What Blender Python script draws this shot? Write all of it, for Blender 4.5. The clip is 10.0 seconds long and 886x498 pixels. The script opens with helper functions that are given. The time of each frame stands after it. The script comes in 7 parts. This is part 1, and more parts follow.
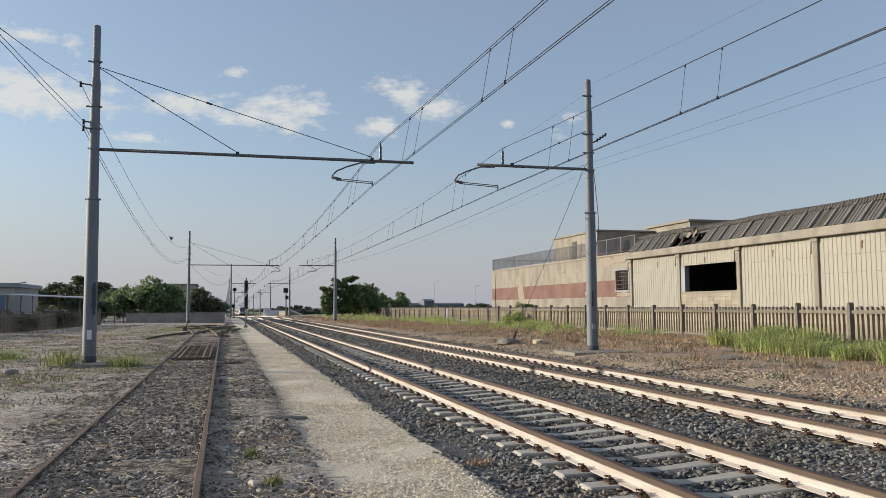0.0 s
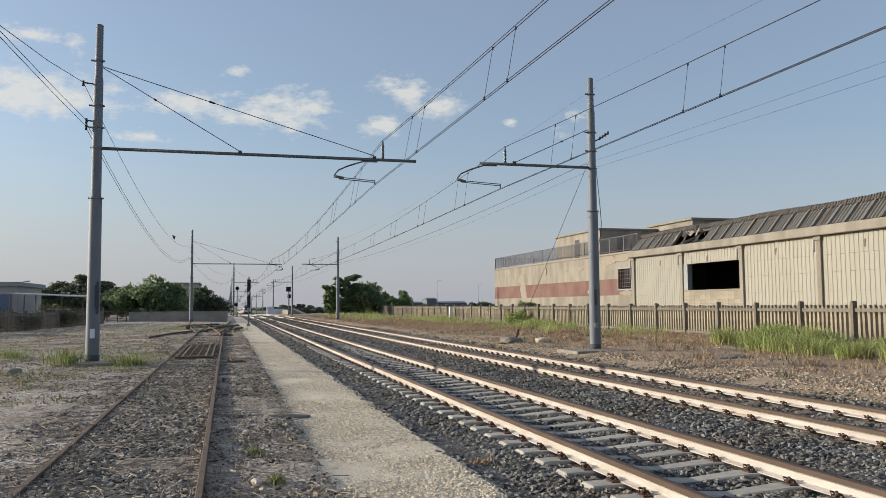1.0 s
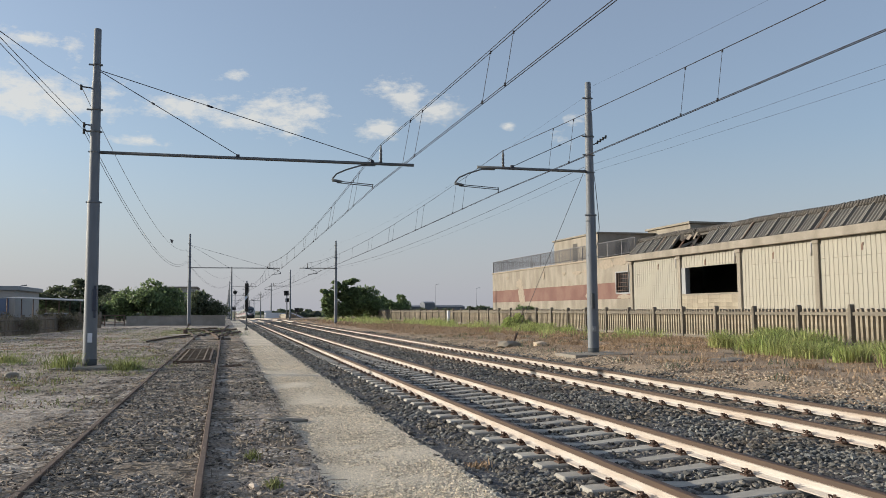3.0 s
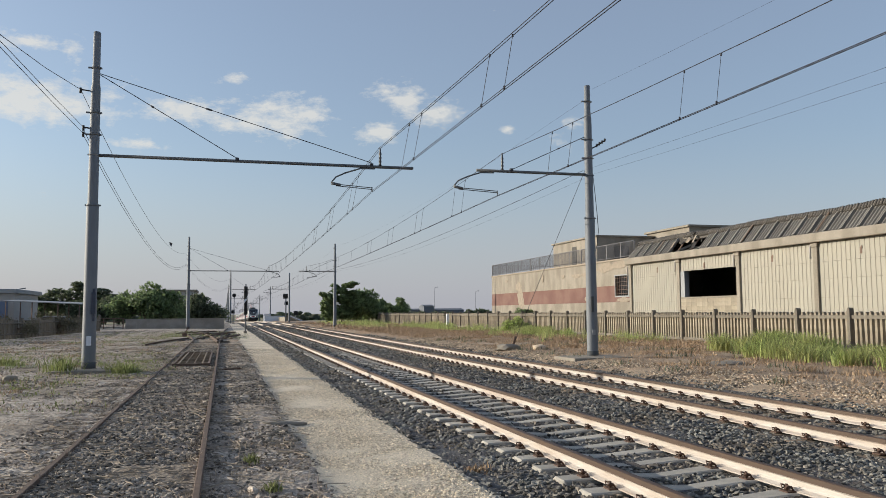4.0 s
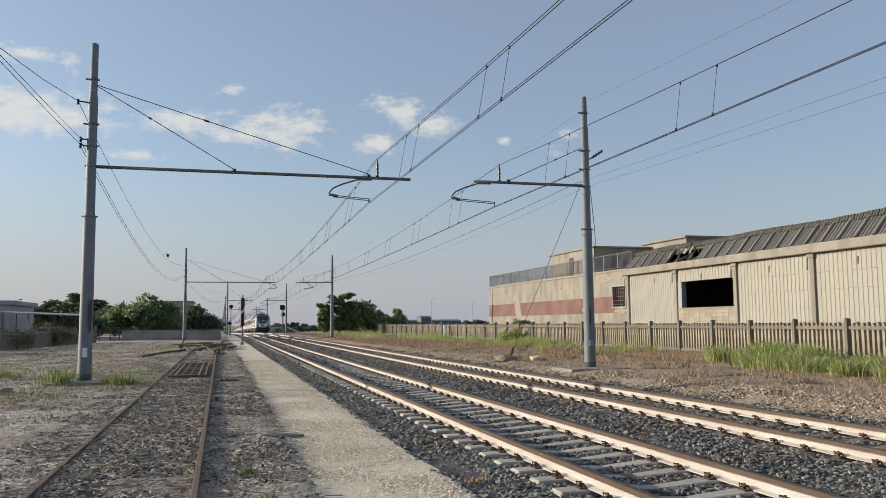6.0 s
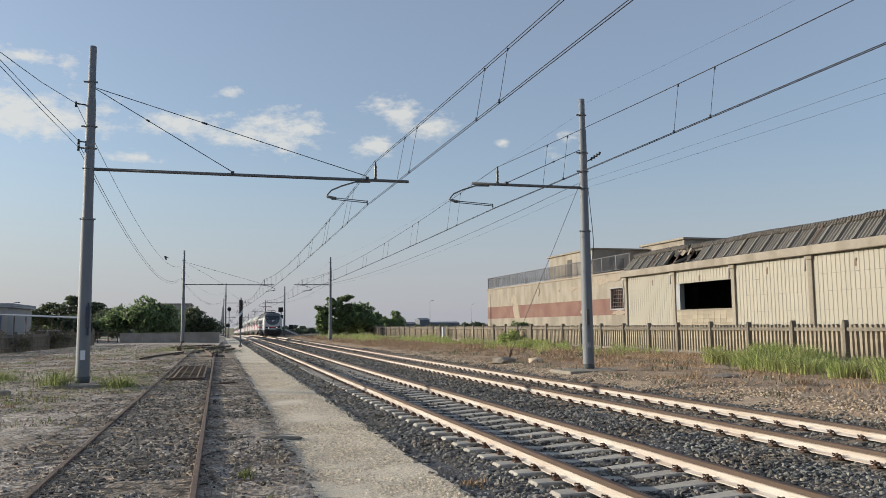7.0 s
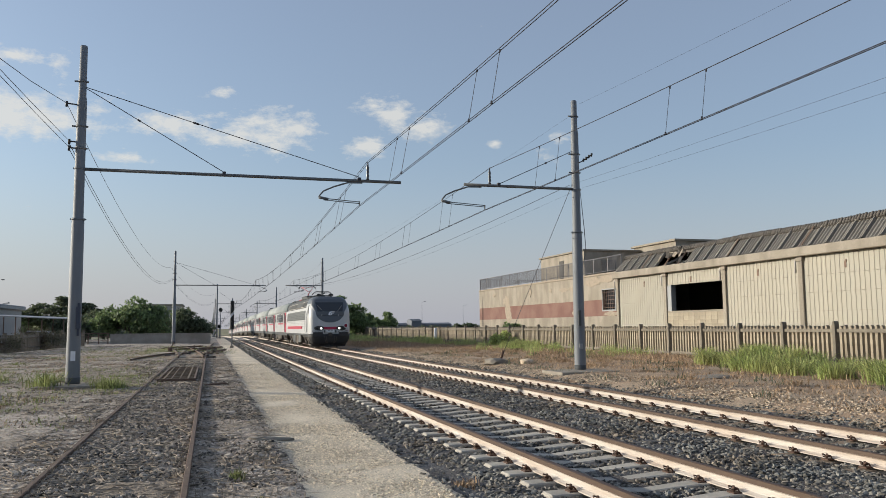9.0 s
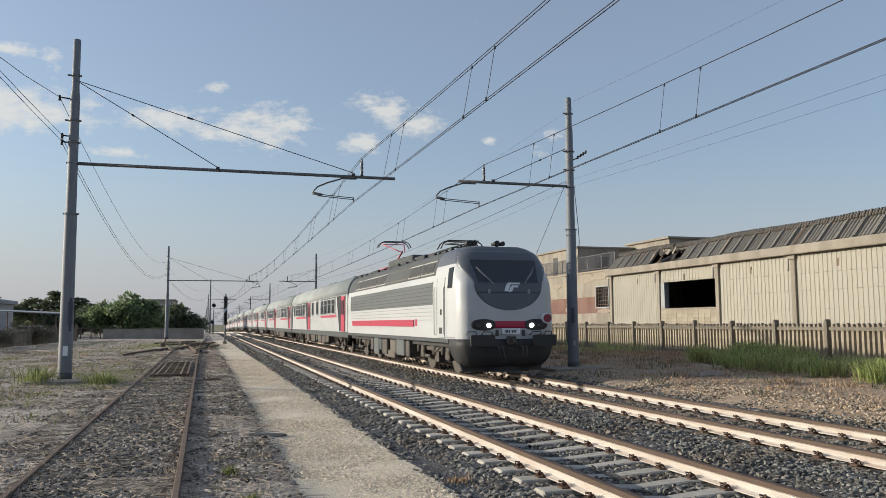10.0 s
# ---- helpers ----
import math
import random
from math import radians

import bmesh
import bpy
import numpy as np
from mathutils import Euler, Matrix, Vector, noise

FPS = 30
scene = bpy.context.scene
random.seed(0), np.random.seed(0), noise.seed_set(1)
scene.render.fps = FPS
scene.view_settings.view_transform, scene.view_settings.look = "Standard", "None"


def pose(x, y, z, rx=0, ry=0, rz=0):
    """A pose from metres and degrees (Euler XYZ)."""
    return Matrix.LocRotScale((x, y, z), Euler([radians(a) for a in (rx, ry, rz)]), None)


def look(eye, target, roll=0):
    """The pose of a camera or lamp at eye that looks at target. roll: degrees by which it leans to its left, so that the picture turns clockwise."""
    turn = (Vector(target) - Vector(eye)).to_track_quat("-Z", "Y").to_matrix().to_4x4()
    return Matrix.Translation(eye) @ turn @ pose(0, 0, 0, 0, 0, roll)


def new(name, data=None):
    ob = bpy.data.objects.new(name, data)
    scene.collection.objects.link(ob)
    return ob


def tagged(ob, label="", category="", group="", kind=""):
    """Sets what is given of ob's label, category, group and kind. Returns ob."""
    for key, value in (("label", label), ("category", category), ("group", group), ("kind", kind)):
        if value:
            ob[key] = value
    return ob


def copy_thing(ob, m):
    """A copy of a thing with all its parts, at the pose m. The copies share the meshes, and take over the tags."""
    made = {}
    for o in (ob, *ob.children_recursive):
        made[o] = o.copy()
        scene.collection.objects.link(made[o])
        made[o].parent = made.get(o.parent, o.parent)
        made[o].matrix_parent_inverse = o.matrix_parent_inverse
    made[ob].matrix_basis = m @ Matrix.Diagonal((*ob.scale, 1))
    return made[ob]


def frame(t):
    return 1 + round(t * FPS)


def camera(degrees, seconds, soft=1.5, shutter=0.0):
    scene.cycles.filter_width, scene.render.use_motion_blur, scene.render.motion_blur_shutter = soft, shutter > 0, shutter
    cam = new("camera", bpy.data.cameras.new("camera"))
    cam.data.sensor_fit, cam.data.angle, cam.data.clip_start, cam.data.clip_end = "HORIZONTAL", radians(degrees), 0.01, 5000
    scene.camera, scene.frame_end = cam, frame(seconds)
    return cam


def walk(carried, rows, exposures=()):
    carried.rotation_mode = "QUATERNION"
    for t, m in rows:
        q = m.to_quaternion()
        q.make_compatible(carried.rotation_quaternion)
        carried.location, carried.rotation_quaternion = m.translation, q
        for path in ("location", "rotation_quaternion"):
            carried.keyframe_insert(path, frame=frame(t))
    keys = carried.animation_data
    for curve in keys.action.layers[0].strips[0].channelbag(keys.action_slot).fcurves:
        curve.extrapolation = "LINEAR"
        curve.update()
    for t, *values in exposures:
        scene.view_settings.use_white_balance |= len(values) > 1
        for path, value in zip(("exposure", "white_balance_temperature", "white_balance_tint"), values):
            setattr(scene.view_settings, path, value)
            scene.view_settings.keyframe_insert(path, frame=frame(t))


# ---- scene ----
# the camera stands still in a hand that sways: yaw to the right, pitch, roll in degrees
EYE = (0.0, 0.0, 1.53)
cam = camera(58.35, 10.0, soft=0.55)
SWAY = [
    (0, 15.406, 4.135, -0.370),
    (0.5, 15.292, 4.081, -0.383),
    (1, 15.226, 4.036, -0.415),
    (1.5, 15.211, 4.052, -0.485),
    (2, 15.261, 4.127, -0.505),
    (2.5, 15.329, 4.224, -0.478),
    (4, 15.433, 4.536, -0.440),
    (4.5, 15.519, 4.718, -0.472),
    (5, 15.560, 4.936, -0.484),
    (5.5, 15.589, 5.161, -0.485),
    (7, 15.768, 5.484, -0.580),
    (7.5, 15.790, 5.494, -0.606),
    (8, 15.890, 5.488, -0.580),
    (8.5, 16.103, 5.505, -0.548),
    (9, 16.341, 5.549, -0.535),
    (9.5, 16.541, 5.490, -0.448),
    (10, 16.779, 5.292, -0.293),
]


def aim(yaw, pitch, roll):
    a, b = radians(yaw), radians(pitch)
    way = Vector((math.sin(a) * math.cos(b), math.cos(a) * math.cos(b), math.sin(b)))
    return look(EYE, Vector(EYE) + way * 10, roll)


walk(cam, [(t, aim(a, b, c)) for t, a, b, c in SWAY], exposures=[(0, 0.37, 6500, 6), (10, 0.37, 6500, 6)])

# ---- light: a low sun ahead on the left, clear hazy sky ----
SUN_AZ, SUN_EL = -65.0, 14.0
world = bpy.data.worlds.new("sky")
scene.world = world
world.use_nodes = True
wn = world.node_tree.nodes
sky = wn.new("ShaderNodeTexSky")
sky.sky_type, sky.sun_disc = "NISHITA", False
sky.sun_elevation, sky.sun_rotation = radians(SUN_EL), radians(SUN_AZ)
sky.air_density, sky.dust_density, sky.ozone_density = 1.0, 1.7, 2.9
wn["Background"].inputs[1].default_value = 0.14
haze = wn.new("ShaderNodeMix")          # a veil of summer haze over the clear sky, thicker towards the horizon
haze.data_type = "RGBA"
haze.inputs[7].default_value = (2.64, 2.64, 3.06, 1)
way, split, low = wn.new("ShaderNodeTexCoord"), wn.new("ShaderNodeSeparateXYZ"), wn.new("ShaderNodeMapRange")
world.node_tree.links.new(way.outputs["Generated"], split.inputs[0])
world.node_tree.links.new(split.outputs[2], low.inputs[0])
low.interpolation_type = "SMOOTHSTEP"
for slot, value in zip(range(1, 5), (0.0, 0.22, 0.82, 0.34)):
    low.inputs[slot].default_value = value
world.node_tree.links.new(low.outputs[0], haze.inputs[0])
world.node_tree.links.new(sky.outputs[0], haze.inputs[6])
world.node_tree.links.new(haze.outputs[2], wn["Background"].inputs[0])
sun = new("sun", bpy.data.lights.new("sun", "SUN"))
sun.data.energy, sun.data.angle, sun.data.color = 4.25, radians(0.6), (1.0, 0.89, 0.76)
a, b = radians(SUN_AZ), radians(SUN_EL)
sun.matrix_world = look((0, 0, 0), (-math.sin(a) * math.cos(b), -math.cos(a) * math.cos(b), -math.sin(b)))


# ---- materials ----
def mat(name, color, rough=0.8, metal=0.0, color2=None, scale=6.0, fine=0.0, bump=0.0, bscale=60.0, color3=None, scale3=0.6,
        stretch=(1, 1, 1), emit=0.0, island=0.0, objvar=0.0, spec=0.5, sharp=0.25, bdist=0.01, amount3=0.6, thin=0.0):
    """A surface in two scales of variation: broad patches of color3, mottling of color2, a fine grain and a bump."""
    m = bpy.data.materials.new(name)
    m.use_nodes = True
    n, l = m.node_tree.nodes, m.node_tree.links
    p = n["Principled BSDF"]
    p.inputs["Roughness"].default_value, p.inputs["Metallic"].default_value = rough, metal
    p.inputs["Specular IOR Level"].default_value = spec
    tc, mp = n.new("ShaderNodeTexCoord"), n.new("ShaderNodeMapping")
    mp.inputs["Scale"].default_value = stretch
    l.new(tc.outputs["Object"], mp.inputs[0])

    def noise_of(s, detail=6.0):
        t = n.new("ShaderNodeTexNoise")
        t.inputs["Scale"].default_value, t.inputs["Detail"].default_value = s, detail
        l.new(mp.outputs[0], t.inputs["Vector"])
        return t.outputs[0]

    def ramp(src, lo, hi):
        r = n.new("ShaderNodeMapRange")
        r.inputs[1].default_value, r.inputs[2].default_value = lo, hi
        l.new(src, r.inputs[0])
        return r.outputs[0]

    def mix(fac, x, y, kind="MIX"):
        q = n.new("ShaderNodeMix")
        q.data_type, q.blend_type = "RGBA", kind
        for s, v in ((q.inputs[0], fac), (q.inputs[6], x), (q.inputs[7], y)):
            if isinstance(v, (int, float)):
                s.default_value = v
            elif isinstance(v, tuple):
                s.default_value = (*v, 1)
            else:
                l.new(v, s)
        return q.outputs[2]

    c = color
    if color2:
        c = mix(ramp(noise_of(scale), 0.5 - sharp, 0.5 + sharp), color, color2)
    if color3:
        f = n.new("ShaderNodeMath")
        f.operation = "MULTIPLY"
        l.new(ramp(noise_of(scale3, 4.0), 0.42, 0.62), f.inputs[0])
        f.inputs[1].default_value = amount3
        c = mix(f.outputs[0], c, color3)
    if fine:
        g = ramp(noise_of(bscale * 1.7, 3.0), 0.2, 0.8)
        q = n.new("ShaderNodeMapRange")
        q.inputs[3].default_value, q.inputs[4].default_value = 1 - fine, 1 + fine
        l.new(g, q.inputs[0])
        k = n.new("ShaderNodeCombineColor")
        for i in range(3):
            l.new(q.outputs[0], k.inputs[i])
        c = mix(1.0, c, k.outputs[0], "MULTIPLY")
    if island or objvar:
        src = n.new("ShaderNodeNewGeometry").outputs["Random Per Island"] if island else n.new("ShaderNodeObjectInfo").outputs["Random"]
        v = island or objvar
        q = n.new("ShaderNodeMapRange")
        q.inputs[3].default_value, q.inputs[4].default_value = 1 - v, 1 + v
        l.new(src, q.inputs[0])
        k = n.new("ShaderNodeCombineColor")
        for i in range(3):
            l.new(q.outputs[0], k.inputs[i])
        c = mix(1.0, c, k.outputs[0], "MULTIPLY")
    if isinstance(c, tuple):
        p.inputs["Base Color"].default_value = (*c, 1)
    else:
        l.new(c, p.inputs["Base Color"])
    if bump:
        b_ = n.new("ShaderNodeBump")
        b_.inputs["Strength"].default_value, b_.inputs["Distance"].default_value = bump, bdist
        l.new(noise_of(bscale, 5.0), b_.inputs["Height"])
        l.new(b_.outputs[0], p.inputs["Normal"])
    if thin:                              # leaves let some light through
        tl, ms = n.new("ShaderNodeBsdfTranslucent"), n.new("ShaderNodeMixShader")
        if isinstance(c, tuple):
            tl.inputs[0].default_value = (*c, 1)
        else:
            l.new(c, tl.inputs[0])
        ms.inputs[0].default_value = thin
        l.new(p.outputs[0], ms.inputs[1])
        l.new(tl.outputs[0], ms.inputs[2])
        l.new(ms.outputs[0], n["Material Output"].inputs[0])
    if emit:
        p.inputs["Emission Color"].default_value = (*color, 1)
        p.inputs["Emission Strength"].default_value = emit
    return m


M = {
    "yard": mat("yard_soil", (0.33, 0.275, 0.225), 0.95, color2=(0.48, 0.425, 0.36), scale=5.0, sharp=0.1, color3=(0.19, 0.15, 0.105), scale3=0.45, fine=0.7, bump=1.0, bscale=14, bdist=0.06),
    "siding": mat("siding_litter", (0.27, 0.215, 0.16), 0.95, color2=(0.46, 0.38, 0.29), scale=4.0, sharp=0.14, color3=(0.13, 0.108, 0.085), scale3=0.8, fine=0.6, bump=1.0, bscale=18, bdist=0.05),
    "verge": mat("dry_verge", (0.36, 0.24, 0.15), 0.95, color2=(0.22, 0.16, 0.10), scale=2.2, color3=(0.40, 0.32, 0.23), scale3=0.4, fine=0.4, bump=0.9, bscale=22, bdist=0.03),
    "path": mat("pale_gravel", (0.74, 0.645, 0.50), 0.95, color2=(0.63, 0.545, 0.42), scale=4, color3=(0.46, 0.385, 0.28), scale3=0.5, fine=0.55, bump=1.0, bscale=55, bdist=0.02),
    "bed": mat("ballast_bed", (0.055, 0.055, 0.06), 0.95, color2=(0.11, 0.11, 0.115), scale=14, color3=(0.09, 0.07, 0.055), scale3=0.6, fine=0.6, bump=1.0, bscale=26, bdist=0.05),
    "stone": mat("ballast_stone", (0.105, 0.104, 0.095), 0.85, color2=(0.20, 0.195, 0.175), scale=12, color3=(0.15, 0.115, 0.08), scale3=1.1, island=0.85, bump=0.3, bscale=60),
    "oldstone": mat("siding_stone", (0.20, 0.172, 0.142), 0.9, color2=(0.36, 0.31, 0.25), scale=12, color3=(0.10, 0.095, 0.085), scale3=1.4, island=0.85, bump=0.3, bscale=60),
    "pebble": mat("yard_stone", (0.37, 0.32, 0.265), 0.9, color2=(0.19, 0.155, 0.125), scale=8, island=0.8, bump=0.3, bscale=60),
    "pale": mat("path_stone", (0.74, 0.64, 0.49), 0.9, color2=(0.58, 0.495, 0.375), scale=9, island=0.42),
    "rubble": mat("verge_stone", (0.43, 0.35, 0.26), 0.9, color2=(0.30, 0.24, 0.175), scale=5, island=0.55, bump=0.3, bscale=50),
    "sleeper": mat("sleeper_concrete", (0.43, 0.40, 0.35), 0.9, color2=(0.33, 0.31, 0.27), scale=9, fine=0.15, bump=0.35, bscale=70, objvar=0.12),
    "sleeper2": mat("sleeper_dusty", (0.24, 0.18, 0.125), 0.95, color2=(0.16, 0.12, 0.085), scale=9, fine=0.2, bump=0.4, bscale=70, objvar=0.12),
    "rail": mat("rail_rust_dust", (0.52, 0.485, 0.445), 0.75, color2=(0.45, 0.405, 0.355), scale=7, stretch=(4, 0.5, 4), color3=(0.30, 0.19, 0.12), scale3=2.0, fine=0.12, bump=0.2, bscale=80, amount3=0.35),
    "railtop": mat("rail_running_top", (0.055, 0.032, 0.02), 0.6, 0.0, color2=(0.085, 0.05, 0.03), scale=5, stretch=(12, 0.6, 1)),
    "oldrail": mat("rail_old_rust", (0.085, 0.055, 0.04), 0.85, color2=(0.14, 0.095, 0.068), scale=9, fine=0.25, bump=0.4, bscale=60),
    "clip": mat("clip_iron", (0.06, 0.035, 0.025), 0.8, color2=(0.11, 0.06, 0.04), scale=30),
    "mast": mat("mast_galvanised", (0.175, 0.19, 0.21), 0.65, 0.1, color2=(0.135, 0.148, 0.165), scale=3, stretch=(2, 2, 0.4), fine=0.08, bump=0.1, bscale=50),
    "arm": mat("arm_steel", (0.12, 0.13, 0.14), 0.6, 0.4, color2=(0.17, 0.17, 0.17), scale=6),
    "wire": mat("wire_copper_dark", (0.045, 0.045, 0.055), 0.6, 0.3),
    "insul": mat("insulator", (0.055, 0.055, 0.06), 0.35, color2=(0.075, 0.07, 0.07), scale=20),
    "concrete": mat("old_concrete", (0.31, 0.275, 0.225), 0.9, color2=(0.22, 0.195, 0.155), scale=4, color3=(0.20, 0.18, 0.15), scale3=1.1, fine=0.15, bump=0.4, bscale=40),
    "fence": mat("fence_concrete", (0.36, 0.31, 0.235), 0.95, color2=(0.26, 0.22, 0.165), scale=5, color3=(0.15, 0.125, 0.095), scale3=1.6, fine=0.15, bump=0.5, bscale=45, objvar=0.14),
    "fencepost": mat("fence_post_concrete", (0.20, 0.18, 0.145), 0.95, color2=(0.14, 0.12, 0.095), scale=6, fine=0.15, bump=0.5, bscale=45, objvar=0.12),
    "cream": mat("cream_sheet", (0.335, 0.318, 0.267), 0.7, color2=(0.30, 0.282, 0.235), scale=0.8, stretch=(1, 1, 0.35), color3=(0.34, 0.31, 0.25), scale3=0.35, fine=0.05, amount3=0.4),
    "block": mat("washed_block", (0.36, 0.315, 0.24), 0.9, color2=(0.27, 0.235, 0.18), scale=2.5, fine=0.15, bump=0.4, bscale=30, objvar=0.13),
    "plaster": mat("cream_plaster", (0.315, 0.28, 0.23), 0.9, color2=(0.25, 0.225, 0.185), scale=1.6, stretch=(1, 1, 0.4), color3=(0.20, 0.175, 0.14), scale3=0.8, amount3=0.8, fine=0.2, bump=0.3, bscale=18),
    "maroon": mat("maroon_paint", (0.165, 0.085, 0.068), 0.85, color2=(0.14, 0.07, 0.058), scale=1.5, color3=(0.21, 0.125, 0.10), scale3=0.7, fine=0.08),
    "bare": mat("bare_cement", (0.35, 0.30, 0.24), 0.95, color2=(0.24, 0.20, 0.155), scale=5, fine=0.2, bump=0.6, bscale=25),
    "ridge": mat("ridge_tile", (0.085, 0.078, 0.07), 0.9, color2=(0.13, 0.115, 0.10), scale=6, fine=0.2, bump=0.3, bscale=40, objvar=0.2),
    "roof": mat("roof_sheet", (0.165, 0.158, 0.142), 0.9, color2=(0.225, 0.21, 0.185), scale=1.4, stretch=(0.6, 3, 1), color3=(0.085, 0.08, 0.075), scale3=0.5, fine=0.15, bump=0.3, bscale=30, objvar=0.09),
    # dark colour that paints the shade inside the hall, doorway and upper window
    "dark": mat("painted_inside_shade", (0.07, 0.067, 0.063), 0.9, color2=(0.095, 0.09, 0.085), scale=1),
    "iron": mat("rusty_iron", (0.13, 0.085, 0.065), 0.8, color2=(0.20, 0.13, 0.095), scale=9),
    "bluegrey": mat("painted_railing", (0.12, 0.125, 0.14), 0.6, color2=(0.16, 0.15, 0.15), scale=5),
    "white": mat("train_white", (0.48, 0.495, 0.505), 0.4, color2=(0.44, 0.45, 0.455), scale=1.2, stretch=(1, 0.5, 2), color3=(0.39, 0.39, 0.38), scale3=0.5, amount3=0.35),
    "coachwhite": mat("coach_white", (0.40, 0.415, 0.43), 0.5, color2=(0.36, 0.37, 0.38), scale=1.2, stretch=(1, 0.5, 2), color3=(0.30, 0.30, 0.295), scale3=0.5, amount3=0.45),
    "tgrey": mat("train_grey", (0.27, 0.28, 0.29), 0.45, color2=(0.22, 0.225, 0.23), scale=1.5),
    "tdark": mat("train_dark_grey", (0.07, 0.076, 0.08), 0.7, spec=0.2, color2=(0.088, 0.094, 0.096), scale=2),
    "tblack": mat("train_black", (0.034, 0.035, 0.037), 0.6, color2=(0.046, 0.044, 0.042), scale=4, spec=0.3),
    "red": mat("train_red", (0.42, 0.022, 0.062), 0.5, color2=(0.36, 0.02, 0.052), scale=2),
    "bogie": mat("bogie_dirt", (0.055, 0.050, 0.045), 0.8, color2=(0.10, 0.085, 0.07), scale=6, bump=0.3, bscale=30),
    "boxbrown": mat("underframe_box", (0.13, 0.11, 0.085), 0.7, color2=(0.08, 0.068, 0.055), scale=5),
    "pgrey": mat("train_panel_grey", (0.125, 0.138, 0.14), 0.6, spec=0.15, color2=(0.12, 0.128, 0.128), scale=1.5),
    "frame": mat("window_frame_alloy", (0.36, 0.37, 0.38), 0.5, 0.2, color2=(0.30, 0.31, 0.32), scale=3),
    "mask": mat("front_mask_grey", (0.082, 0.095, 0.112), 0.42, spec=0.45, color2=(0.092, 0.104, 0.12), scale=2),
    "cdark": mat("coach_dark_grey", (0.038, 0.041, 0.047), 0.65, spec=0.1, color2=(0.055, 0.056, 0.06), scale=1.5),
    "cglass": mat("coach_glass", (0.012, 0.014, 0.017), 0.3, spec=0.1),
    "screen": mat("tinted_windscreen", (0.032, 0.039, 0.047), 0.16, spec=0.5),
    "glass": mat("dark_glass", (0.015, 0.018, 0.022), 0.06, spec=0.6),
    "grille": mat("vent_grille", (0.40, 0.385, 0.34), 0.6, color2=(0.31, 0.295, 0.26), scale=5),
    "lamp": mat("headlight_glow", (1.0, 0.97, 0.9), 0.3, emit=2.4),
    "redlamp": mat("tail_lamp", (0.20, 0.012, 0.03), 0.25),
    "troof": mat("coach_roof", (0.33, 0.365, 0.36), 0.85, color2=(0.28, 0.31, 0.305), scale=1.0, stretch=(1, 0.4, 1), color3=(0.22, 0.22, 0.22), scale3=0.4),
    "pink": mat("pantograph_red", (0.50, 0.12, 0.13), 0.5),
    "leaf": mat("leaf_green", (0.20, 0.27, 0.12), 0.48, island=0.5, thin=0.55, color2=(0.14, 0.185, 0.085), scale=0.6),
    "leafdark": mat("leaf_dark", (0.125, 0.155, 0.09), 0.48, island=0.5, thin=0.52, color2=(0.105, 0.122, 0.072), scale=0.5),
    "bark": mat("bark", (0.12, 0.095, 0.07), 0.95, color2=(0.07, 0.055, 0.04), scale=8, stretch=(1, 1, 0.2), bump=0.6, bscale=20),
    "scrub": mat("dead_scrub", (0.13, 0.105, 0.075), 0.9, island=0.5, color2=(0.10, 0.105, 0.06), scale=0.8),
    "weed": mat("weed_green", (0.20, 0.26, 0.09), 0.8, island=0.5, thin=0.35, color2=(0.28, 0.26, 0.12), scale=0.9),
    "grass": mat("grass_green", (0.34, 0.45, 0.14), 0.8, island=0.5, thin=0.55, color2=(0.43, 0.41, 0.19), scale=0.9),
    "straw": mat("grass_dry", (0.44, 0.315, 0.195), 0.9, island=0.45, color2=(0.33, 0.22, 0.135), scale=1.2),
    "twig": mat("dry_twig", (0.30, 0.25, 0.19), 0.9, island=0.4),
    "oldwall": mat("old_yard_wall", (0.40, 0.36, 0.315), 0.95, color2=(0.30, 0.27, 0.235), scale=1.4, color3=(0.22, 0.195, 0.165), scale3=0.6, fine=0.2, bump=0.4, bscale=25),
    "housewall": mat("far_house_wall", (0.42, 0.40, 0.38), 0.9, color2=(0.36, 0.34, 0.32), scale=0.8),
    "sheet": mat("shed_sheet", (0.30, 0.31, 0.32), 0.6, color2=(0.24, 0.25, 0.26), scale=0.9),
    "farmetal": mat("far_plant_metal", (0.10, 0.115, 0.14), 0.7, color2=(0.14, 0.155, 0.18), scale=0.5),
    "bird": mat("feather_grey", (0.07, 0.075, 0.085), 0.8, color2=(0.11, 0.11, 0.12), scale=12),
    "navy": mat("faded_navy_paint", (0.028, 0.038, 0.065), 0.6, color2=(0.05, 0.06, 0.085), scale=4),
    "blue": mat("faded_blue_paint", (0.10, 0.15, 0.26), 0.6, color2=(0.16, 0.19, 0.26), scale=2),
    "sign": mat("pale_paint", (0.72, 0.74, 0.78), 0.5, color2=(0.62, 0.65, 0.70), scale=6),
    "field": mat("far_field", (0.16, 0.15, 0.08), 0.95, color2=(0.11, 0.12, 0.05), scale=0.02, color3=(0.22, 0.18, 0.11), scale3=0.006, fine=0.2),
}


# ---- mesh helpers ----
def part(name, bm, material, parent=None, label="", smooth=False):
    """Links a bmesh as one mesh object."""
    me = bpy.data.meshes.new(name)
    bm.to_mesh(me)
    bm.free()
    for m_ in material if isinstance(material, list) else [material]:
        me.materials.append(m_)
    if smooth:
        me.shade_smooth()
    ob = new(name, me)
    ob.parent = parent
    return tagged(ob, label)


def again(name, data, parent, x, y, z, rz=0.0):
    """Another object on the same mesh."""
    ob = new(name, data)
    ob.parent = parent
    ob.matrix_basis = pose(x, y, z, 0, 0, rz)
    return ob


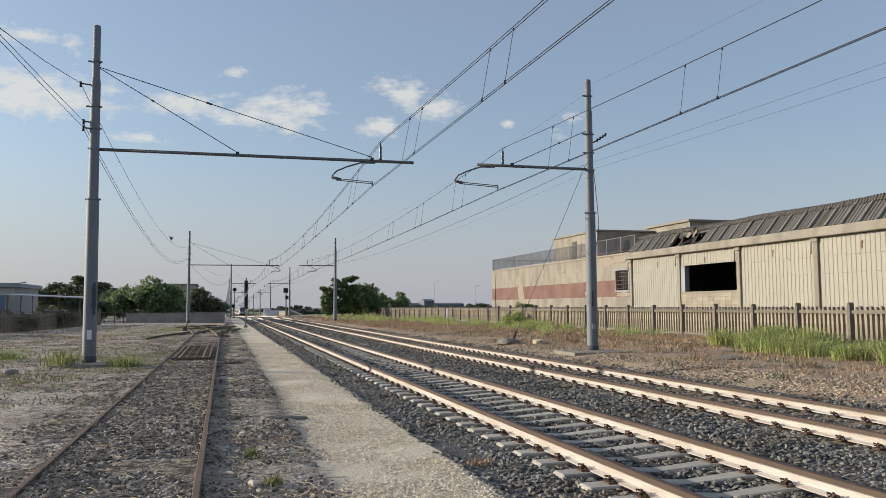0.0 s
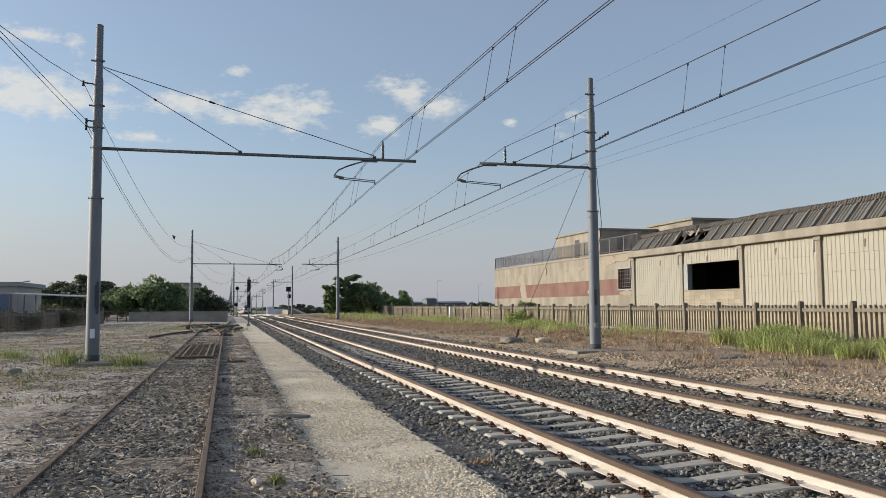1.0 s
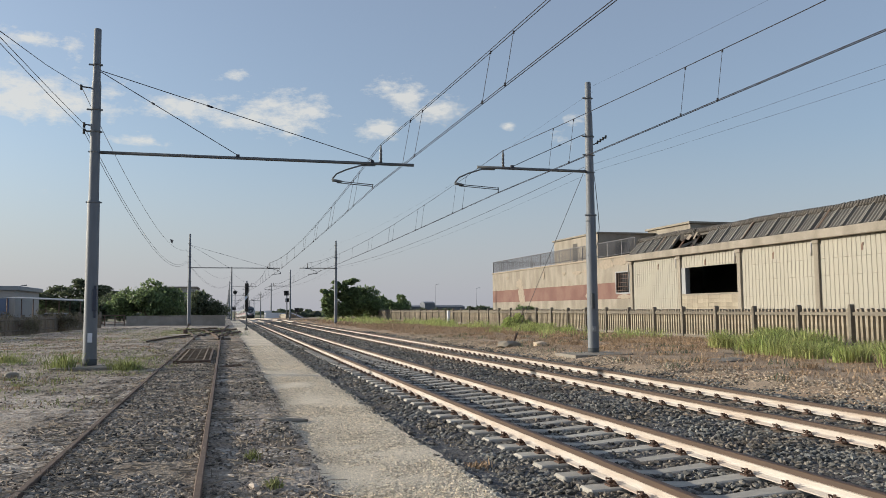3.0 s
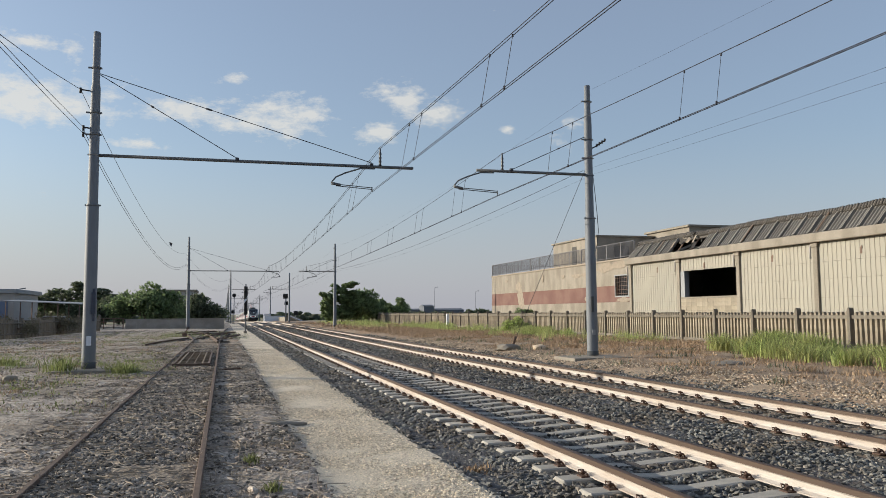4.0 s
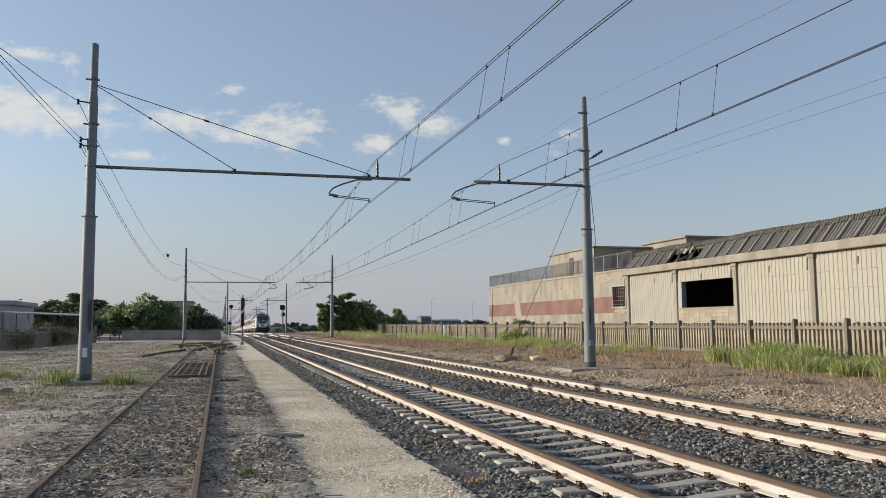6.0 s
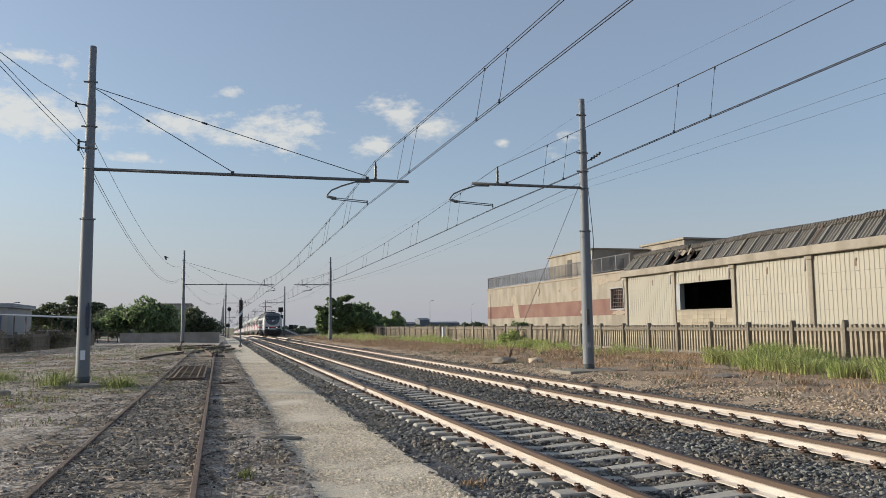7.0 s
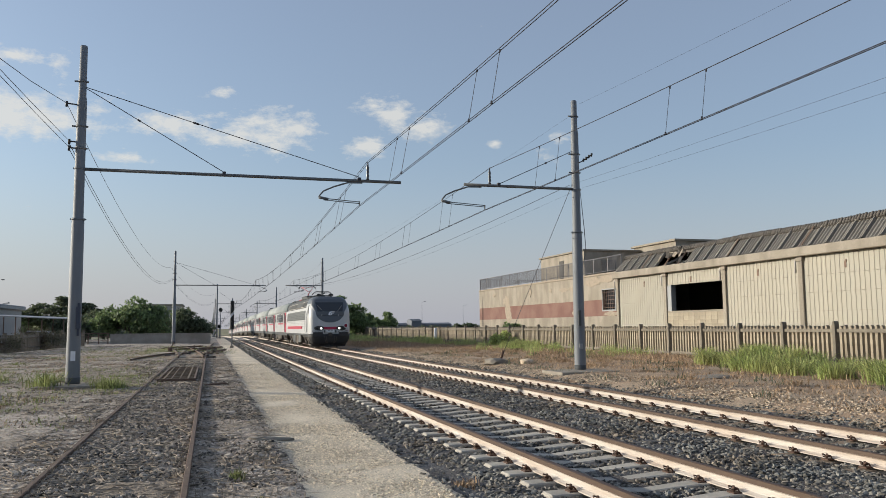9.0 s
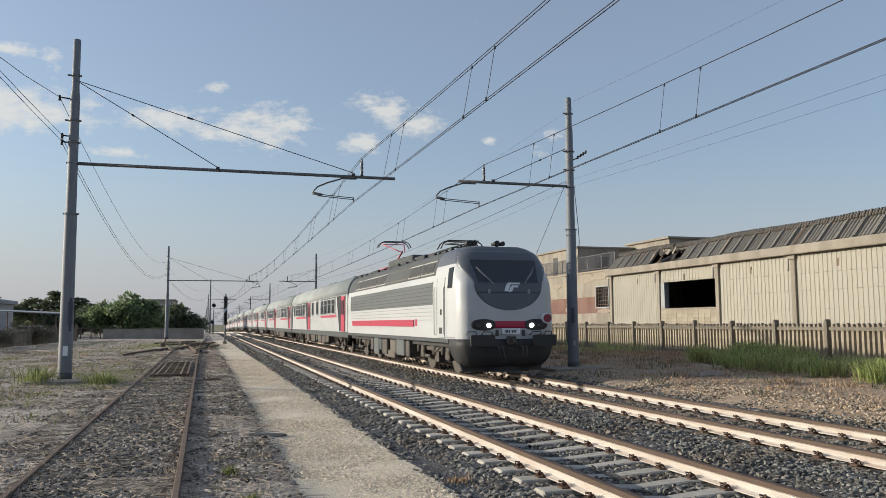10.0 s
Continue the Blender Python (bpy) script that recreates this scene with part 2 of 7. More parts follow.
def empty(name, label, category, group="", kind="", at=(0, 0, 0)):
    ob = new(name)
    ob.location = at
    return tagged(ob, label, category, group, kind)


def box(bm, x0, x1, y0, y1, z0, z1, mi=0, bevel=0.0):
    v = [bm.verts.new((x, y, z)) for x in (x0, x1) for y in (y0, y1) for z in (z0, z1)]
    fs = [bm.faces.new([v[i] for i in q]) for q in ((0, 1, 3, 2), (4, 6, 7, 5), (0, 4, 5, 1), (2, 3, 7, 6), (0, 2, 6, 4), (1, 5, 7, 3))]
    for f_ in fs:
        f_.material_index = mi
    if bevel:
        es = list({e for f_ in fs for e in f_.edges})
        bmesh.ops.bevel(bm, geom=es, offset=bevel, segments=1, affect="EDGES")
    return fs


def tube(bm, pts, r, n=6, mi=0, caps=True):
    """A tube along points; r one radius or one a point."""
    pts = [Vector(p) for p in pts]
    rs = r if isinstance(r, (list, tuple)) else [r] * len(pts)
    rings = []
    for i, p in enumerate(pts):
        d = (pts[min(i + 1, len(pts) - 1)] - pts[max(i - 1, 0)]).normalized()
        s = d.cross(Vector((0, 0, 1)) if abs(d.z) < 0.95 else Vector((1, 0, 0))).normalized()
        u = s.cross(d)
        rings.append([bm.verts.new(p + (s * math.cos(k * math.tau / n) + u * math.sin(k * math.tau / n)) * rs[i]) for k in range(n)])
    for a_, b_ in zip(rings, rings[1:]):
        for k in range(n):
            f_ = bm.faces.new((a_[k], a_[(k + 1) % n], b_[(k + 1) % n], b_[k]))
            f_.material_index, f_.smooth = mi, n > 5
    if caps:
        for ring in (rings[0][::-1], rings[-1]):
            bm.faces.new(ring).material_index = mi


def loft(bm, sections, mi=0, caps=True, closed=True):
    """Faces between equal rings of points."""
    rings = [[bm.verts.new(p) for p in s] for s in sections]
    n = len(rings[0])
    out = []
    for a_, b_ in zip(rings, rings[1:]):
        for k in range(n if closed else n - 1):
            out.append(bm.faces.new((a_[k], a_[(k + 1) % n], b_[(k + 1) % n], b_[k])))
    if caps and closed:
        out += [bm.faces.new(rings[0][::-1]), bm.faces.new(rings[-1])]
    for f_ in out:
        f_.material_index = mi
    return out


def soup(name, verts, faces, material, label="", category="", kind="stuff", parent=None):
    me = bpy.data.meshes.new(name)
    me.from_pydata(verts, [], faces)
    me.materials.append(material)
    ob = new(name, me)
    ob.parent = parent
    return tagged(ob, label, category, "", kind)


def dip(y):
    """The height of the line: level here, then falling gently away in the distance."""
    return 0.0 if y < 110 else (-0.0105 * (y - 110) ** 2 / 200 if y < 210 else -0.525 - 0.0105 * (min(y, 460) - 210))


XA, XC = 3.70, 7.52          # the left rails of the two running lines, rail top at z = 0
GAUGE = 1.507
XS = -1.716                  # the left rail of the disused siding
C1, C2 = XA + GAUGE / 2, XC + GAUGE / 2
rng = np.random.default_rng(7)


# ---- the ground: one sheet, with yard, path, track bed and verge ----
PROFILE = [(-3000, -0.1), (-40, 0.0), (-8, 0.02), (-2.2, -0.06), (0.9, -0.15), (1.05, -0.19), (2.45, -0.21), (2.75, -0.27), (3.1, -0.21), (6.0, -0.2),
           (6.35, -0.16), (7.0, -0.2), (9.8, -0.2), (10.3, -0.13), (11.2, 0.0), (16, 0.03), (22, 0.0), (3000, 0.0)]


def gz(x, y):
    """The height of the ground."""
    return float(np.interp(x, [p[0] for p in PROFILE], [p[1] for p in PROFILE])) + dip(y)


def make_ground():
    cols = [-3000, -800, -250, -90, -50, -32] + list(np.arange(-24, -2.5, 0.6)) + list(np.arange(-2.5, 0.85, 0.22)) + [0.98, 1.1, 1.4, 1.7, 2.0, 2.3, 2.45, 2.62, 2.85, 3.1] \
        + list(np.arange(3.4, 9.6, 0.3)) + [9.7, 9.95, 10.2, 10.6, 11.0, 11.6] + list(np.arange(12.3, 24, 0.7)) + [26, 40, 90, 250, 800, 3000]
    rows = [-300, -60, -20] + list(np.arange(-6, 4, 1.0)) + list(np.arange(4, 30, 0.22)) + list(np.arange(30, 70, 0.7)) + list(np.arange(70, 240, 5)) + [260, 320, 400, 550, 800, 1300, 2200, 4000]
    verts, faces, mats = [], [], []
    for y in rows:
        for x in cols:
            rough, xx = 0.0, x
            if -24 < x < 24 and 3 < y < 90:
                v = Vector((x * 0.9, y * 0.9, 0.0))
                bed = 2.45 < x < 9.9
                rough = noise.noise(v) * (0.02 if bed else 0.045) + noise.noise(v * 4.1) * (0.012 if bed else 0.022)
                if 1.05 < x < 2.5:
                    rough *= 0.4
                if x in (0.98, 2.45, 2.62, 9.95, 10.2):
                    xx = x + noise.noise(Vector((x, y * 0.8, 5.0))) * (0.14 if x != 0.98 else 0.18) + noise.noise(Vector((x, y * 3.1, 1.0))) * 0.06
            verts.append((xx, y, gz(x, y) + rough))
    nc = len(cols)
    for j in range(len(rows) - 1):
        for i in range(nc - 1):
            faces.append((j * nc + i, j * nc + i + 1, (j + 1) * nc + i + 1, (j + 1) * nc + i))
            x, y = (cols[i] + cols[i + 1]) / 2, rows[j]
            k = 4
            if y < 420 and 0.98 < x < 2.45 and y < 150:
                k = 1
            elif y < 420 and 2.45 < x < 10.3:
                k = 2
            elif y < 230 and 10.3 < x < 26:
                k = 3
            elif y < 78 and (-1.72 < x < -0.2 or y > 44 and x < 0.98 and x > -1.72):
                k = 5
            elif y < 130 and -32 < x < 2.5 or 130 <= y < 420 and -4 < x < 2.5:
                k = 0
            mats.append(k)
    ob = soup("ground", verts, faces, M["yard"], "dry railway yard soil, pale gravel path and dark ballast", "ground", "structure")
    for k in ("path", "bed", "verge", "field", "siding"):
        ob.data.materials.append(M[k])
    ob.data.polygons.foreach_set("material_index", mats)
    ob.data.shade_smooth()
    return ob


ground = make_ground()

ICO_V = np.array([(-1, 1.618, 0), (1, 1.618, 0), (-1, -1.618, 0), (1, -1.618, 0), (0, -1, 1.618), (0, 1, 1.618), (0, -1, -1.618), (0, 1, -1.618), (1.618, 0, -1), (1.618, 0, 1), (-1.618, 0, -1), (-1.618, 0, 1)]) / 1.902
ICO_F = np.array([(0, 11, 5), (0, 5, 1), (0, 1, 7), (0, 7, 10), (0, 10, 11), (1, 5, 9), (5, 11, 4), (11, 10, 2), (10, 7, 6), (7, 1, 8), (3, 9, 4), (3, 4, 2), (3, 2, 6), (3, 6, 8), (3, 8, 9), (4, 9, 5), (2, 4, 11), (6, 2, 10), (8, 6, 7), (9, 8, 1)])


def stones(name, xs, ys, size, material, label, category, lift=0.3, flat=0.65):
    """Many small angular stones in one mesh."""
    n = len(xs)
    v = ICO_V[None] * (1 + rng.uniform(-0.5, 0.42, (n, 12, 1)))
    v = v * np.stack([rng.uniform(0.75, 1.3, n), rng.uniform(0.75, 1.3, n), rng.uniform(flat * 0.7, flat * 1.3, n)], -1)[:, None]
    a = rng.uniform(0, math.tau, n)
    c, s, tilt = np.cos(a)[:, None], np.sin(a)[:, None], rng.uniform(-0.6, 0.6, n)[:, None]
    x, y, z = v[..., 0], v[..., 1], v[..., 2]
    x, z = x * np.cos(tilt) - z * np.sin(tilt), x * np.sin(tilt) + z * np.cos(tilt)
    x, y = c * x - s * y, s * x + c * y
    r = np.asarray(size)[:, None]
    base = np.interp(xs, [p[0] for p in PROFILE], [p[1] for p in PROFILE])[:, None]
    v = np.stack([x * r + np.asarray(xs)[:, None], y * r + np.asarray(ys)[:, None], z * r + base + r * lift], -1).reshape(-1, 3)
    f_ = (ICO_F[None] + np.arange(n)[:, None, None] * 12).reshape(-1, 3)
    me = bpy.data.meshes.new(name)
    me.vertices.add(len(v))
    me.vertices.foreach_set("co", v.ravel())
    me.loops.add(f_.size)
    me.loops.foreach_set("vertex_index", f_.ravel().astype(np.int32))
    me.polygons.add(len(f_))
    me.polygons.foreach_set("loop_start", np.arange(0, f_.size, 3, dtype=np.int32))
    me.update(calc_edges=True)
    me.shade_flat()
    me.materials.append(material)
    return tagged(new(name, me), label, category, "", "stuff")


def far_first(n, y0, y1, power=1.0):
    """Distances thinning out as one over the distance."""
    return y0 * (y1 / y0) ** (rng.random(n) ** power)


# ---- running lines ----
def rail_profile(w_head, h, foot):
    a, b, c = w_head / 2, 0.009, foot / 2
    return [(-c, -h), (c, -h), (c, -h + 0.012), (b + 0.01, -h + 0.032), (b, -h + 0.05), (b, -0.07), (a, -0.052), (a, -0.006), (a - 0.008, 0), (-a + 0.008, 0), (-a, -0.006), (-a, -0.052), (-b, -0.07), (-b, -h + 0.05), (-b - 0.01, -h + 0.032), (-c, -h + 0.012)]


def rail(x, y0, y1, name, parent, side, top, z0=0.0, w=0.072, h=0.165, foot=0.14, bend=None):
    bm = bmesh.new()
    ys = sorted({y0, y1, *[y for y in range(-30, 110, 10) if y0 < y < y1], *[y for y in range(110, 520, 20) if y0 < y < y1]})
    prof = rail_profile(w, h, foot)
    fs = loft(bm, [[(x + (bend(y) if bend else 0) + px, y, z0 + dip(y) + pz) for px, pz in prof] for y in ys])
    for f_ in fs:
        if f_.calc_center_median().z - dip(f_.calc_center_median().y) > z0 - 0.03:
            f_.material_index = 1
    bmesh.ops.recalc_face_normals(bm, faces=bm.faces)
    return part(name, bm, [side, top], parent)


def sleeper_mesh(material):
    bm = bmesh.new()
    xs = [-1.15, -1.13, -0.95, -0.55, -0.3, 0.0, 0.3, 0.55, 0.95, 1.13, 1.15]
    sec = []
    for x in xs:
        k = min(1.0, abs(x) / 0.75)
        end = abs(x) > 1.14
        wt, wb = 0.10 + 0.03 * k, 0.13 + 0.02 * k
        top = -0.168 - 0.045 * (1 - k) ** 1.2 - (0.03 if end else 0)
        if 0.85 < abs(x) < 1.14:
            top -= 0.012
        sec.append([(x, -wb, -0.33), (x, wb, -0.33), (x, wt, top), (x, wt - 0.02, top + 0.012), (x, -wt + 0.02, top + 0.012), (x, -wt, top)])
    loft(bm, sec)
    bmesh.ops.recalc_face_normals(bm, faces=bm.faces)
    me = bpy.data.meshes.new("sleeper")
    bm.to_mesh(me)
    bm.free()
    me.materials.append(material)
    return me


def clip_mesh():
    """A bent spring clip with its bolt and base plate beside the rail."""
    bm = bmesh.new()
    for s in (-1, 1):
        tube(bm, [(-0.02, s * 0.035, 0.0), (-0.05, s * 0.05, 0.035), (-0.085, s * 0.045, 0.045), (-0.10, s * 0.02, 0.02), (-0.03, s * 0.012, 0.02)], 0.0095, 5)
    tube(bm, [(-0.06, 0, -0.01), (-0.06, 0, 0.055)], 0.014, 6)
    box(bm, -0.10, 0.0, -0.06, 0.06, -0.02, -0.004)
    me = bpy.data.meshes.new("rail_clip")
    bm.to_mesh(me)
    bm.free()
    me.materials.append(M["clip"])
    return me


SLEEPER, OLD_SLEEPER, CLIP = sleeper_mesh(M["sleeper"]), sleeper_mesh(M["sleeper2"]), clip_mesh()


def joined_copies(name, meshes, material, label, category, parent=None):
    """Many copies of small meshes in one, for what lies far off: meshes is (mesh, list of places, turned)."""
    verts, faces = [], []
    for me, places, flip in meshes:
        vs = [v.co.copy() for v in me.vertices]
        ps = [tuple(p.vertices) for p in me.polygons]
        for x, y, z in places:
            o = len(verts)
            verts += [(x - v.x, y + v.y, z + v.z) if flip else (x + v.x, y + v.y, z + v.z) for v in vs]
            faces += [tuple(o + i for i in (p[::-1] if flip else p)) for p in ps]
    return soup(name, verts, faces, material, label, category, "stuff", parent)


def make_track(xl, phase, label, sleeper, low):
    t = empty("railway_track", label, "track", "running lines")
    rail(xl, -30, 500, "rail", t, M["rail"], M["railtop"])
    rail(xl + GAUGE, -30, 500, "rail", t, M["rail"], M["railtop"])
    ys = [phase + 0.6 * i for i in range(-26, 560)]
    near = [y for y in ys if 3 < y < 48]
    for y in near:
        again("sleeper", sleeper, t, xl + GAUGE / 2, y, low, random.uniform(-0.5, 0.5))
        if y < 36:
            for x, turn in ((xl - 0.06, 0), (xl + 0.06, 180), (xl + GAUGE - 0.06, 0), (xl + GAUGE + 0.06, 180)):
                again("rail_clip", CLIP, t, x, y, -0.148, turn)
    far = [y for y in ys if 48 <= y < 300 or -12 < y <= 3]
    joined_copies("distant_sleeper_bed", [(sleeper, [(xl + GAUGE / 2, y, dip(y) + low) for y in far], False)], sleeper.materials[0], "", "", t)
    cl = [y for y in ys if 36 <= y < 110]
    joined_copies("rail_clip_row", [(CLIP, [(x, y, -0.148) for y in cl for x in (xl - 0.06, xl + GAUGE - 0.06)], False), (CLIP, [(x, y, -0.148) for y in cl for x in (xl + 0.06, xl + GAUGE + 0.06)], True)], M["clip"], "", "", t)
    return t


make_track(XA, 8.237, "running line with dusty rusted rails on concrete sleepers in dark ballast", SLEEPER, 0.0)
make_track(XC, 10.141, "second running line with rusted rails, sleepers half buried in ballast", OLD_SLEEPER, -0.018)


def make_siding():
    t = empty("siding_track", "disused siding with dark rusted rails sunk in weedy soil", "track")
    bend = lambda y: 0.0 if y < 50 else 0.0004 * (y - 50) ** 2
    rail(XS, -20, 80, "rail", t, M["oldrail"], M["oldrail"], z0=-0.03, w=0.065, h=0.12, bend=bend)
    rail(XS + GAUGE, -20, 90, "rail", t, M["oldrail"], M["oldrail"], z0=-0.03, w=0.065, h=0.12, bend=bend)
    # the old turnout: rails that cross and leave to each side, and loose lengths left lying
    for x0, y0, x1, y1, lift in ((XS + 0.1, 46, -3.3, 70, 0.0), (XS + GAUGE - 0.1, 46, XS - 0.2, 70, 0.0), (-3.75, 42.5, -2.1, 53, 0.03), (-1.6, 52, 1.0, 70, 0.0), (-0.4, 50, 1.2, 62, -0.02), (-2.9, 62, 0.4, 66, 0.02), (-3.6, 66, -0.6, 73, 0.02)):
        bm = bmesh.new()
        pts = [(x0 + (x1 - x0) * k / 6 * (k / 6) ** 0.4, y0 + (y1 - y0) * k / 6) for k in range(7)]
        loft(bm, [[(x + a_, y, -0.08 + lift + b_) for a_, b_ in ((-0.06, -0.02), (0.06, -0.02), (0.06, 0.0), (0.015, 0.02), (0.035, 0.07), (0.03, 0.1), (-0.03, 0.1), (-0.035, 0.07), (-0.015, 0.02), (-0.06, 0.0))] for x, y in pts])
        bmesh.ops.recalc_face_normals(bm, faces=bm.faces)
        part("turnout_rail", bm, M["oldrail"], t)
    for k in range(14):
        bm = bmesh.new()
        box(bm, -1.2, 1.2, -0.12, 0.12, -0.16, -0.03, bevel=0.02)
        ob = part("timber", bm, M["bark"], t)
        ob.matrix_basis = pose(-1.0 + random.uniform(-0.5, 0.5) - 0.02 * k, 47 + 1.75 * k, random.uniform(-0.09, -0.05), 0, 0, random.uniform(-14, 10))
    return t


make_siding()


def make_grate():
    """The barred cover of the pit between the rails of the siding."""
    g = empty("pit_grate", "rusty iron grate over a pit between siding rails", "grate")
    # black sheet close under the bars, standing in for the shade of the pit
    bm = bmesh.new()
    box(bm, -1.5, -0.44, 26.0, 33.7, -0.14, -0.06)
    part("pit_floor", bm, M["tblack"], g)
    bm = bmesh.new()
    for x in (-1.52, -0.46):
        box(bm, x, x + 0.06, 25.9, 33.8, -0.13, 0.0)
    for y in (25.86, 33.74):
        box(bm, -1.52, -0.40, y, y + 0.1, -0.13, 0.0)
    part("frame", bm, M["oldrail"], g)
    for x in (-1.36, -1.13, -0.88, -0.65):
        bm = bmesh.new()
        w = 0.045 if x in (-1.36, -0.65) else 0.02
        box(bm, x, x + w, 25.97, 33.73, -0.06, -0.003)
        part("long_bar", bm, M["sleeper2"], g)
    bm = bmesh.new()
    box(bm, -1.46, -0.46, -0.05, 0.05, -0.05, -0.008)
    first = part("cross_bar", bm, M["sleeper2"], g)
    first.location.y = 26.4
    for i in range(1, 9):
        again("cross_bar", first.data, g, 0, 26.4 + i * 0.86, 0)
    return g


make_grate()


# ---- overhead line ----
SPAN, Y0 = 63.0, 24.0
LEFT_X, RIGHT_X = -3.6, 11.7


def make_mast(x, y, top, base=0.0, label="tapered grey steel mast of the overhead line", band=True):
    m = empty("line_mast", label, "mast", "overhead line masts", at=(x, y, base))
    bm = bmesh.new()
    h = top - base
    tube(bm, [(0, 0, -0.3), (0, 0, 0.02), (0, 0, 4.55), (0, 0, 4.62), (0, 0, 7.95), (0, 0, 8.12), (0, 0, h - 0.02), (0, 0, h)],
         [0.185, 0.185, 0.165, 0.14, 0.128, 0.105, 0.10, 0.085], 16)
    part("shaft", bm, M["mast"], m)
    bm = bmesh.new()
    tube(bm, [(0, 0, 0.0), (0, 0, 0.22)], 0.19, 16)
    part("foot_sleeve", bm, M["tdark"], m)
    for z in (4.6, 6.04, 6.62, 7.25, 8.55):
        bm = bmesh.new()
        r = 0.172 if z < 5 else 0.142 if z < 8 else 0.115
        tube(bm, [(0, 0, z - 0.03), (0, 0, z + 0.03)], r, 14)
        box(bm, -r - (0.1 if z > 6.5 else 0.03), -r + 0.02, -0.025, 0.025, z - 0.02, z + 0.02)
        box(bm, r - 0.02, r + 0.04, -0.03, 0.03, z - 0.02, z + 0.02)
        part("clamp", bm, M["arm"] if z > 6.5 else M["mast"], m)
    return m


def make_cantilever(x_pole, x_tip, y, z, x_mess, x_wire, x_post, elbow, mast_z, parent_mast, base, stays=()):
    """The tube arm with its insulator post, curved steady arm and stays, as parts of its mast."""
    o = Vector((parent_mast.location.x, y, base))
    sgn = 1 if x_tip > x_pole else -1

    def loc(p):
        return Vector(p) - o
    bm = bmesh.new()
    tube(bm, [loc((x_pole + sgn * 0.1, y, z)), loc((x_tip, y, z))], 0.048, 8)
    part("arm_tube", bm, M["arm"], parent_mast)
    for a_, b_ in stays:
        bm = bmesh.new()
        tube(bm, [loc((x_pole, y, mast_z)), loc((a_, y, z + b_))], 0.012, 5)
        tube(bm, [loc((x_pole + (a_ - x_pole) * 0.38, y, mast_z + (z + b_ - mast_z) * 0.38)), loc((x_pole + (a_ - x_pole) * 0.4, y, mast_z + (z + b_ - mast_z) * 0.4))], 0.03, 6)
        box(bm, *(v for k in range(3) for v in (loc((a_, y, z + 0.05))[k] - 0.05, loc((a_, y, z + 0.05))[k] + 0.05)))
        part("stay", bm, M["wire"], parent_mast)
    bm = bmesh.new()
    zz = z + 0.05
    tube(bm, [loc((x_mess, y, zz + k * 0.06)) for k in range(10)], [0.03 if k % 2 else 0.052 for k in range(8)] + [0.025, 0.02], 8)
    part("insulator", bm, M["insul"], parent_mast)
    bm = bmesh.new()
    e = elbow
    pts = [(x_post, y, z - 0.06), (x_post - e * 0.45, y, z - 0.07), (x_post - e * 0.9, y, z - 0.22), (x_post - e * 1.2, y, z - 0.36), (x_post - e * 1.32, y, z - 0.5), (x_post - e * 1.34, y, z - 0.56)]
    tube(bm, [loc(p) for p in pts], 0.026, 6)
    tube(bm, [loc((x_post - e * 1.34, y, z - 0.56)), loc((x_post - e * 1.05, y, z - 0.60))], [0.05, 0.035], 6)
    for dz in (0.0, -0.05):
        tube(bm, [loc((x_post - e * 1.2, y, z - 0.585 + dz)), loc((x_wire, y, z - 0.66 + dz))], 0.014, 5)
    tube(bm, [loc((x_wire, y, z - 0.64)), loc((x_wire, y, 5.25 + dip(y)))], 0.02, 5)
    part("steady_arm", bm, M["arm"], parent_mast)


def make_masts():
    for i in range(-1, 9):
        y = Y0 + SPAN * i
        d = dip(y)
        lx = LEFT_X if i < 2 else 1.15
        odd = 1 if i % 2 == 0 else -1
        lm = make_mast(lx, y, 9.6 + d, d, "tall tapered grey steel mast standing in the weedy yard" if i == 0 else "tapered grey steel mast of the overhead line")
        make_cantilever(lx, 5.67 if i < 2 else 5.6, y, 6.03 + d, 4.62, 4.36 if odd > 0 else 4.85, 4.45, 1.0 * odd, 8.42 + d, lm, d,
                        stays=((4.35, 0.12), (0.32, 0.08)) if i < 2 else ((4.4, 0.05),))
        rm = make_mast(RIGHT_X, y, 9.1 + d, d, "tapered grey steel mast on a concrete plinth by the fence" if i == 0 else "tapered grey steel mast of the overhead line")
        make_cantilever(RIGHT_X, 7.76, y, 6.06 + d, 8.64, 8.46 if odd > 0 else 8.70, 8.35, 1.0 * odd, 7.4 + d, rm, d, stays=((8.95, 0.06),))


make_masts()


def hang(bm, a_, b_, sag, r, n=14):
    a_, b_ = Vector(a_), Vector(b_)
    tube(bm, [a_.lerp(b_, k / n) - Vector((0, 0, sag * 4 * (k / n) * (1 - k / n))) for k in range(n + 1)], r, 4, caps=False)


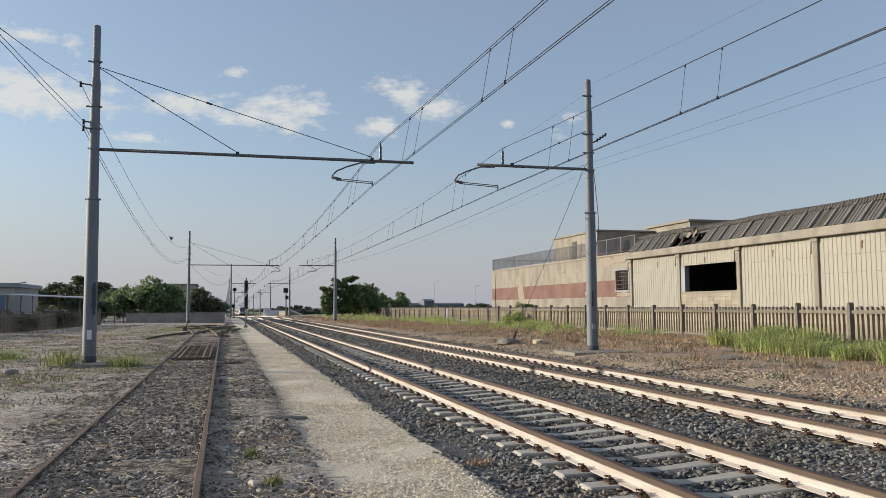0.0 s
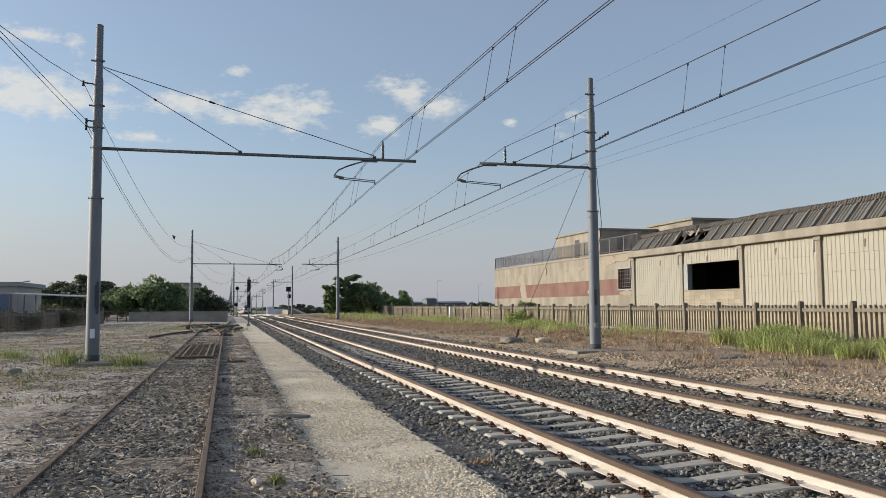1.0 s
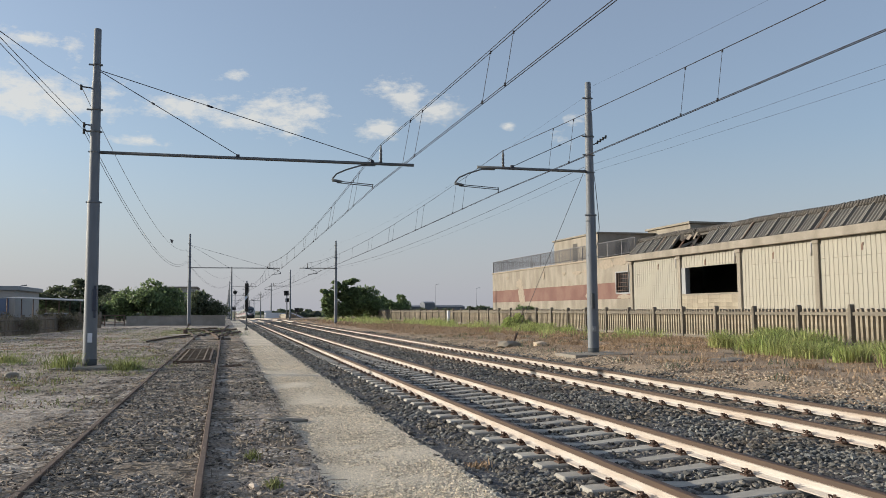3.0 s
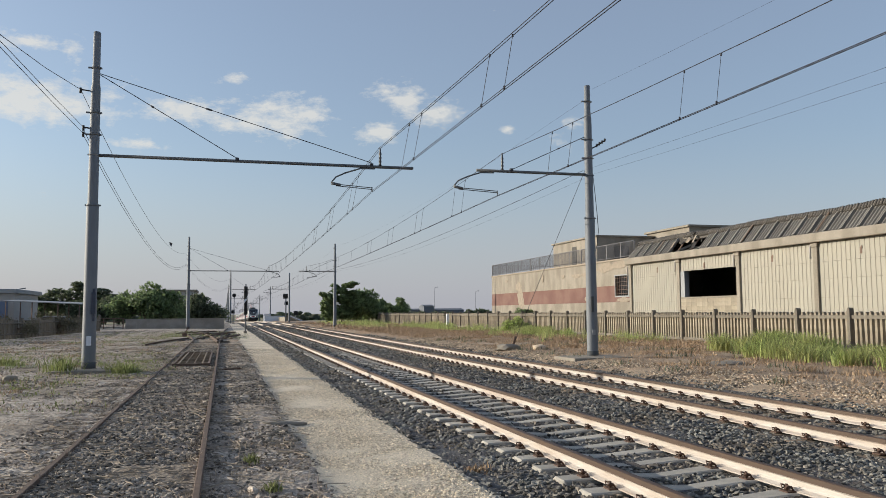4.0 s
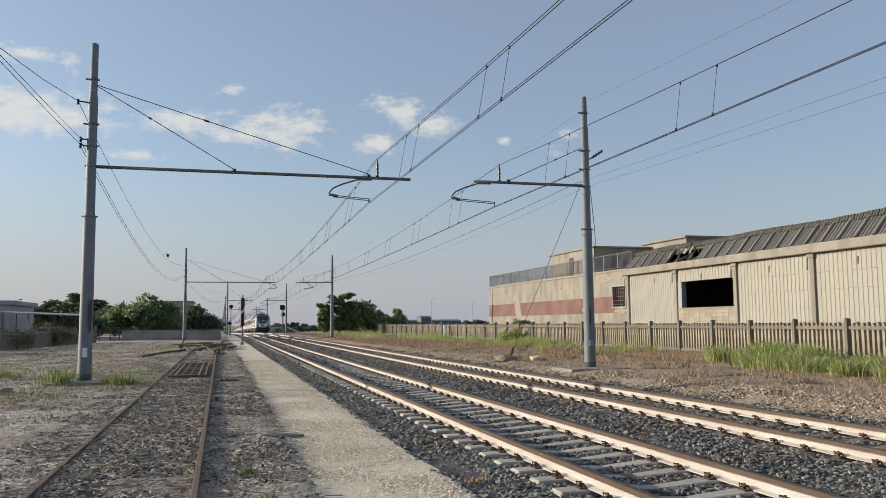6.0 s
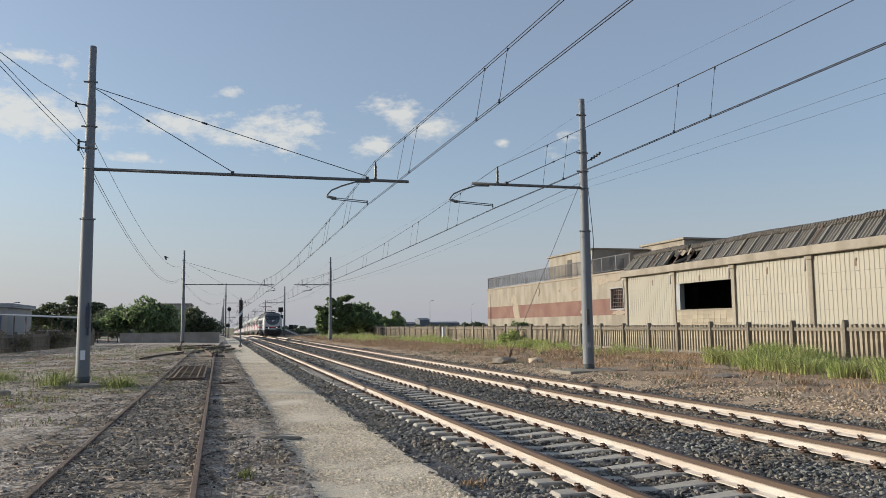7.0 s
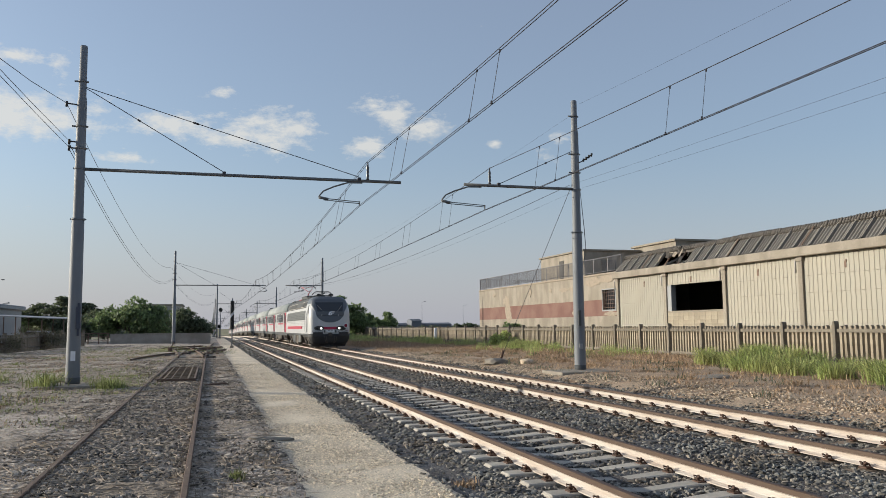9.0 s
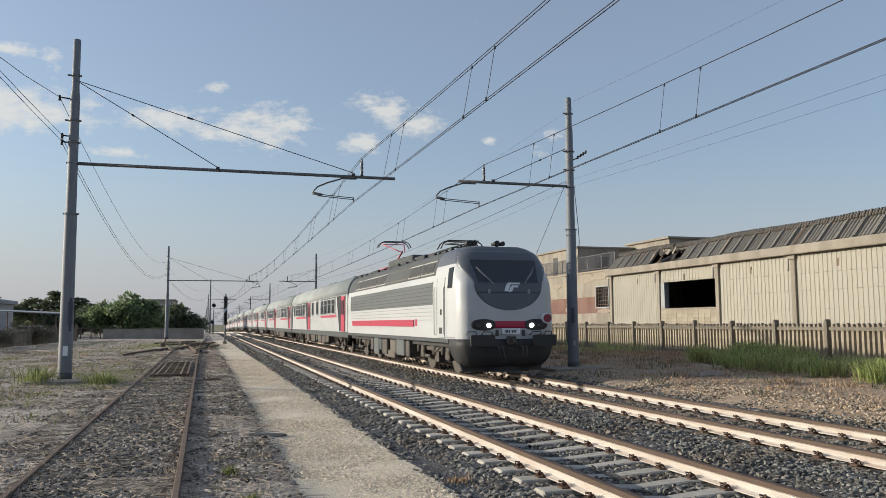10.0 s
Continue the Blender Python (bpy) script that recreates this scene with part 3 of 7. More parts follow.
def make_catenary(name, xm, even, odd, label, doubled):
    """A messenger at xm and the contact wires, which zigzag from mast to mast between even and odd."""
    c = empty(name, label, "wire", "overhead wires")
    st = lambda i: even if i % 2 == 0 else odd
    for i in range(-2, 8):
        ya, yb = Y0 + SPAN * i, Y0 + SPAN * (i + 1)
        da, db = dip(ya), dip(yb)
        bm = bmesh.new()
        low = 0.12 if i >= 0 else 0.04
        for off in (-0.025, 0.025):
            hang(bm, (st(i) + off, ya, 5.25 + da), (st(i + 1) + off, yb, 5.25 + db), low, 0.0085, 8)
        part("contact_wire", bm, M["wire"], c)
        bm = bmesh.new()
        for off in ((-0.03, 0.03) if doubled else (0.0,)):
            hang(bm, (xm + off, ya, 6.63 + da), (xm + off, yb, 6.63 + db), 0.75, 0.0095)
        part("messenger_wire", bm, M["wire"], c)
        # droppers in pairs, with their loops
        for k in (0.065, 0.086, 0.168, 0.187, 0.272, 0.291, 0.375, 0.394, 0.5, 0.606, 0.625, 0.709, 0.728, 0.813, 0.832, 0.914, 0.935):
            y = ya + SPAN * k
            zc, zm = 5.25 + da + (db - da) * k - low * 4 * k * (1 - k), 6.63 + (da + (db - da) * k) - 0.75 * 4 * k * (1 - k)
            xc = st(i) + (st(i + 1) - st(i)) * k
            bm = bmesh.new()
            tube(bm, [(xm, y, zm), (xc, y, zc)], 0.0055, 4)
            tube(bm, [(xm, y, zm), (xm + (xc - xm) * 0.04, y, zm - (zm - zc) * 0.05)], 0.018, 5)
            tube(bm, [(xc, y, zc + 0.05), (xc, y, zc - 0.01)], 0.02, 5)
            part("dropper", bm, M["wire"], c)
    return c


make_catenary("catenary", 4.62, 4.36, 4.85, "twin dark contact wires hung from a messenger over the nearer line", True)
make_catenary("catenary", 8.64, 8.46, 8.70, "dark contact wires hung from a messenger over the farther line", False)


def make_feeders():
    f_ = empty("feeder_wires", "thin slack feeder and earth wires strung along the masts", "wire")
    for x, z, sag, zf, sagf in ((LEFT_X - 0.3, 6.82, 0.9, 6.75, 1.72), (LEFT_X - 0.3, 6.64, 0.75, 6.6, 1.72), (LEFT_X - 0.4, 7.9, 2.8, 7.9, 1.42), (RIGHT_X + 0.2, 6.1, 0.55, 6.1, 0.55),
                                (RIGHT_X + 0.2, 9.0, 1.0, 8.8, 0.6), (RIGHT_X - 0.2, 6.2, 0.5, 6.2, 0.52)):
        if x < 0:
            bm = bmesh.new()
            tube(bm, [(LEFT_X, Y0, max(z, zf) - 0.04), (x, Y0, max(z, zf))], 0.022, 5)
            tube(bm, [(x, Y0, max(z, zf) - 0.1), (x, Y0, max(z, zf) + 0.05)], 0.035, 6)
            tube(bm, [(x, Y0, z), (x + 0.05, Y0, (z + zf) / 2), (x, Y0, zf)], 0.009, 4)
            part("wire_holder", bm, M["tblack"], f_)
        for i in range(-1, 6):
            ya, yb = Y0 + SPAN * i, Y0 + SPAN * (i + 1)
            xa = x if x > 0 or i < 2 else 0.95
            xb = x if x > 0 or i < 1 else 0.95
            h, g = (z, sag) if i < 0 else (zf, sagf)
            bm = bmesh.new()
            hang(bm, (xa, ya, h + dip(ya)), (xb, yb, h + dip(yb)), g, 0.009 if x < 0 else 0.003 if x > RIGHT_X or i < 0 else 0.009)
            part("feeder_wire", bm, M["wire"], f_)
    return f_


make_feeders()

# the guy rope of the right mast, down to its anchor block
guy = empty("guy_rope", "thin steel guy rope from mast to anchor block", "rope")
bm = bmesh.new()
tube(bm, [(RIGHT_X - 0.1, Y0 + 0.1, 6.2), (11.62, 31.0, 0.35)], 0.009, 5)
part("rope", bm, M["wire"], guy)
bm = bmesh.new()
tube(bm, [(11.64, 30.97, 0.5), (11.52, 31.1, 0.0)], 0.05, 6)
part("turnbuckle", bm, M["clip"], guy)


def plinth(x, y, w, d, h, name, label):
    bm = bmesh.new()
    loft(bm, [[(x - w, y - d, -0.2), (x + w, y - d, -0.2), (x + w, y + d, -0.2), (x - w, y + d, -0.2)], [(x - w * 0.97, y - d * 0.96, h * 0.5), (x + w * 0.96, y - d * 0.97, h * 0.5), (x + w * 0.97, y + d * 0.96, h * 0.5), (x - w * 0.95, y + d * 0.97, h * 0.5)],
              [(x - w * 0.35, y - d * 0.35, h), (x + w * 0.35, y - d * 0.35, h), (x + w * 0.35, y + d * 0.35, h), (x - w * 0.35, y + d * 0.35, h)]])
    return tagged(part(name, bm, M["concrete"]), label, "plinth")


bm = bmesh.new()
tube(bm, [(RIGHT_X + 0.1, Y0, 6.95), (RIGHT_X + 0.3, Y0, 7.05), (RIGHT_X + 0.65, Y0, 7.28)], 0.02, 5)
for k in range(4):
    tube(bm, [(RIGHT_X + 0.3 + 0.1 * k, Y0, 7.02 + 0.065 * k), (RIGHT_X + 0.33 + 0.1 * k, Y0, 7.12 + 0.065 * k)], 0.035, 6)
tagged(part("wire_bracket", bm, M["tblack"]), "small dark bracket with insulators high on the mast", "bracket")
cable = bmesh.new()
tube(cable, [(RIGHT_X + 0.13, Y0 - 0.05, 6.0), (RIGHT_X + 0.19, Y0 - 0.05, 5.4), (RIGHT_X + 0.25, Y0 - 0.05, 4.7), (RIGHT_X + 0.28, Y0 - 0.05, 4.2), (RIGHT_X + 0.24, Y0 - 0.05, 3.8), (RIGHT_X + 0.165, Y0 - 0.05, 3.5)], 0.011, 5)
tagged(part("earth_cable", cable, M["wire"]), "slack dark earth cable down the mast", "cable")
bm = bmesh.new()
box(bm, LEFT_X + 0.06, LEFT_X + 0.17, Y0 - 0.22, Y0 - 0.02, 1.55, 2.15, bevel=0.01)
box(bm, LEFT_X + 0.1, LEFT_X + 0.15, Y0 - 0.19, Y0 - 0.05, 1.35, 2.25)
tagged(part("mast_sign", bm, M["navy"]), "faded dark blue board strapped to the mast", "sign")
bm = bmesh.new()
box(bm, LEFT_X - 0.04, LEFT_X + 0.08, Y0 - 0.20, Y0 - 0.182, 0.68, 0.94)
tagged(part("mast_label", bm, M["sign"]), "peeling pale paper label on the mast", "label")
bm = bmesh.new()
box(bm, RIGHT_X - 0.1, RIGHT_X + 0.02, Y0 - 0.20, Y0 - 0.182, 0.75, 0.92)
box(bm, RIGHT_X - 0.09, RIGHT_X - 0.02, Y0 - 0.215, Y0 - 0.2, 0.8, 0.87)
tagged(part("mast_label", bm, M["sheet"]), "small pale label with blue mark on the mast", "label")
bm = bmesh.new()
box(bm, RIGHT_X - 0.12, RIGHT_X - 0.02, Y0 - 0.22, Y0 - 0.16, 1.5, 2.0, bevel=0.01)
tagged(part("mast_sign", bm, M["tdark"]), "narrow dark board strapped to the mast", "sign")

plinth(RIGHT_X, Y0, 1.05, 0.85, 0.07, "mast_plinth", "weathered square concrete plinth round the mast foot")
plinth(LEFT_X, Y0, 0.9, 0.8, 0.045, "mast_plinth", "cracked concrete plinth sunk in weedy soil")


# ---- warehouse and house behind the fence ----
WX = 27.5
BAYS = [50.1, 44.0, 38.0, 32.0, 26.0, 20.0, 14.0, 8.0]


def make_warehouse():
    w = empty("warehouse", "long cream warehouse of ribbed panels with a broken roof", "warehouse")
    tiers = [-0.1, 2.08, 2.96, 3.78, 4.72]

    def panel(y0, y1, z0, z1):
        bm = bmesh.new()
        n = max(2, int(round((y1 - y0) / 0.28)))
        st = (y1 - y0) / n
        prof = []
        for k in range(n):
            a_ = y0 + k * st
            prof += [(WX, a_), (WX, a_ + st * 0.66), (WX + 0.022, a_ + st * 0.74), (WX + 0.022, a_ + st * 0.92)]
        prof.append((WX, y1))
        loft(bm, [[(x, y, z0) for x, y in prof], [(x, y, z1) for x, y in prof]], closed=False)
        for f_ in bmesh.ops.extrude_face_region(bm, geom=bm.faces[:])["geom"]:
            if isinstance(f_, bmesh.types.BMVert):
                f_.co.x += 0.08
        bmesh.ops.recalc_face_normals(bm, faces=bm.faces)
        return part("panel", bm, M["cream"], w)
    for i, (yb, ya) in enumerate(zip(BAYS, BAYS[1:])):
        for j, (z0, z1) in enumerate(zip(tiers, tiers[1:])):
            a_, b_ = ya + 0.17, yb - 0.17
            if i == 1:          # the bay with the long opening
                if j == 3:
                    panel(a_, b_, 3.94, z1)
                continue
            panel(a_, b_, z0 + 0.004, z1 - 0.004)
    # backing wall just behind the panel joints, with the opening left free
    bm = bmesh.new()
    for ya, yb, z0, z1 in ((8.0, 38.05, -0.1, 4.8), (43.6, 50.0, -0.1, 4.8), (38.05, 43.6, 3.96, 4.8)):
        box(bm, WX + 0.1, WX + 0.3, ya, yb, z0, z1)
    part("backing_wall", bm, M["bare"], w)
    bm = bmesh.new()
    box(bm, WX + 0.1, WX + 0.3, 8.0, 50.0, 4.803, 5.2)
    part("wall_plate", bm, M["bare"], w)
    bm = bmesh.new()
    box(bm, WX - 0.02, WX + 0.28, 38.17, 43.83, -0.1, 2.22)
    part("infill_wall", bm, M["plaster"], w, "stained cream blockwork below the opening")
    bm = bmesh.new()
    box(bm, -0.02, 0.0, 0.008, 0.558, 0.006, 0.234, bevel=0.008)
    block = part("block", bm, M["block"], w)
    block.location = (WX - 0.02, 38.2, 1.06)
    for row_ in range(5):
        for k in range(10):
            if row_ or k:
                again("block", block.data, w, WX - 0.02 + random.uniform(-0.004, 0.002), 38.2 + 0.562 * k, 1.06 + 0.234 * row_)
    bm = bmesh.new()
    box(bm, WX - 0.06, WX + 0.3, 38.17, 43.83, 2.225, 2.33, bevel=0.01)
    part("sill", bm, M["concrete"], w)
    bm = bmesh.new()
    box(bm, WX - 0.02, WX + 0.3, 43.4, 43.83, 2.335, 3.93)
    part("window_jamb", bm, M["sheet"], w)
    for y in BAYS:
        bm = bmesh.new()
        box(bm, WX - 0.1, WX + 0.2, y - 0.15, y + 0.15, -0.1, 4.5, bevel=0.015)
        box(bm, WX - 0.16, WX + 0.2, y - 0.22, y + 0.22, 4.505, 4.72, bevel=0.02)
        part("pilaster", bm, M["plaster"], w)
        bm = bmesh.new()
        tube(bm, [(WX - 0.1, y + 0.21, 4.7), (WX - 0.16, y + 0.22, 4.45), (WX - 0.16, y + 0.22, 3.95)], 0.05, 8)
        part("downpipe", bm, M["housewall"], w)
    # slots high up in some panels
    for y in (29.2, 35.2, 41.3, 46.6, 38.4):
        bm = bmesh.new()
        box(bm, WX - 0.012, WX + 0.05, y - 0.06, y + 0.06, 3.9 + 0.1, 4.3)
        box(bm, WX - 0.03, WX + 0.02, y - 0.09, y - 0.02, 4.22, 4.36)
        part("vent_slot", bm, M["iron"], w)
    bm = bmesh.new()
    box(bm, WX - 0.34, WX + 0.1, 7.7, 50.4, 4.725, 5.17, bevel=0.03)
    part("gutter", bm, M["plaster"], w, "stained cream concrete gutter")
    bm = bmesh.new()
    for x0, x1, y0, y1 in ((WX + 0.3, 38.6, 7.9, 8.1), (WX + 0.3, 38.6, 49.9, 50.1), (38.4, 38.6, 8.1, 49.9)):
        box(bm, x0, x1, y0, y1, -0.1, 4.95)
    part("end_wall", bm, M["plaster"], w)
    bm = bmesh.new()
    box(bm, WX + 0.32, 38.35, 8.15, 49.85, -0.1, 0.05)
    part("inner_floor", bm, M["dark"], w)
    # dark wall set halfway into the hall, standing in for the shade inside
    bm = bmesh.new()
    box(bm, 33.0, 33.2, 8.2, 49.8, 0.06, 4.9)
    part("inner_wall", bm, M["dark"], w)
    # added slab that keeps sun from the broken roof out of the hall
    bm = bmesh.new()
    box(bm, WX + 0.31, 33.0, 8.2, 49.8, 4.84, 4.93)
    part("inner_ceiling", bm, M["dark"], w)
    for k in range(29):
        y = 7.95 + k * 1.5
        bm = bmesh.new()
        loft(bm, [[(WX - 0.2, y - 0.04, 5.1), (WX - 0.2, y + 0.04, 5.1), (WX - 0.12, y + 0.04, 5.1), (WX - 0.12, y - 0.04, 5.1)], [(WX + 0.52, y - 0.04, 5.98), (WX + 0.52, y + 0.04, 5.98), (WX + 0.6, y + 0.04, 5.98), (WX + 0.6, y - 0.04, 5.98)]])
        bmesh.ops.recalc_face_normals(bm, faces=bm.faces)
        part("rafter", bm, M["iron"], w)
    bm = bmesh.new()
    box(bm, WX + 0.5, 38.5, 7.9, 50.1, 5.9, 6.02)
    part("roof_deck", bm, M["ridge"], w)
    for y in (7.9, 49.95):
        bm = bmesh.new()
        loft(bm, [[(WX - 0.25, y + d, 5.175), (38.5, y + d, 5.175), (38.5, y + d, 5.895), (WX + 0.4, y + d, 5.895)] for d in (0, 0.12)])
        bmesh.ops.recalc_face_normals(bm, faces=bm.faces)
        part("roof_cheek", bm, M["roof"], w)
    # ribbed sheets laid in two courses on each slope
    def sheet_mesh(length, width=1.06):
        b2 = bmesh.new()
        prof = []
        for k in range(5):
            a_ = k * width / 5
            top = 0.06 if k else 0.13
            prof += [(a_, 0.0), (a_ + 0.05, top), (a_ + 0.11, top), (a_ + 0.16, 0.0)]
        prof.append((width, 0.0))
        loft(b2, [[(0, y, z + 0.02) for y, z in prof], [(length, y, z) for y, z in prof]], closed=False)
        geo = bmesh.ops.extrude_face_region(b2, geom=b2.faces[:])["geom"]
        for g_ in geo:
            if isinstance(g_, bmesh.types.BMVert):
                g_.co.z -= 0.012
        bmesh.ops.recalc_face_normals(b2, faces=b2.faces)
        me = bpy.data.meshes.new("roof_sheet")
        b2.to_mesh(me)
        b2.free()
        me.materials.append(M["roof"])
        return me
    slope = math.degrees(math.atan2(0.92, 0.76))
    sm = sheet_mesh(1.24)
    y = 7.8
    while y < 49.5:
        hole = 41.2 < y < 44.3
        ob = again("roof_sheet", sm, w, 0, 0, 0)
        if hole and int(y * 10) % 3:
            ob.matrix_basis = pose(WX - 0.1, y, 5.2, random.uniform(-10, 10), -slope + random.uniform(18, 40), random.uniform(-8, 8))
        else:
            ob.matrix_basis = pose(WX - 0.26, y, 5.13 + 0.01 * (int(y) % 2), random.uniform(-0.6, 0.6), -slope + random.uniform(-0.6, 0.6), random.uniform(-0.6, 0.6))
        y += 1.05
    for y in (31.5, 37.2, 46.2):
        bm = bmesh.new()
        box(bm, 0, 1.22, -0.055, 0.055, 0.13, 0.155, bevel=0.01)
        ob = part("cover_strip", bm, M["oldrail"], w, "rusty cover strip")
        ob.matrix_basis = pose(WX - 0.26, y, 5.13, 0, -slope, 0)
    # one row of dark half-round tiles along the top
    bm = bmesh.new()
    tube(bm, [(0, 0, 0), (0.12, 0, 0.2), (0.19, 0, 0.27)], [0.075, 0.085, 0.09], 7)
    tile = part("ridge_tile", bm, M["ridge"], w)
    tile.location = (WX + 0.44, 7.9, 6.07)
    for k in range(1, 234):
        ob = again("ridge_tile", tile.data, w, WX + 0.44 + random.uniform(-0.015, 0.015), 7.9 + k * 0.18, 6.07 + 0.03 * math.sin(k * 0.13) + random.uniform(-0.015, 0.015))
    # torn pieces on the broken stretch
    for k in range(12):
        bm = bmesh.new()
        box(bm, 0, random.uniform(0.25, 0.8), 0, random.uniform(0.08, 0.3), 0, 0.02)
        ob = part("torn_piece", bm, M["ridge"] if k % 3 else M["bare"], w)
        u = random.uniform(0.0, 0.5)
        ob.matrix_basis = pose(WX - 0.3 + u, random.uniform(41.4, 44.6), 5.24 + u * 1.2, random.uniform(-40, 40), -slope + random.uniform(-30, 30), random.uniform(-50, 50))
    return w


make_warehouse()


def railing(parent, a_, b_, z, h, step, material):
    """An iron railing: top and bottom rails, bars and stouter posts, each a part."""
    a_, b_ = Vector((*a_, z)), Vector((*b_, z))
    L = (b_ - a_).length
    bm = bmesh.new()
    tube(bm, [a_ + Vector((0, 0, h)), b_ + Vector((0, 0, h))], 0.03, 5)
    part("top_rail", bm, material, parent)
    bm = bmesh.new()
    tube(bm, [a_ + Vector((0, 0, 0.12)), b_ + Vector((0, 0, 0.12))], 0.02, 5)
    part("bottom_rail", bm, material, parent)
    bm = bmesh.new()
    tube(bm, [(0, 0, 0.12), (0, 0, h)], 0.02, 4)
    bar = part("bar", bm, material, parent)
    bar.location = a_
    n = int(L / step)
    for k in range(1, n):
        p = a_.lerp(b_, k / n)
        again("bar", bar.data, parent, *p)
    bm = bmesh.new()
    tube(bm, [(0, 0, 0), (0, 0, h)], 0.032, 5)
    post = part("post", bm, material, parent)
    post.location = b_
    for k in range(int(L / 2.2) + 1):
        again("post", post.data, parent, *a_.lerp(b_, k * 2.2 / L))


def make_house():
    hs = empty("flat_roofed_house", "low cream house with maroon band, peeling plaster and roof terrace", "house")
    Y1, Y2, X1, X2, top = 50.35, 80.6, WX + 0.15, 38.0, 5.15

    def wall_strip(name, z0, z1, m_, label=""):
        # window hole between y 50.9 and 52.9, z 2.6 to 4.05
        bm = bmesh.new()
        hz0, hz1 = max(z0, 2.6), min(z1, 4.05)
        if hz1 > hz0:
            box(bm, X1, X1 + 0.3, 52.7, Y2, z0, z1)
            box(bm, X1, X1 + 0.3, Y1, 50.8, z0, z1)
            if hz0 > z0:
                box(bm, X1, X1 + 0.3, 50.8, 52.7, z0, hz0)
            if hz1 < z1:
                box(bm, X1, X1 + 0.3, 50.8, 52.7, hz1, z1)
        else:
            box(bm, X1, X1 + 0.3, Y1, Y2, z0, z1)
        box(bm, X1 + 0.3, X2, Y2 - 0.3, Y2, z0, z1)
        box(bm, X1 + 0.3, X2, Y1, Y1 + 0.3, z0, z1)
        box(bm, X2 - 0.3, X2, Y1 + 0.3, Y2 - 0.3, z0, z1)
        part(name, bm, m_, hs, label)
    wall_strip("wall", -0.1, 2.15, M["plaster"])
    wall_strip("painted_band", 2.153, 3.36, M["maroon"], "faded maroon painted band")
    wall_strip("upper_wall", 3.363, top, M["plaster"])
    bm = bmesh.new()
    box(bm, X1 - 0.07, X2 + 0.05, Y1, Y2 + 0.07, top + 0.003, top + 0.14, bevel=0.02)
    part("terrace_slab", bm, M["bare"], hs)
    # places where the plaster has come off: thin scabs of bare cement with a ragged edge
    for pk_, (y, z, ry, rz_) in enumerate(((72.6, 3.9, 0.8, 0.5), (72.2, 2.9, 0.75, 0.85), (71.7, 2.4, 0.5, 0.5), (57.1, 4.3, 1.0, 0.35), (56.9, 3.0, 0.75, 0.8), (57.3, 2.45, 0.5, 0.4), (57.0, 3.7, 0.35, 0.5),
                             (54.2, 4.75, 1.4, 0.3), (62.0, 4.4, 0.3, 0.15), (59.5, 4.35, 0.8, 0.16), (76.0, 4.6, 0.4, 0.16), (52.0, 4.85, 1.3, 0.28), (66.5, 4.5, 0.3, 0.35), (51.5, 2.3, 1.1, 0.16))):
        bm = bmesh.new()
        n = 26
        ring = []
        for k in range(n):
            a_ = k * math.tau / n
            r = 1 + noise.noise(Vector((y + 1.6 * math.cos(a_), z + 1.6 * math.sin(a_), 0))) * 0.5 + noise.noise(Vector((y + 5 * math.cos(a_), z + 5 * math.sin(a_), 7))) * 0.2
            ring.append(bm.verts.new((X1 - 0.006 - 0.003 * pk_, y + math.cos(a_) * ry * r, z + math.sin(a_) * rz_ * r)))
        mid = bm.verts.new((X1 - 0.006 - 0.003 * pk_, y, z))
        back = [bm.verts.new((X1 + 0.004, v.co.y, v.co.z)) for v in ring]
        for k in range(n):
            bm.faces.new((mid, ring[k], ring[(k + 1) % n]))
            bm.faces.new((ring[k], back[k], back[(k + 1) % n], ring[(k + 1) % n]))
        bmesh.ops.recalc_face_normals(bm, faces=bm.faces)
        for f_ in bm.faces:
            if len(f_.verts) == 3 and f_.normal.x > 0:
                f_.normal_flip()
        part("bare_patch", bm, M["bare"], hs)
    win = empty("window", "", "")
    win.parent = hs
    bm = bmesh.new()
    box(bm, X1 + 0.2, X1 + 0.24, 50.8, 52.7, 2.6, 4.05)
    part("pane", bm, M["glass"], win)
    bm = bmesh.new()
    for y0, y1, z0, z1 in ((50.7, 52.8, 2.5, 2.6), (50.7, 52.8, 4.05, 4.13), (50.7, 50.8, 2.6, 4.05), (52.7, 52.8, 2.6, 4.05)):
        box(bm, X1 - 0.04, X1 + 0.1, y0, y1, z0, z1)
    part("window_frame", bm, M["sheet"], win)
    bm = bmesh.new()
    for k in range(7):
        y = 50.95 + k * 0.267
        tube(bm, [(X1 - 0.05, y, 2.62), (X1 - 0.05, y, 4.03)], 0.016, 4)
    for k in range(5):
        z = 2.75 + k * 0.28
        tube(bm, [(X1 - 0.06, 50.82, z), (X1 - 0.06, 52.68, z)], 0.016, 4)
    part("grille", bm, M["iron"], win)
    railing(hs, (X1 + 0.05, Y2 - 0.1), (X1 + 0.05, 49.9), top + 0.14, 1.15, 0.16, M["bluegrey"])
    railing(hs, (X1 + 0.1, Y2 - 0.12), (X2, Y2 - 0.12), top + 0.14, 1.15, 0.22, M["bluegrey"])
    # the set-back upper storey
    up = empty("upper_storey", "", "")
    up.parent = hs
    bm = bmesh.new()
    box(bm, 30.0, 35.2, 60.3, 69.4, top + 0.143, 7.7)
    part("storey_wall", bm, M["plaster"], up)
    bm = bmesh.new()
    box(bm, 29.85, 35.35, 60.15, 69.55, 7.703, 7.85, bevel=0.02)
    part("flat_roof", bm, M["concrete"], up)
    # solid dark box on the wall, painting the shade within the doorway
    bm = bmesh.new()
    box(bm, 29.97, 30.05, 64.3, 65.2, top + 0.15, 7.2)
    part("doorway", bm, M["dark"], up)
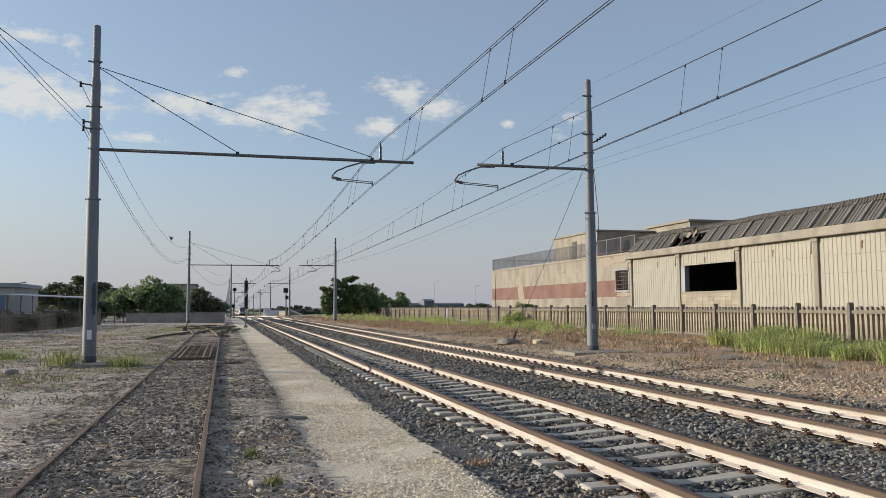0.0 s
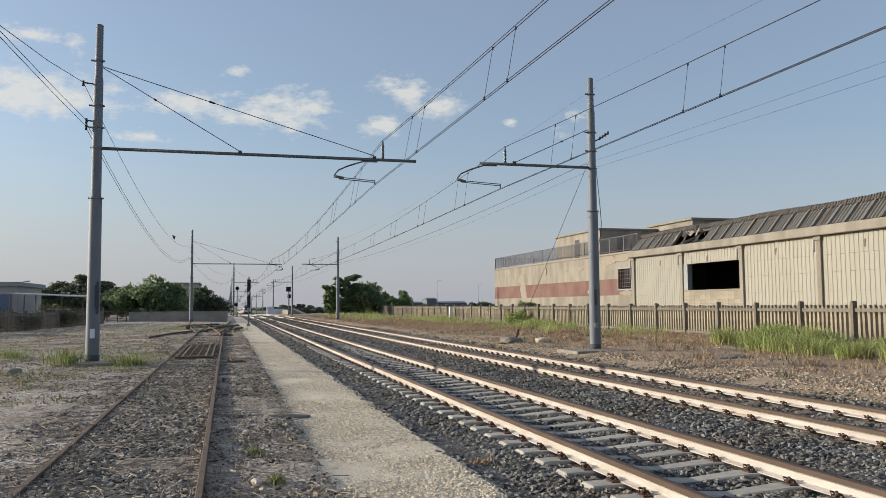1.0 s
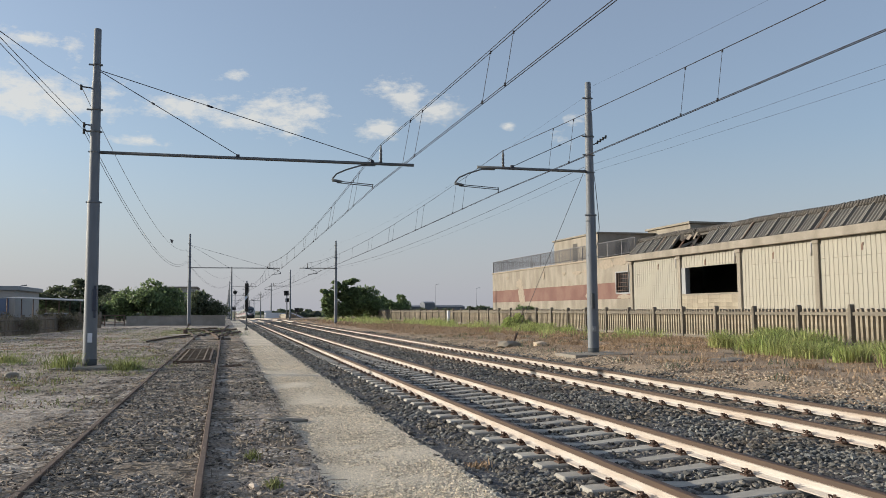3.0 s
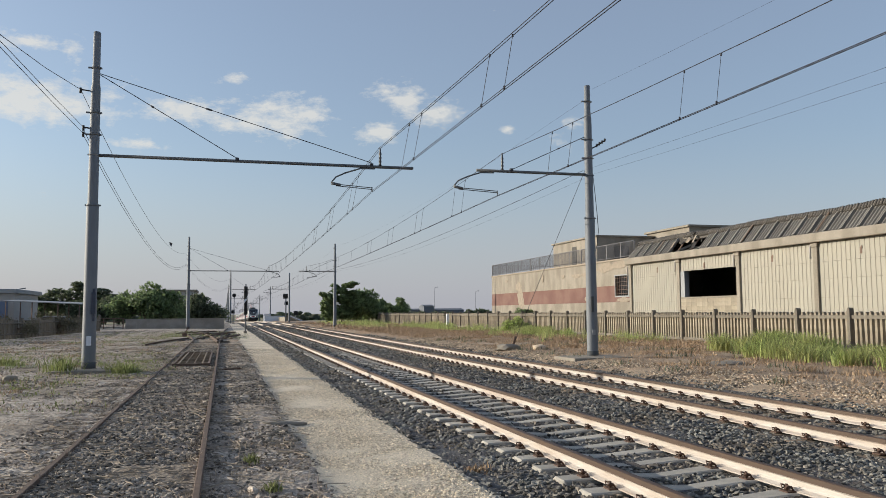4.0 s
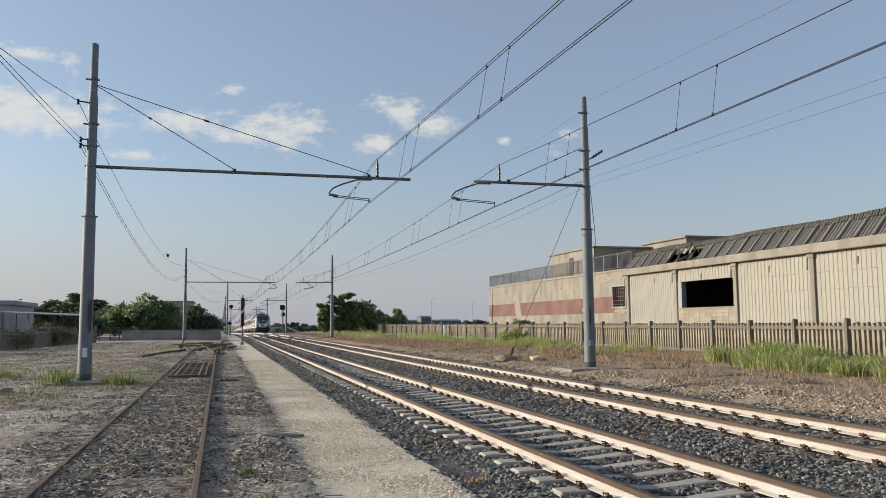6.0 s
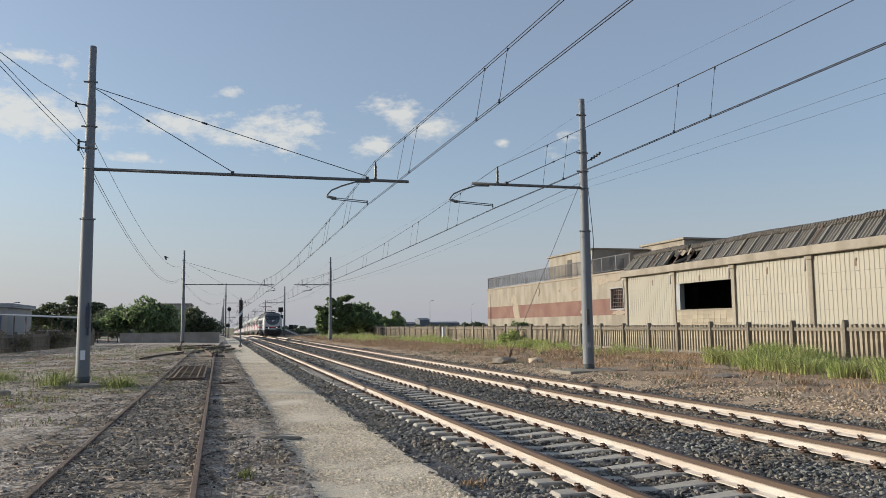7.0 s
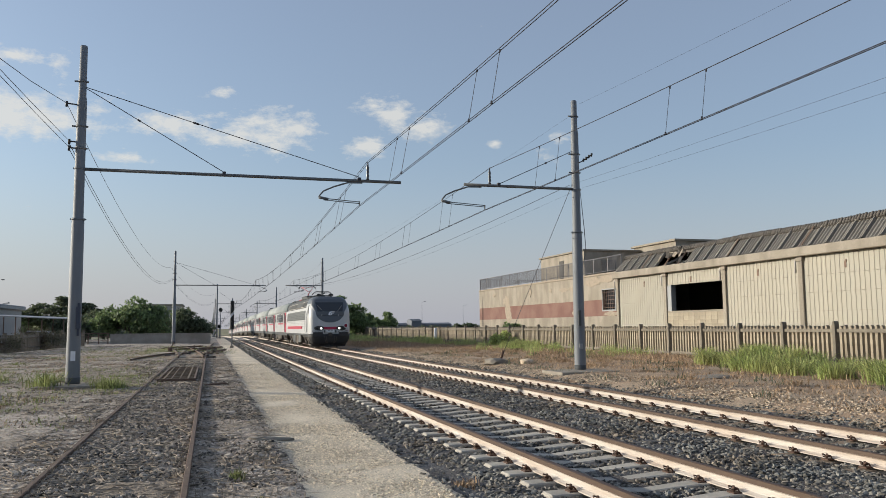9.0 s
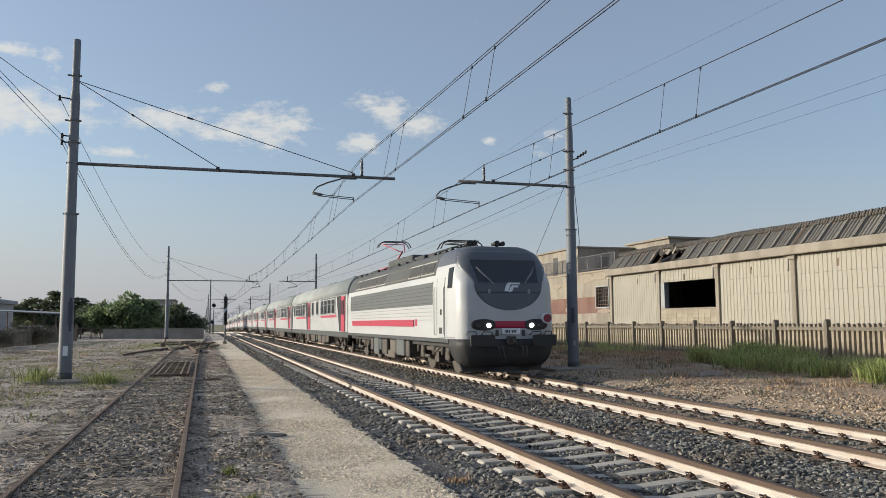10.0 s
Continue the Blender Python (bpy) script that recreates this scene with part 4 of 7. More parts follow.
    # the same painted shade for the window opening
    bm = bmesh.new()
    box(bm, 31.6, 32.9, 60.26, 60.35, 5.9, 7.0)
    part("dark_window", bm, M["dark"], up)
    bm = bmesh.new()
    box(bm, 35.4, 42.0, 55.0, 61.5, 5.3, 8.1)
    part("rear_storey_wall", bm, M["plaster"], up)
    bm = bmesh.new()
    box(bm, 35.2, 42.2, 54.8, 61.7, 8.103, 8.27, bevel=0.02)
    part("rear_flat_roof", bm, M["concrete"], up)
    return hs


make_house()


# ---- concrete fence ----
FX = 22.0


def make_fence():
    fe = empty("concrete_fence", "weathered concrete picket fence with round-topped posts along the line", "fence")
    bm = bmesh.new()
    sec = []
    for x in (-0.065, 0.065):
        sec.append([(FX + x, -0.052, -0.1), (FX + x, 0.052, -0.1), (FX + x, 0.052, 1.33), (FX + x, 0.04, 1.385), (FX + x, 0.0, 1.42), (FX + x, -0.04, 1.385), (FX + x, -0.052, 1.33)])
    loft(bm, [[(p[0] - FX, p[1], p[2]) for p in s] for s in sec])
    bmesh.ops.recalc_face_normals(bm, faces=bm.faces)
    pk = bpy.data.meshes.new("picket")
    bm.to_mesh(pk)
    bm.free()
    pk.materials.append(M["fence"])
    bm = bmesh.new()
    prof = [(-0.065, -0.2), (0.065, -0.2), (0.065, 1.45), (0.056, 1.51), (0.03, 1.545), (0, 1.56), (-0.03, 1.545), (-0.056, 1.51), (-0.065, 1.45)]
    loft(bm, [[(-0.11, y, z) for y, z in prof], [(0.09, y, z) for y, z in prof]])
    bmesh.ops.recalc_face_normals(bm, faces=bm.faces)
    po = bpy.data.meshes.new("post")
    bm.to_mesh(po)
    bm.free()
    po.materials.append(M["fencepost"])
    bay, ys, count = 2.75, 24.0 - 2.75 * 5, 0
    far = []
    for k in range(60):
        y = ys + bay * k
        z = dip(y)
        again("post", po, fe, FX, y, z + random.uniform(-0.03, 0.02), random.uniform(-1.5, 1.5))
        for j in range(1, 12):
            p = (FX + 0.06, y + j * bay / 12, z + random.uniform(-0.015, 0.015))
            if count < 300 and y > 19:
                ob = again("picket", pk, fe, *p)
                ob.rotation_euler = (radians(random.uniform(-0.8, 0.8)), radians(random.uniform(-0.8, 0.8)), 0)
                count += 1
            else:
                far.append(p)
        bm = bmesh.new()
        for z0, z1 in ((1.17, 1.30), (0.08, 0.2)):
            box(bm, FX - 0.055, FX - 0.012, y + 0.1, y + bay - 0.1, z + z0, z + z1)
        part("fence_rail", bm, M["fencepost"], fe)
    joined_copies("picket_row", [(pk, far, False)], M["fence"], "", "", fe)
    return fe


make_fence()

bm = bmesh.new()
box(bm, 21.3, 21.55, 75.9, 76.15, -0.1, 1.35, bevel=0.02)
tagged(part("marker_post", bm, M["sign"]), "short pale marker post before the fence", "post")


# ---- the train: a locomotive and its coaches, nose at y = 0, running towards -y ----
def hw(z):
    return float(np.interp(z, [0.6, 1.0, 2.5, 2.9, 3.12, 3.4, 3.58, 3.68, 3.76], [1.40, 1.46, 1.46, 1.43, 1.39, 1.31, 1.21, 1.11, 0.91]))


def nose_y(x, z):
    return 0.06 + 0.33 * (abs(x) / 1.48) ** 8 + 0.12 * max(0.0, z - 1.85) + 0.52 * max(0.0, z - 2.65) + 1.6 * max(0.0, z - 3.5) ** 1.5 + 0.05 * max(0.0, 1.3 - z)


def nose_sheet(bm, outline, nx, nz, z0, z1, lift, mi=0, thick=0.02):
    """A sheet that lies on the nose between two half-width curves."""
    rows = []
    for j in range(nz + 1):
        z = z0 + (z1 - z0) * j / nz
        l, r = outline(z)
        rows.append([(l + (r - l) * i / nx, z) for i in range(nx + 1)])
    fr = [[bm.verts.new((x, nose_y(x, z) - lift, z)) for x, z in row] for row in rows]
    bk = [[bm.verts.new((x, nose_y(x, z) + thick, z)) for x, z in row] for row in rows]
    for j in range(nz):
        for i in range(nx):
            f_ = bm.faces.new((fr[j][i], fr[j][i + 1], fr[j + 1][i + 1], fr[j + 1][i]))
            f_.smooth, f_.material_index = True, mi
    n, m_ = nz, nx
    for j in range(n):
        bm.faces.new((fr[j][0], fr[j + 1][0], bk[j + 1][0], bk[j][0])).material_index = mi
        bm.faces.new((fr[j + 1][m_], fr[j][m_], bk[j][m_], bk[j + 1][m_])).material_index = mi
    for i in range(m_):
        bm.faces.new((fr[0][i + 1], fr[0][i], bk[0][i], bk[0][i + 1])).material_index = mi
        bm.faces.new((fr[n][i], fr[n][i + 1], bk[n][i + 1], bk[n][i])).material_index = mi


def wheelset(parent, y, r=0.55):
    bm = bmesh.new()
    for s in (-1, 1):
        tube(bm, [(s * 0.70, y, r), (s * 0.72, y, r), (s * 0.83, y, r)], [r + 0.03, r + 0.03, r], 20)
        tube(bm, [(s * 0.83, y, r), (s * 0.93, y, r)], [0.16, 0.13], 10)
    tube(bm, [(-0.7, y, r), (0.7, y, r)], 0.09, 8)
    return part("wheelset", bm, M["bogie"], parent)


def bogie(parent, yc, base, r=0.55):
    bm = bmesh.new()
    for s in (-1, 1):
        x = s * 1.05
        box(bm, x - 0.09, x + 0.09, yc - base / 2 - 0.6, yc + base / 2 + 0.6, 0.62, 0.82, bevel=0.03)
        for d in (-1, 1):
            y = yc + d * base / 2
            box(bm, x - 0.12, x + 0.14, y - 0.2, y + 0.2, 0.38, 0.66, bevel=0.03)
            tube(bm, [(x + s * 0.1, y - 0.35, 0.55), (x + s * 0.1, y - 0.35, 0.95)], 0.1, 8)
            tube(bm, [(x + s * 0.1, y + 0.35, 0.55), (x + s * 0.1, y + 0.35, 0.95)], 0.1, 8)
        tube(bm, [(x, yc, 0.5), (x, yc, 1.0)], 0.17, 8)
        tube(bm, [(x + s * 0.08, yc - base * 0.4, 0.95), (x + s * 0.08, yc - 0.1, 0.6)], 0.05, 6)
        box(bm, x - 0.1, x + 0.12, yc - 0.5, yc - 0.2, 0.3, 0.62)
        tube(bm, [(x + s * 0.12, yc + 0.3, 0.45), (x + s * 0.12, yc + 0.9, 0.45)], 0.06, 6)
    box(bm, -1.0, 1.0, yc - 0.3, yc + 0.3, 0.55, 0.85)
    part("bogie_frame", bm, M["bogie"], parent)
    for d in (-1, 1):
        wheelset(parent, yc + d * base / 2, r)


def pantograph(parent, y, raised):
    bm = bmesh.new()
    for x in (-0.55, 0.55):
        tube(bm, [(x, y - 0.8, 3.96), (x, y + 0.8, 3.96)], 0.03, 6)
        for d in (-0.7, 0.7):
            tube(bm, [(x, y + d, 3.74), (x, y + d, 3.85), (x, y + d, 3.96)], [0.07, 0.1, 0.06], 8)
    for d in (-0.75, 0.75):
        tube(bm, [(-0.55, y + d, 3.96), (0.55, y + d, 3.96)], 0.03, 6)
    top = 5.2 if raised else 4.26
    knee = (y - 1.5, 4.62) if raised else (y - 1.4, 4.12)
    tube(bm, [(0, y + 0.6, 3.99), (0, knee[0], knee[1])], 0.045, 6)
    for x in (-0.5, 0.5):
        tube(bm, [(x * 0.2, knee[0], knee[1]), (x, y + 0.25, top - 0.1)], 0.025, 6)
    tube(bm, [(-0.5, y + 0.25, top - 0.1), (0.5, y + 0.25, top - 0.1)], 0.02, 6)
    part("pantograph_arm", bm, M["pink"] if raised else M["tdark"], parent)
    bm = bmesh.new()
    for d in (-0.1, 0.3):
        tube(bm, [(-0.76, y + d, top - 0.28), (-0.66, y + d, top - 0.1), (-0.5, y + d, top), (0.5, y + d, top), (0.66, y + d, top - 0.1), (0.76, y + d, top - 0.28)], 0.022, 6)
    for x in (-0.5, 0.5):
        tube(bm, [(x, y - 0.1, top - 0.03), (x, y + 0.3, top - 0.03)], 0.02, 5)
    part("collector_bow", bm, M["tblack"], parent)


def make_loco():
    lo = empty("locomotive", "white electric locomotive with dark windscreen mask and red stripe", "locomotive")
    L = 18.0
    # cab shell
    bm = bmesh.new()
    levels = [1.06, 1.12, 1.3, 1.5, 1.7, 1.85, 2.0, 2.2, 2.4, 2.55, 2.65, 2.8, 2.98, 3.12, 3.22, 3.34, 3.46, 3.56, 3.64, 3.70, 3.74, 3.76]
    ts = [-1, -0.985, -0.95, -0.9, -0.82, -0.7, -0.55, -0.38, -0.2, 0, 0.2, 0.38, 0.55, 0.7, 0.82, 0.9, 0.95, 0.985, 1]
    sec = []
    for z in levels:
        w = hw(z)
        sec.append([(-w, 2.65, z)] + [(w * t, nose_y(1.48 * t, z) + 0.25 * max(0.0, abs(t) - 0.93) ** 0.5, z) for t in ts] + [(w, 2.65, z)])
    for f_ in loft(bm, sec, closed=False):
        f_.smooth = True
        if f_.calc_center_median().z > 3.2:
            f_.material_index = 1
    bm.faces.new([v for v in bm.verts][-21:]).material_index = 1
    bmesh.ops.recalc_face_normals(bm, faces=bm.faces)
    part("cab", bm, [M["white"], M["mask"]], lo)
    # main body and rear end
    bm = bmesh.new()
    zs = [1.06, 1.3, 2.5, 2.98]
    side = [(-hw(z), z) for z in zs]
    sec = [[(x, y, z) for x, z in side + [(-x2, z2) for x2, z2 in side[::-1]]] for y in (2.65, L)]
    loft(bm, sec)
    bmesh.ops.recalc_face_normals(bm, faces=bm.faces)
    part("body", bm, M["white"], lo)
    bm = bmesh.new()
    zs = [2.983, 3.05, 3.12, 3.4, 3.58, 3.68, 3.76]
    side = [(-hw(z), z) for z in zs]
    loft(bm, [[(x, y, z) for x, z in side + [(-x2, z2) for x2, z2 in side[::-1]]] for y in (2.65, L)])
    bmesh.ops.recalc_face_normals(bm, faces=bm.faces)
    part("roof", bm, M["tdark"], lo, "dark grey sloped roof shoulder")
    # windscreen mask
    mask_w = lambda z: 1.03 * math.sqrt(max(0.0, 1 - ((2.62 - z) / 0.76) ** 2)) if z < 2.62 else 1.03 + 0.60 * (z - 2.62)
    bm = bmesh.new()
    zz = [1.862 + 0.758 * (1 - math.cos(k * math.pi / 2 / 12)) for k in range(13)] + [2.72, 2.85, 2.98, 3.1, 3.22, 3.34, 3.46, 3.54, 3.6]
    fr = []
    for z in zz:
        w = min(max(mask_w(z), 0.02), hw(z) * 0.975)
        fr.append([bm.verts.new((w * k / 12, nose_y(w * k / 12 * 1.48 / hw(z), z) - 0.012, z)) for k in range(-12, 13)])
    for a_, b_ in zip(fr, fr[1:]):
        for k in range(24):
            bm.faces.new((a_[k], a_[k + 1], b_[k + 1], b_[k])).smooth = True
    geo = bmesh.ops.extrude_face_region(bm, geom=bm.faces[:])["geom"]
    for g_ in geo:
        if isinstance(g_, bmesh.types.BMVert):
            g_.co.y += 0.04
    bmesh.ops.recalc_face_normals(bm, faces=bm.faces)
    mask = part("front_mask", bm, M["mask"], lo, "dark blue-grey rounded front mask")
    bm = bmesh.new()
    rows = []
    for j in range(9):
        z = 2.66 + 0.083 * j
        w = 0.90 + 0.17 * (z - 2.66)
        rows.append([bm.verts.new((w * k / 12, nose_y(w * k / 12 * 1.48 / hw(z), z) - 0.018, z)) for k in range(-12, 13)])
    for a_, b_ in zip(rows, rows[1:]):
        for k in range(24):
            bm.faces.new((a_[k], a_[k + 1], b_[k + 1], b_[k])).smooth = True
    part("windscreen", bm, M["screen"], mask, "dark tinted windscreen")
    for s in (-1, 1):
        bm = bmesh.new()
        p0, p1 = (s * 0.47, 2.6), (s * 0.85, 3.0)
        for d in (0.0, 0.03):
            tube(bm, [(p0[0], nose_y(p0[0], p0[1]) - 0.06, p0[1] + d), (p1[0] - s * d, nose_y(p1[0], p1[1]) - 0.05, p1[1] + d)], 0.009, 5)
        tube(bm, [(p1[0] - s * 0.2, nose_y(p1[0], p1[1] - 0.2) - 0.045, p1[1] - 0.2), (p1[0] + s * 0.03, nose_y(p1[0], p1[1] + 0.1) - 0.045, p1[1] + 0.1)], 0.014, 5)
        part("wiper", bm, M["tgrey"], mask)
        bm = bmesh.new()
        x = s * 0.60
        box(bm, x - 0.035, x + 0.035, nose_y(x, 2.40) - 0.05, nose_y(x, 2.40) + 0.02, 2.33, 2.46, bevel=0.008)
        part("front_step", bm, M["tgrey"], mask)
    bm = bmesh.new()
    tube(bm, [*[(0.97 * k / 6, nose_y(0.97 * k / 6, 2.36) - 0.014, 2.36) for k in range(-6, 7)]], 0.009, 4)
    part("mask_seam", bm, M["tblack"], mask)
    # plain slanted emblem
    bm = bmesh.new()
    for stroke in (((-0.14, 2.40), (-0.02, 2.40), (0.02, 2.52), (0.06, 2.60), (0.33, 2.60), (0.35, 2.65), (0.0, 2.65), (-0.06, 2.60), (-0.10, 2.52)),
                   ((-0.02, 2.37), (0.10, 2.40), (0.15, 2.51), (0.28, 2.51), (0.30, 2.57), (0.10, 2.57), (0.05, 2.51), (0.01, 2.42))):
        loft(bm, [[(x, nose_y(x, z) - d, z) for x, z in stroke] for d in (0.03, 0.0)])
    bmesh.ops.recalc_face_normals(bm, faces=bm.faces)
    part("emblem", bm, M["sign"], mask)
    # lamps, red panel, plate
    bm = bmesh.new()
    nose_sheet(bm, lambda z: (-0.55, 0.55), 10, 3, 1.36, 1.56, 0.012)
    part("front_panel", bm, M["red"], lo, "red panel between the headlights")
    for s in (-1, 1):
        bm = bmesh.new()
        half = lambda z: 0.35 * max(0.02, 1 - abs((z - 1.46) / 0.16) ** 3) ** 0.5
        nose_sheet(bm, lambda z: (s * 0.79 - half(z), s * 0.79 + half(z)), 14, 12, 1.305, 1.615, 0.022)
        hl = part("headlight_housing", bm, M["tblack"], lo)
        bm = bmesh.new()
        x = s * 0.645
        y = nose_y(x, 1.44)
        tube(bm, [(x, y + 0.02, 1.44), (x, y - 0.06, 1.44)], [0.075, 0.065], 16)
        part("headlight", bm, M["lamp"], hl, "lit white headlight")
        bm = bmesh.new()
        x = s * 0.93
        y = nose_y(x, 1.44)
        tube(bm, [(x, y + 0.02, 1.44), (x, y - 0.06, 1.44)], [0.09, 0.08], 14)
        part("marker_lamp", bm, M["glass"], hl)
    bm = bmesh.new()
    tube(bm, [(1.1, nose_y(1.1, 1.64) - 0.14, 1.64), (1.1, nose_y(1.1, 1.64) + 0.12, 1.64)], 0.15, 20)
    rl = part("round_marker", bm, M["sign"], lo)
    bm = bmesh.new()
    tube(bm, [(1.1, nose_y(1.1, 1.64) - 0.155, 1.64), (1.1, nose_y(1.1, 1.64) - 0.14, 1.64)], 0.12, 20)
    part("red_lens", bm, M["redlamp"], rl, "dark red round lens")
    bm = bmesh.new()
    box(bm, -0.27, 0.27, nose_y(0, 1.25) - 0.07, nose_y(0, 1.25) - 0.03, 1.19, 1.36, bevel=0.008)
    pl = part("plate", bm, M["sign"], lo, "pale plate with dark bars")
    bm = bmesh.new()
    for k, x in enumerate((-0.15, -0.10, -0.05, 0.04, 0.09, 0.14)):
        box(bm, x - 0.017, x + 0.017, nose_y(0, 1.25) - 0.078, nose_y(0, 1.25) - 0.07, 1.24, 1.31)
    part("plate_bars", bm, M["tdark"], pl)
    # buffer beam, buffers, plough
    bm = bmesh.new()
    sec = []
    for z, k, back in ((0.30, 0.80, 0.14), (0.46, 0.90, 0.05), (0.62, 0.955, 0.0), (0.86, 1.0, 0.0), (1.055, 1.0, 0.0)):
        sec.append([(-1.46 * k, 1.15, z)] + [(1.46 * k * t, 0.04 + back + 0.40 * abs(t) ** 9, z) for t in (-1, -0.985, -0.95, -0.88, -0.6, -0.3, 0, 0.3, 0.6, 0.88, 0.95, 0.985, 1)] + [(1.46 * k, 1.15, z)])
    for f_ in loft(bm, sec):
        f_.smooth = len(f_.verts) == 4
    bmesh.ops.recalc_face_normals(bm, faces=bm.faces)
    part("buffer_beam", bm, M["tblack"], lo, "black buffer beam and skirt")
    for s in (-1, 1):
        bm = bmesh.new()
        x = s * 0.92
        tube(bm, [(x, 0.35, 1.02), (x, -0.2, 1.02)], 0.12, 12)
        sect = [(x - 0.33, 0.87), (x + 0.33, 0.87), (x + 0.35, 0.9), (x + 0.35, 1.15), (x + 0.33, 1.18), (x - 0.33, 1.18), (x - 0.35, 1.15), (x - 0.35, 0.9)]
        loft(bm, [[(a_, d, c_) for a_, c_ in sect] for d in (-0.2, -0.26)])
        bmesh.ops.recalc_face_normals(bm, faces=bm.faces)
        part("buffer", bm, M["tblack"], lo)
        bm = bmesh.new()
        tube(bm, [(s * 0.58, 0.08, 1.17), (s * 0.58, -0.1, 1.2), (s * 0.60, -0.12, 1.26), (s * 0.86, -0.12, 1.27), (s * 0.88, -0.1, 1.2), (s * 0.88, 0.1, 1.17)], 0.016, 5)
        tube(bm, [(s * 1.02, 0.12, 1.17), (s * 1.02, -0.02, 1.2), (s * 1.04, -0.04, 1.27), (s * 1.26, 0.05, 1.27), (s * 1.28, 0.1, 1.17)], 0.016, 5)
        box(bm, s * 0.4 - 0.04, s * 0.4 + 0.04, 0.0, 0.1, 1.14, 1.32, bevel=0.01)
        part("shunter_handle", bm, M["tdark"], lo)
    bm = bmesh.new()
    loft(bm, [[(-1.2, 0.7, 0.14), (0, 0.15, 0.14), (1.2, 0.7, 0.14), (1.2, 0.8, 0.14), (0, 0.3, 0.14), (-1.2, 0.8, 0.14)], [(-1.3, 0.8, 0.5), (0, 0.25, 0.5), (1.3, 0.8, 0.5), (1.3, 0.95, 0.5), (0, 0.4, 0.5), (-1.3, 0.95, 0.5)]])
    bmesh.ops.recalc_face_normals(bm, faces=bm.faces)
    part("plough", bm, M["tblack"], lo)
    bm = bmesh.new()
    tube(bm, [(0, -0.02, 1.02), (0, -0.28, 1.02), (0, -0.36, 0.96), (0, -0.3, 0.88)], [0.05, 0.045, 0.04, 0.03], 8)
    box(bm, -0.14, 0.14, -0.06, 0.02, 0.9, 1.14, bevel=0.02)
    part("coupling_hook", bm, M["bogie"], lo)
    for x in (-0.42, -0.3, 0.3, 0.42):
        bm = bmesh.new()
        tube(bm, [(x, -0.02, 0.86), (x, -0.16, 0.82), (x * 0.95, -0.2, 0.62), (x * 0.8, -0.14, 0.46), (x * 0.7, -0.08, 0.44)], 0.026, 6)
        part("brake_hose", bm, M["bogie"], lo)
    # the flanks, painted rib lines and stripe on both sides
    for s in (-1, 1):
        def flank(name, y0, y1, z0, z1, m_, proud=0.006, label="", par=lo):
            b2 = bmesh.new()
            lv = [z0] + [q for q in (2.5, 2.983, 3.05) if z0 < q < z1] + [z1]
            loft(b2, [[(s * (hw(q) + proud), y0, q), (s * (hw(q) + proud), y1, q), (s * (hw(q) - 0.02), y1, q), (s * (hw(q) - 0.02), y0, q)] for q in lv])
            bmesh.ops.recalc_face_normals(b2, faces=b2.faces)
            return part(name, b2, m_, par, label)
        flank("grey_panel", 2.85, 17.2, 2.08, 2.78, M["pgrey"], 0.006, "grey ribbed side panel")
        # thin darker strips paint the shade between the ribs, which are not modelled
        for k in range(9):
            z = 1.62 + k * 0.125 + (0.03 if k > 3 else 0)
            flank("rib_shadow_gap", 2.9, 17.1, z - 0.02, z, M["tdark"] if z > 2.05 else M["tgrey"], 0.009)
        flank("red_stripe", 5.1, 16.6, 1.40, 1.63, M["red"], 0.034, "red stripe")
        flank("stripe_gap", 5.1, 16.6, 1.56, 1.57, M["tdark"], 0.037)
        flank("stripe_emblem", 4.75, 4.95, 1.42, 1.64, M["red"], 0.012)
        for y0, y1 in ((2.9, 4.42), (4.56, 6.2), (9.95, 11.4), (11.55, 13.15), (13.3, 14.6), (14.75, 16.2)):
            flank("vent_frame", y0, y1, 3.04, 3.46, M["grille"], 0.008)
            for k in range(7):
                flank("vent_slat", y0 + 0.08, y1 - 0.08, 3.08 + k * 0.052, 3.108 + k * 0.052, M["tblack"], 0.014)
        flank("vent_cover", 6.3, 9.85, 3.04, 3.46, M["boxbrown"], 0.006)
        flank("cab_door", 1.6, 2.35, 1.1, 2.85, M["white"], 0.012)
        flank("door_seam", 1.56, 1.585, 1.1, 2.85, M["tgrey"], 0.014)
        flank("door_seam", 2.365, 2.39, 1.1, 2.85, M["tgrey"], 0.014)
        flank("door_handle", 1.86, 1.98, 1.75, 1.92, M["tblack"], 0.03)
        flank("door_step", 1.82, 2.1, 1.2, 1.38, M["tblack"], 0.02)
        flank("sill_plate", 0.6, 2.3, 1.075, 1.12, M["tgrey"], 0.004)
        flank("side_window", 0.83, 1.28, 2.52, 3.12, M["cglass"], 0.012, "dark cab side window")
        for y in (1.46, 2.47):
            b2 = bmesh.new()
            tube(b2, [(s * 1.49, y, 1.15), (s * 1.53, y, 1.2), (s * 1.53, y, 2.55), (s * 1.49, y, 2.6)], 0.016, 5)
            part("grab_rail", b2, M["tgrey"], lo)
        b2 = bmesh.new()
        box(b2, s * 1.42 - 0.05, s * 1.42 + 0.05, 1.2, L - 0.1, 0.94, 1.055)
        part("sole_bar", b2, M["tdark"], lo)
        for y0, y1, z0, z1, m_ in ((6.0, 6.5, 0.35, 0.9, "bogie"), (6.75, 7.9, 0.35, 0.95, "pgrey"), (8.0, 8.9, 0.42, 0.9, "boxbrown"), (8.15, 9.3, 0.22, 0.5, "boxbrown"), (9.5, 10.3, 0.3, 0.9, "bogie"),
                                   (10.45, 10.9, 0.45, 0.9, "tdark"), (11.0, 11.9, 0.25, 0.95, "pgrey"), (12.1, 12.6, 0.4, 0.9, "bogie")):
            b2 = bmesh.new()
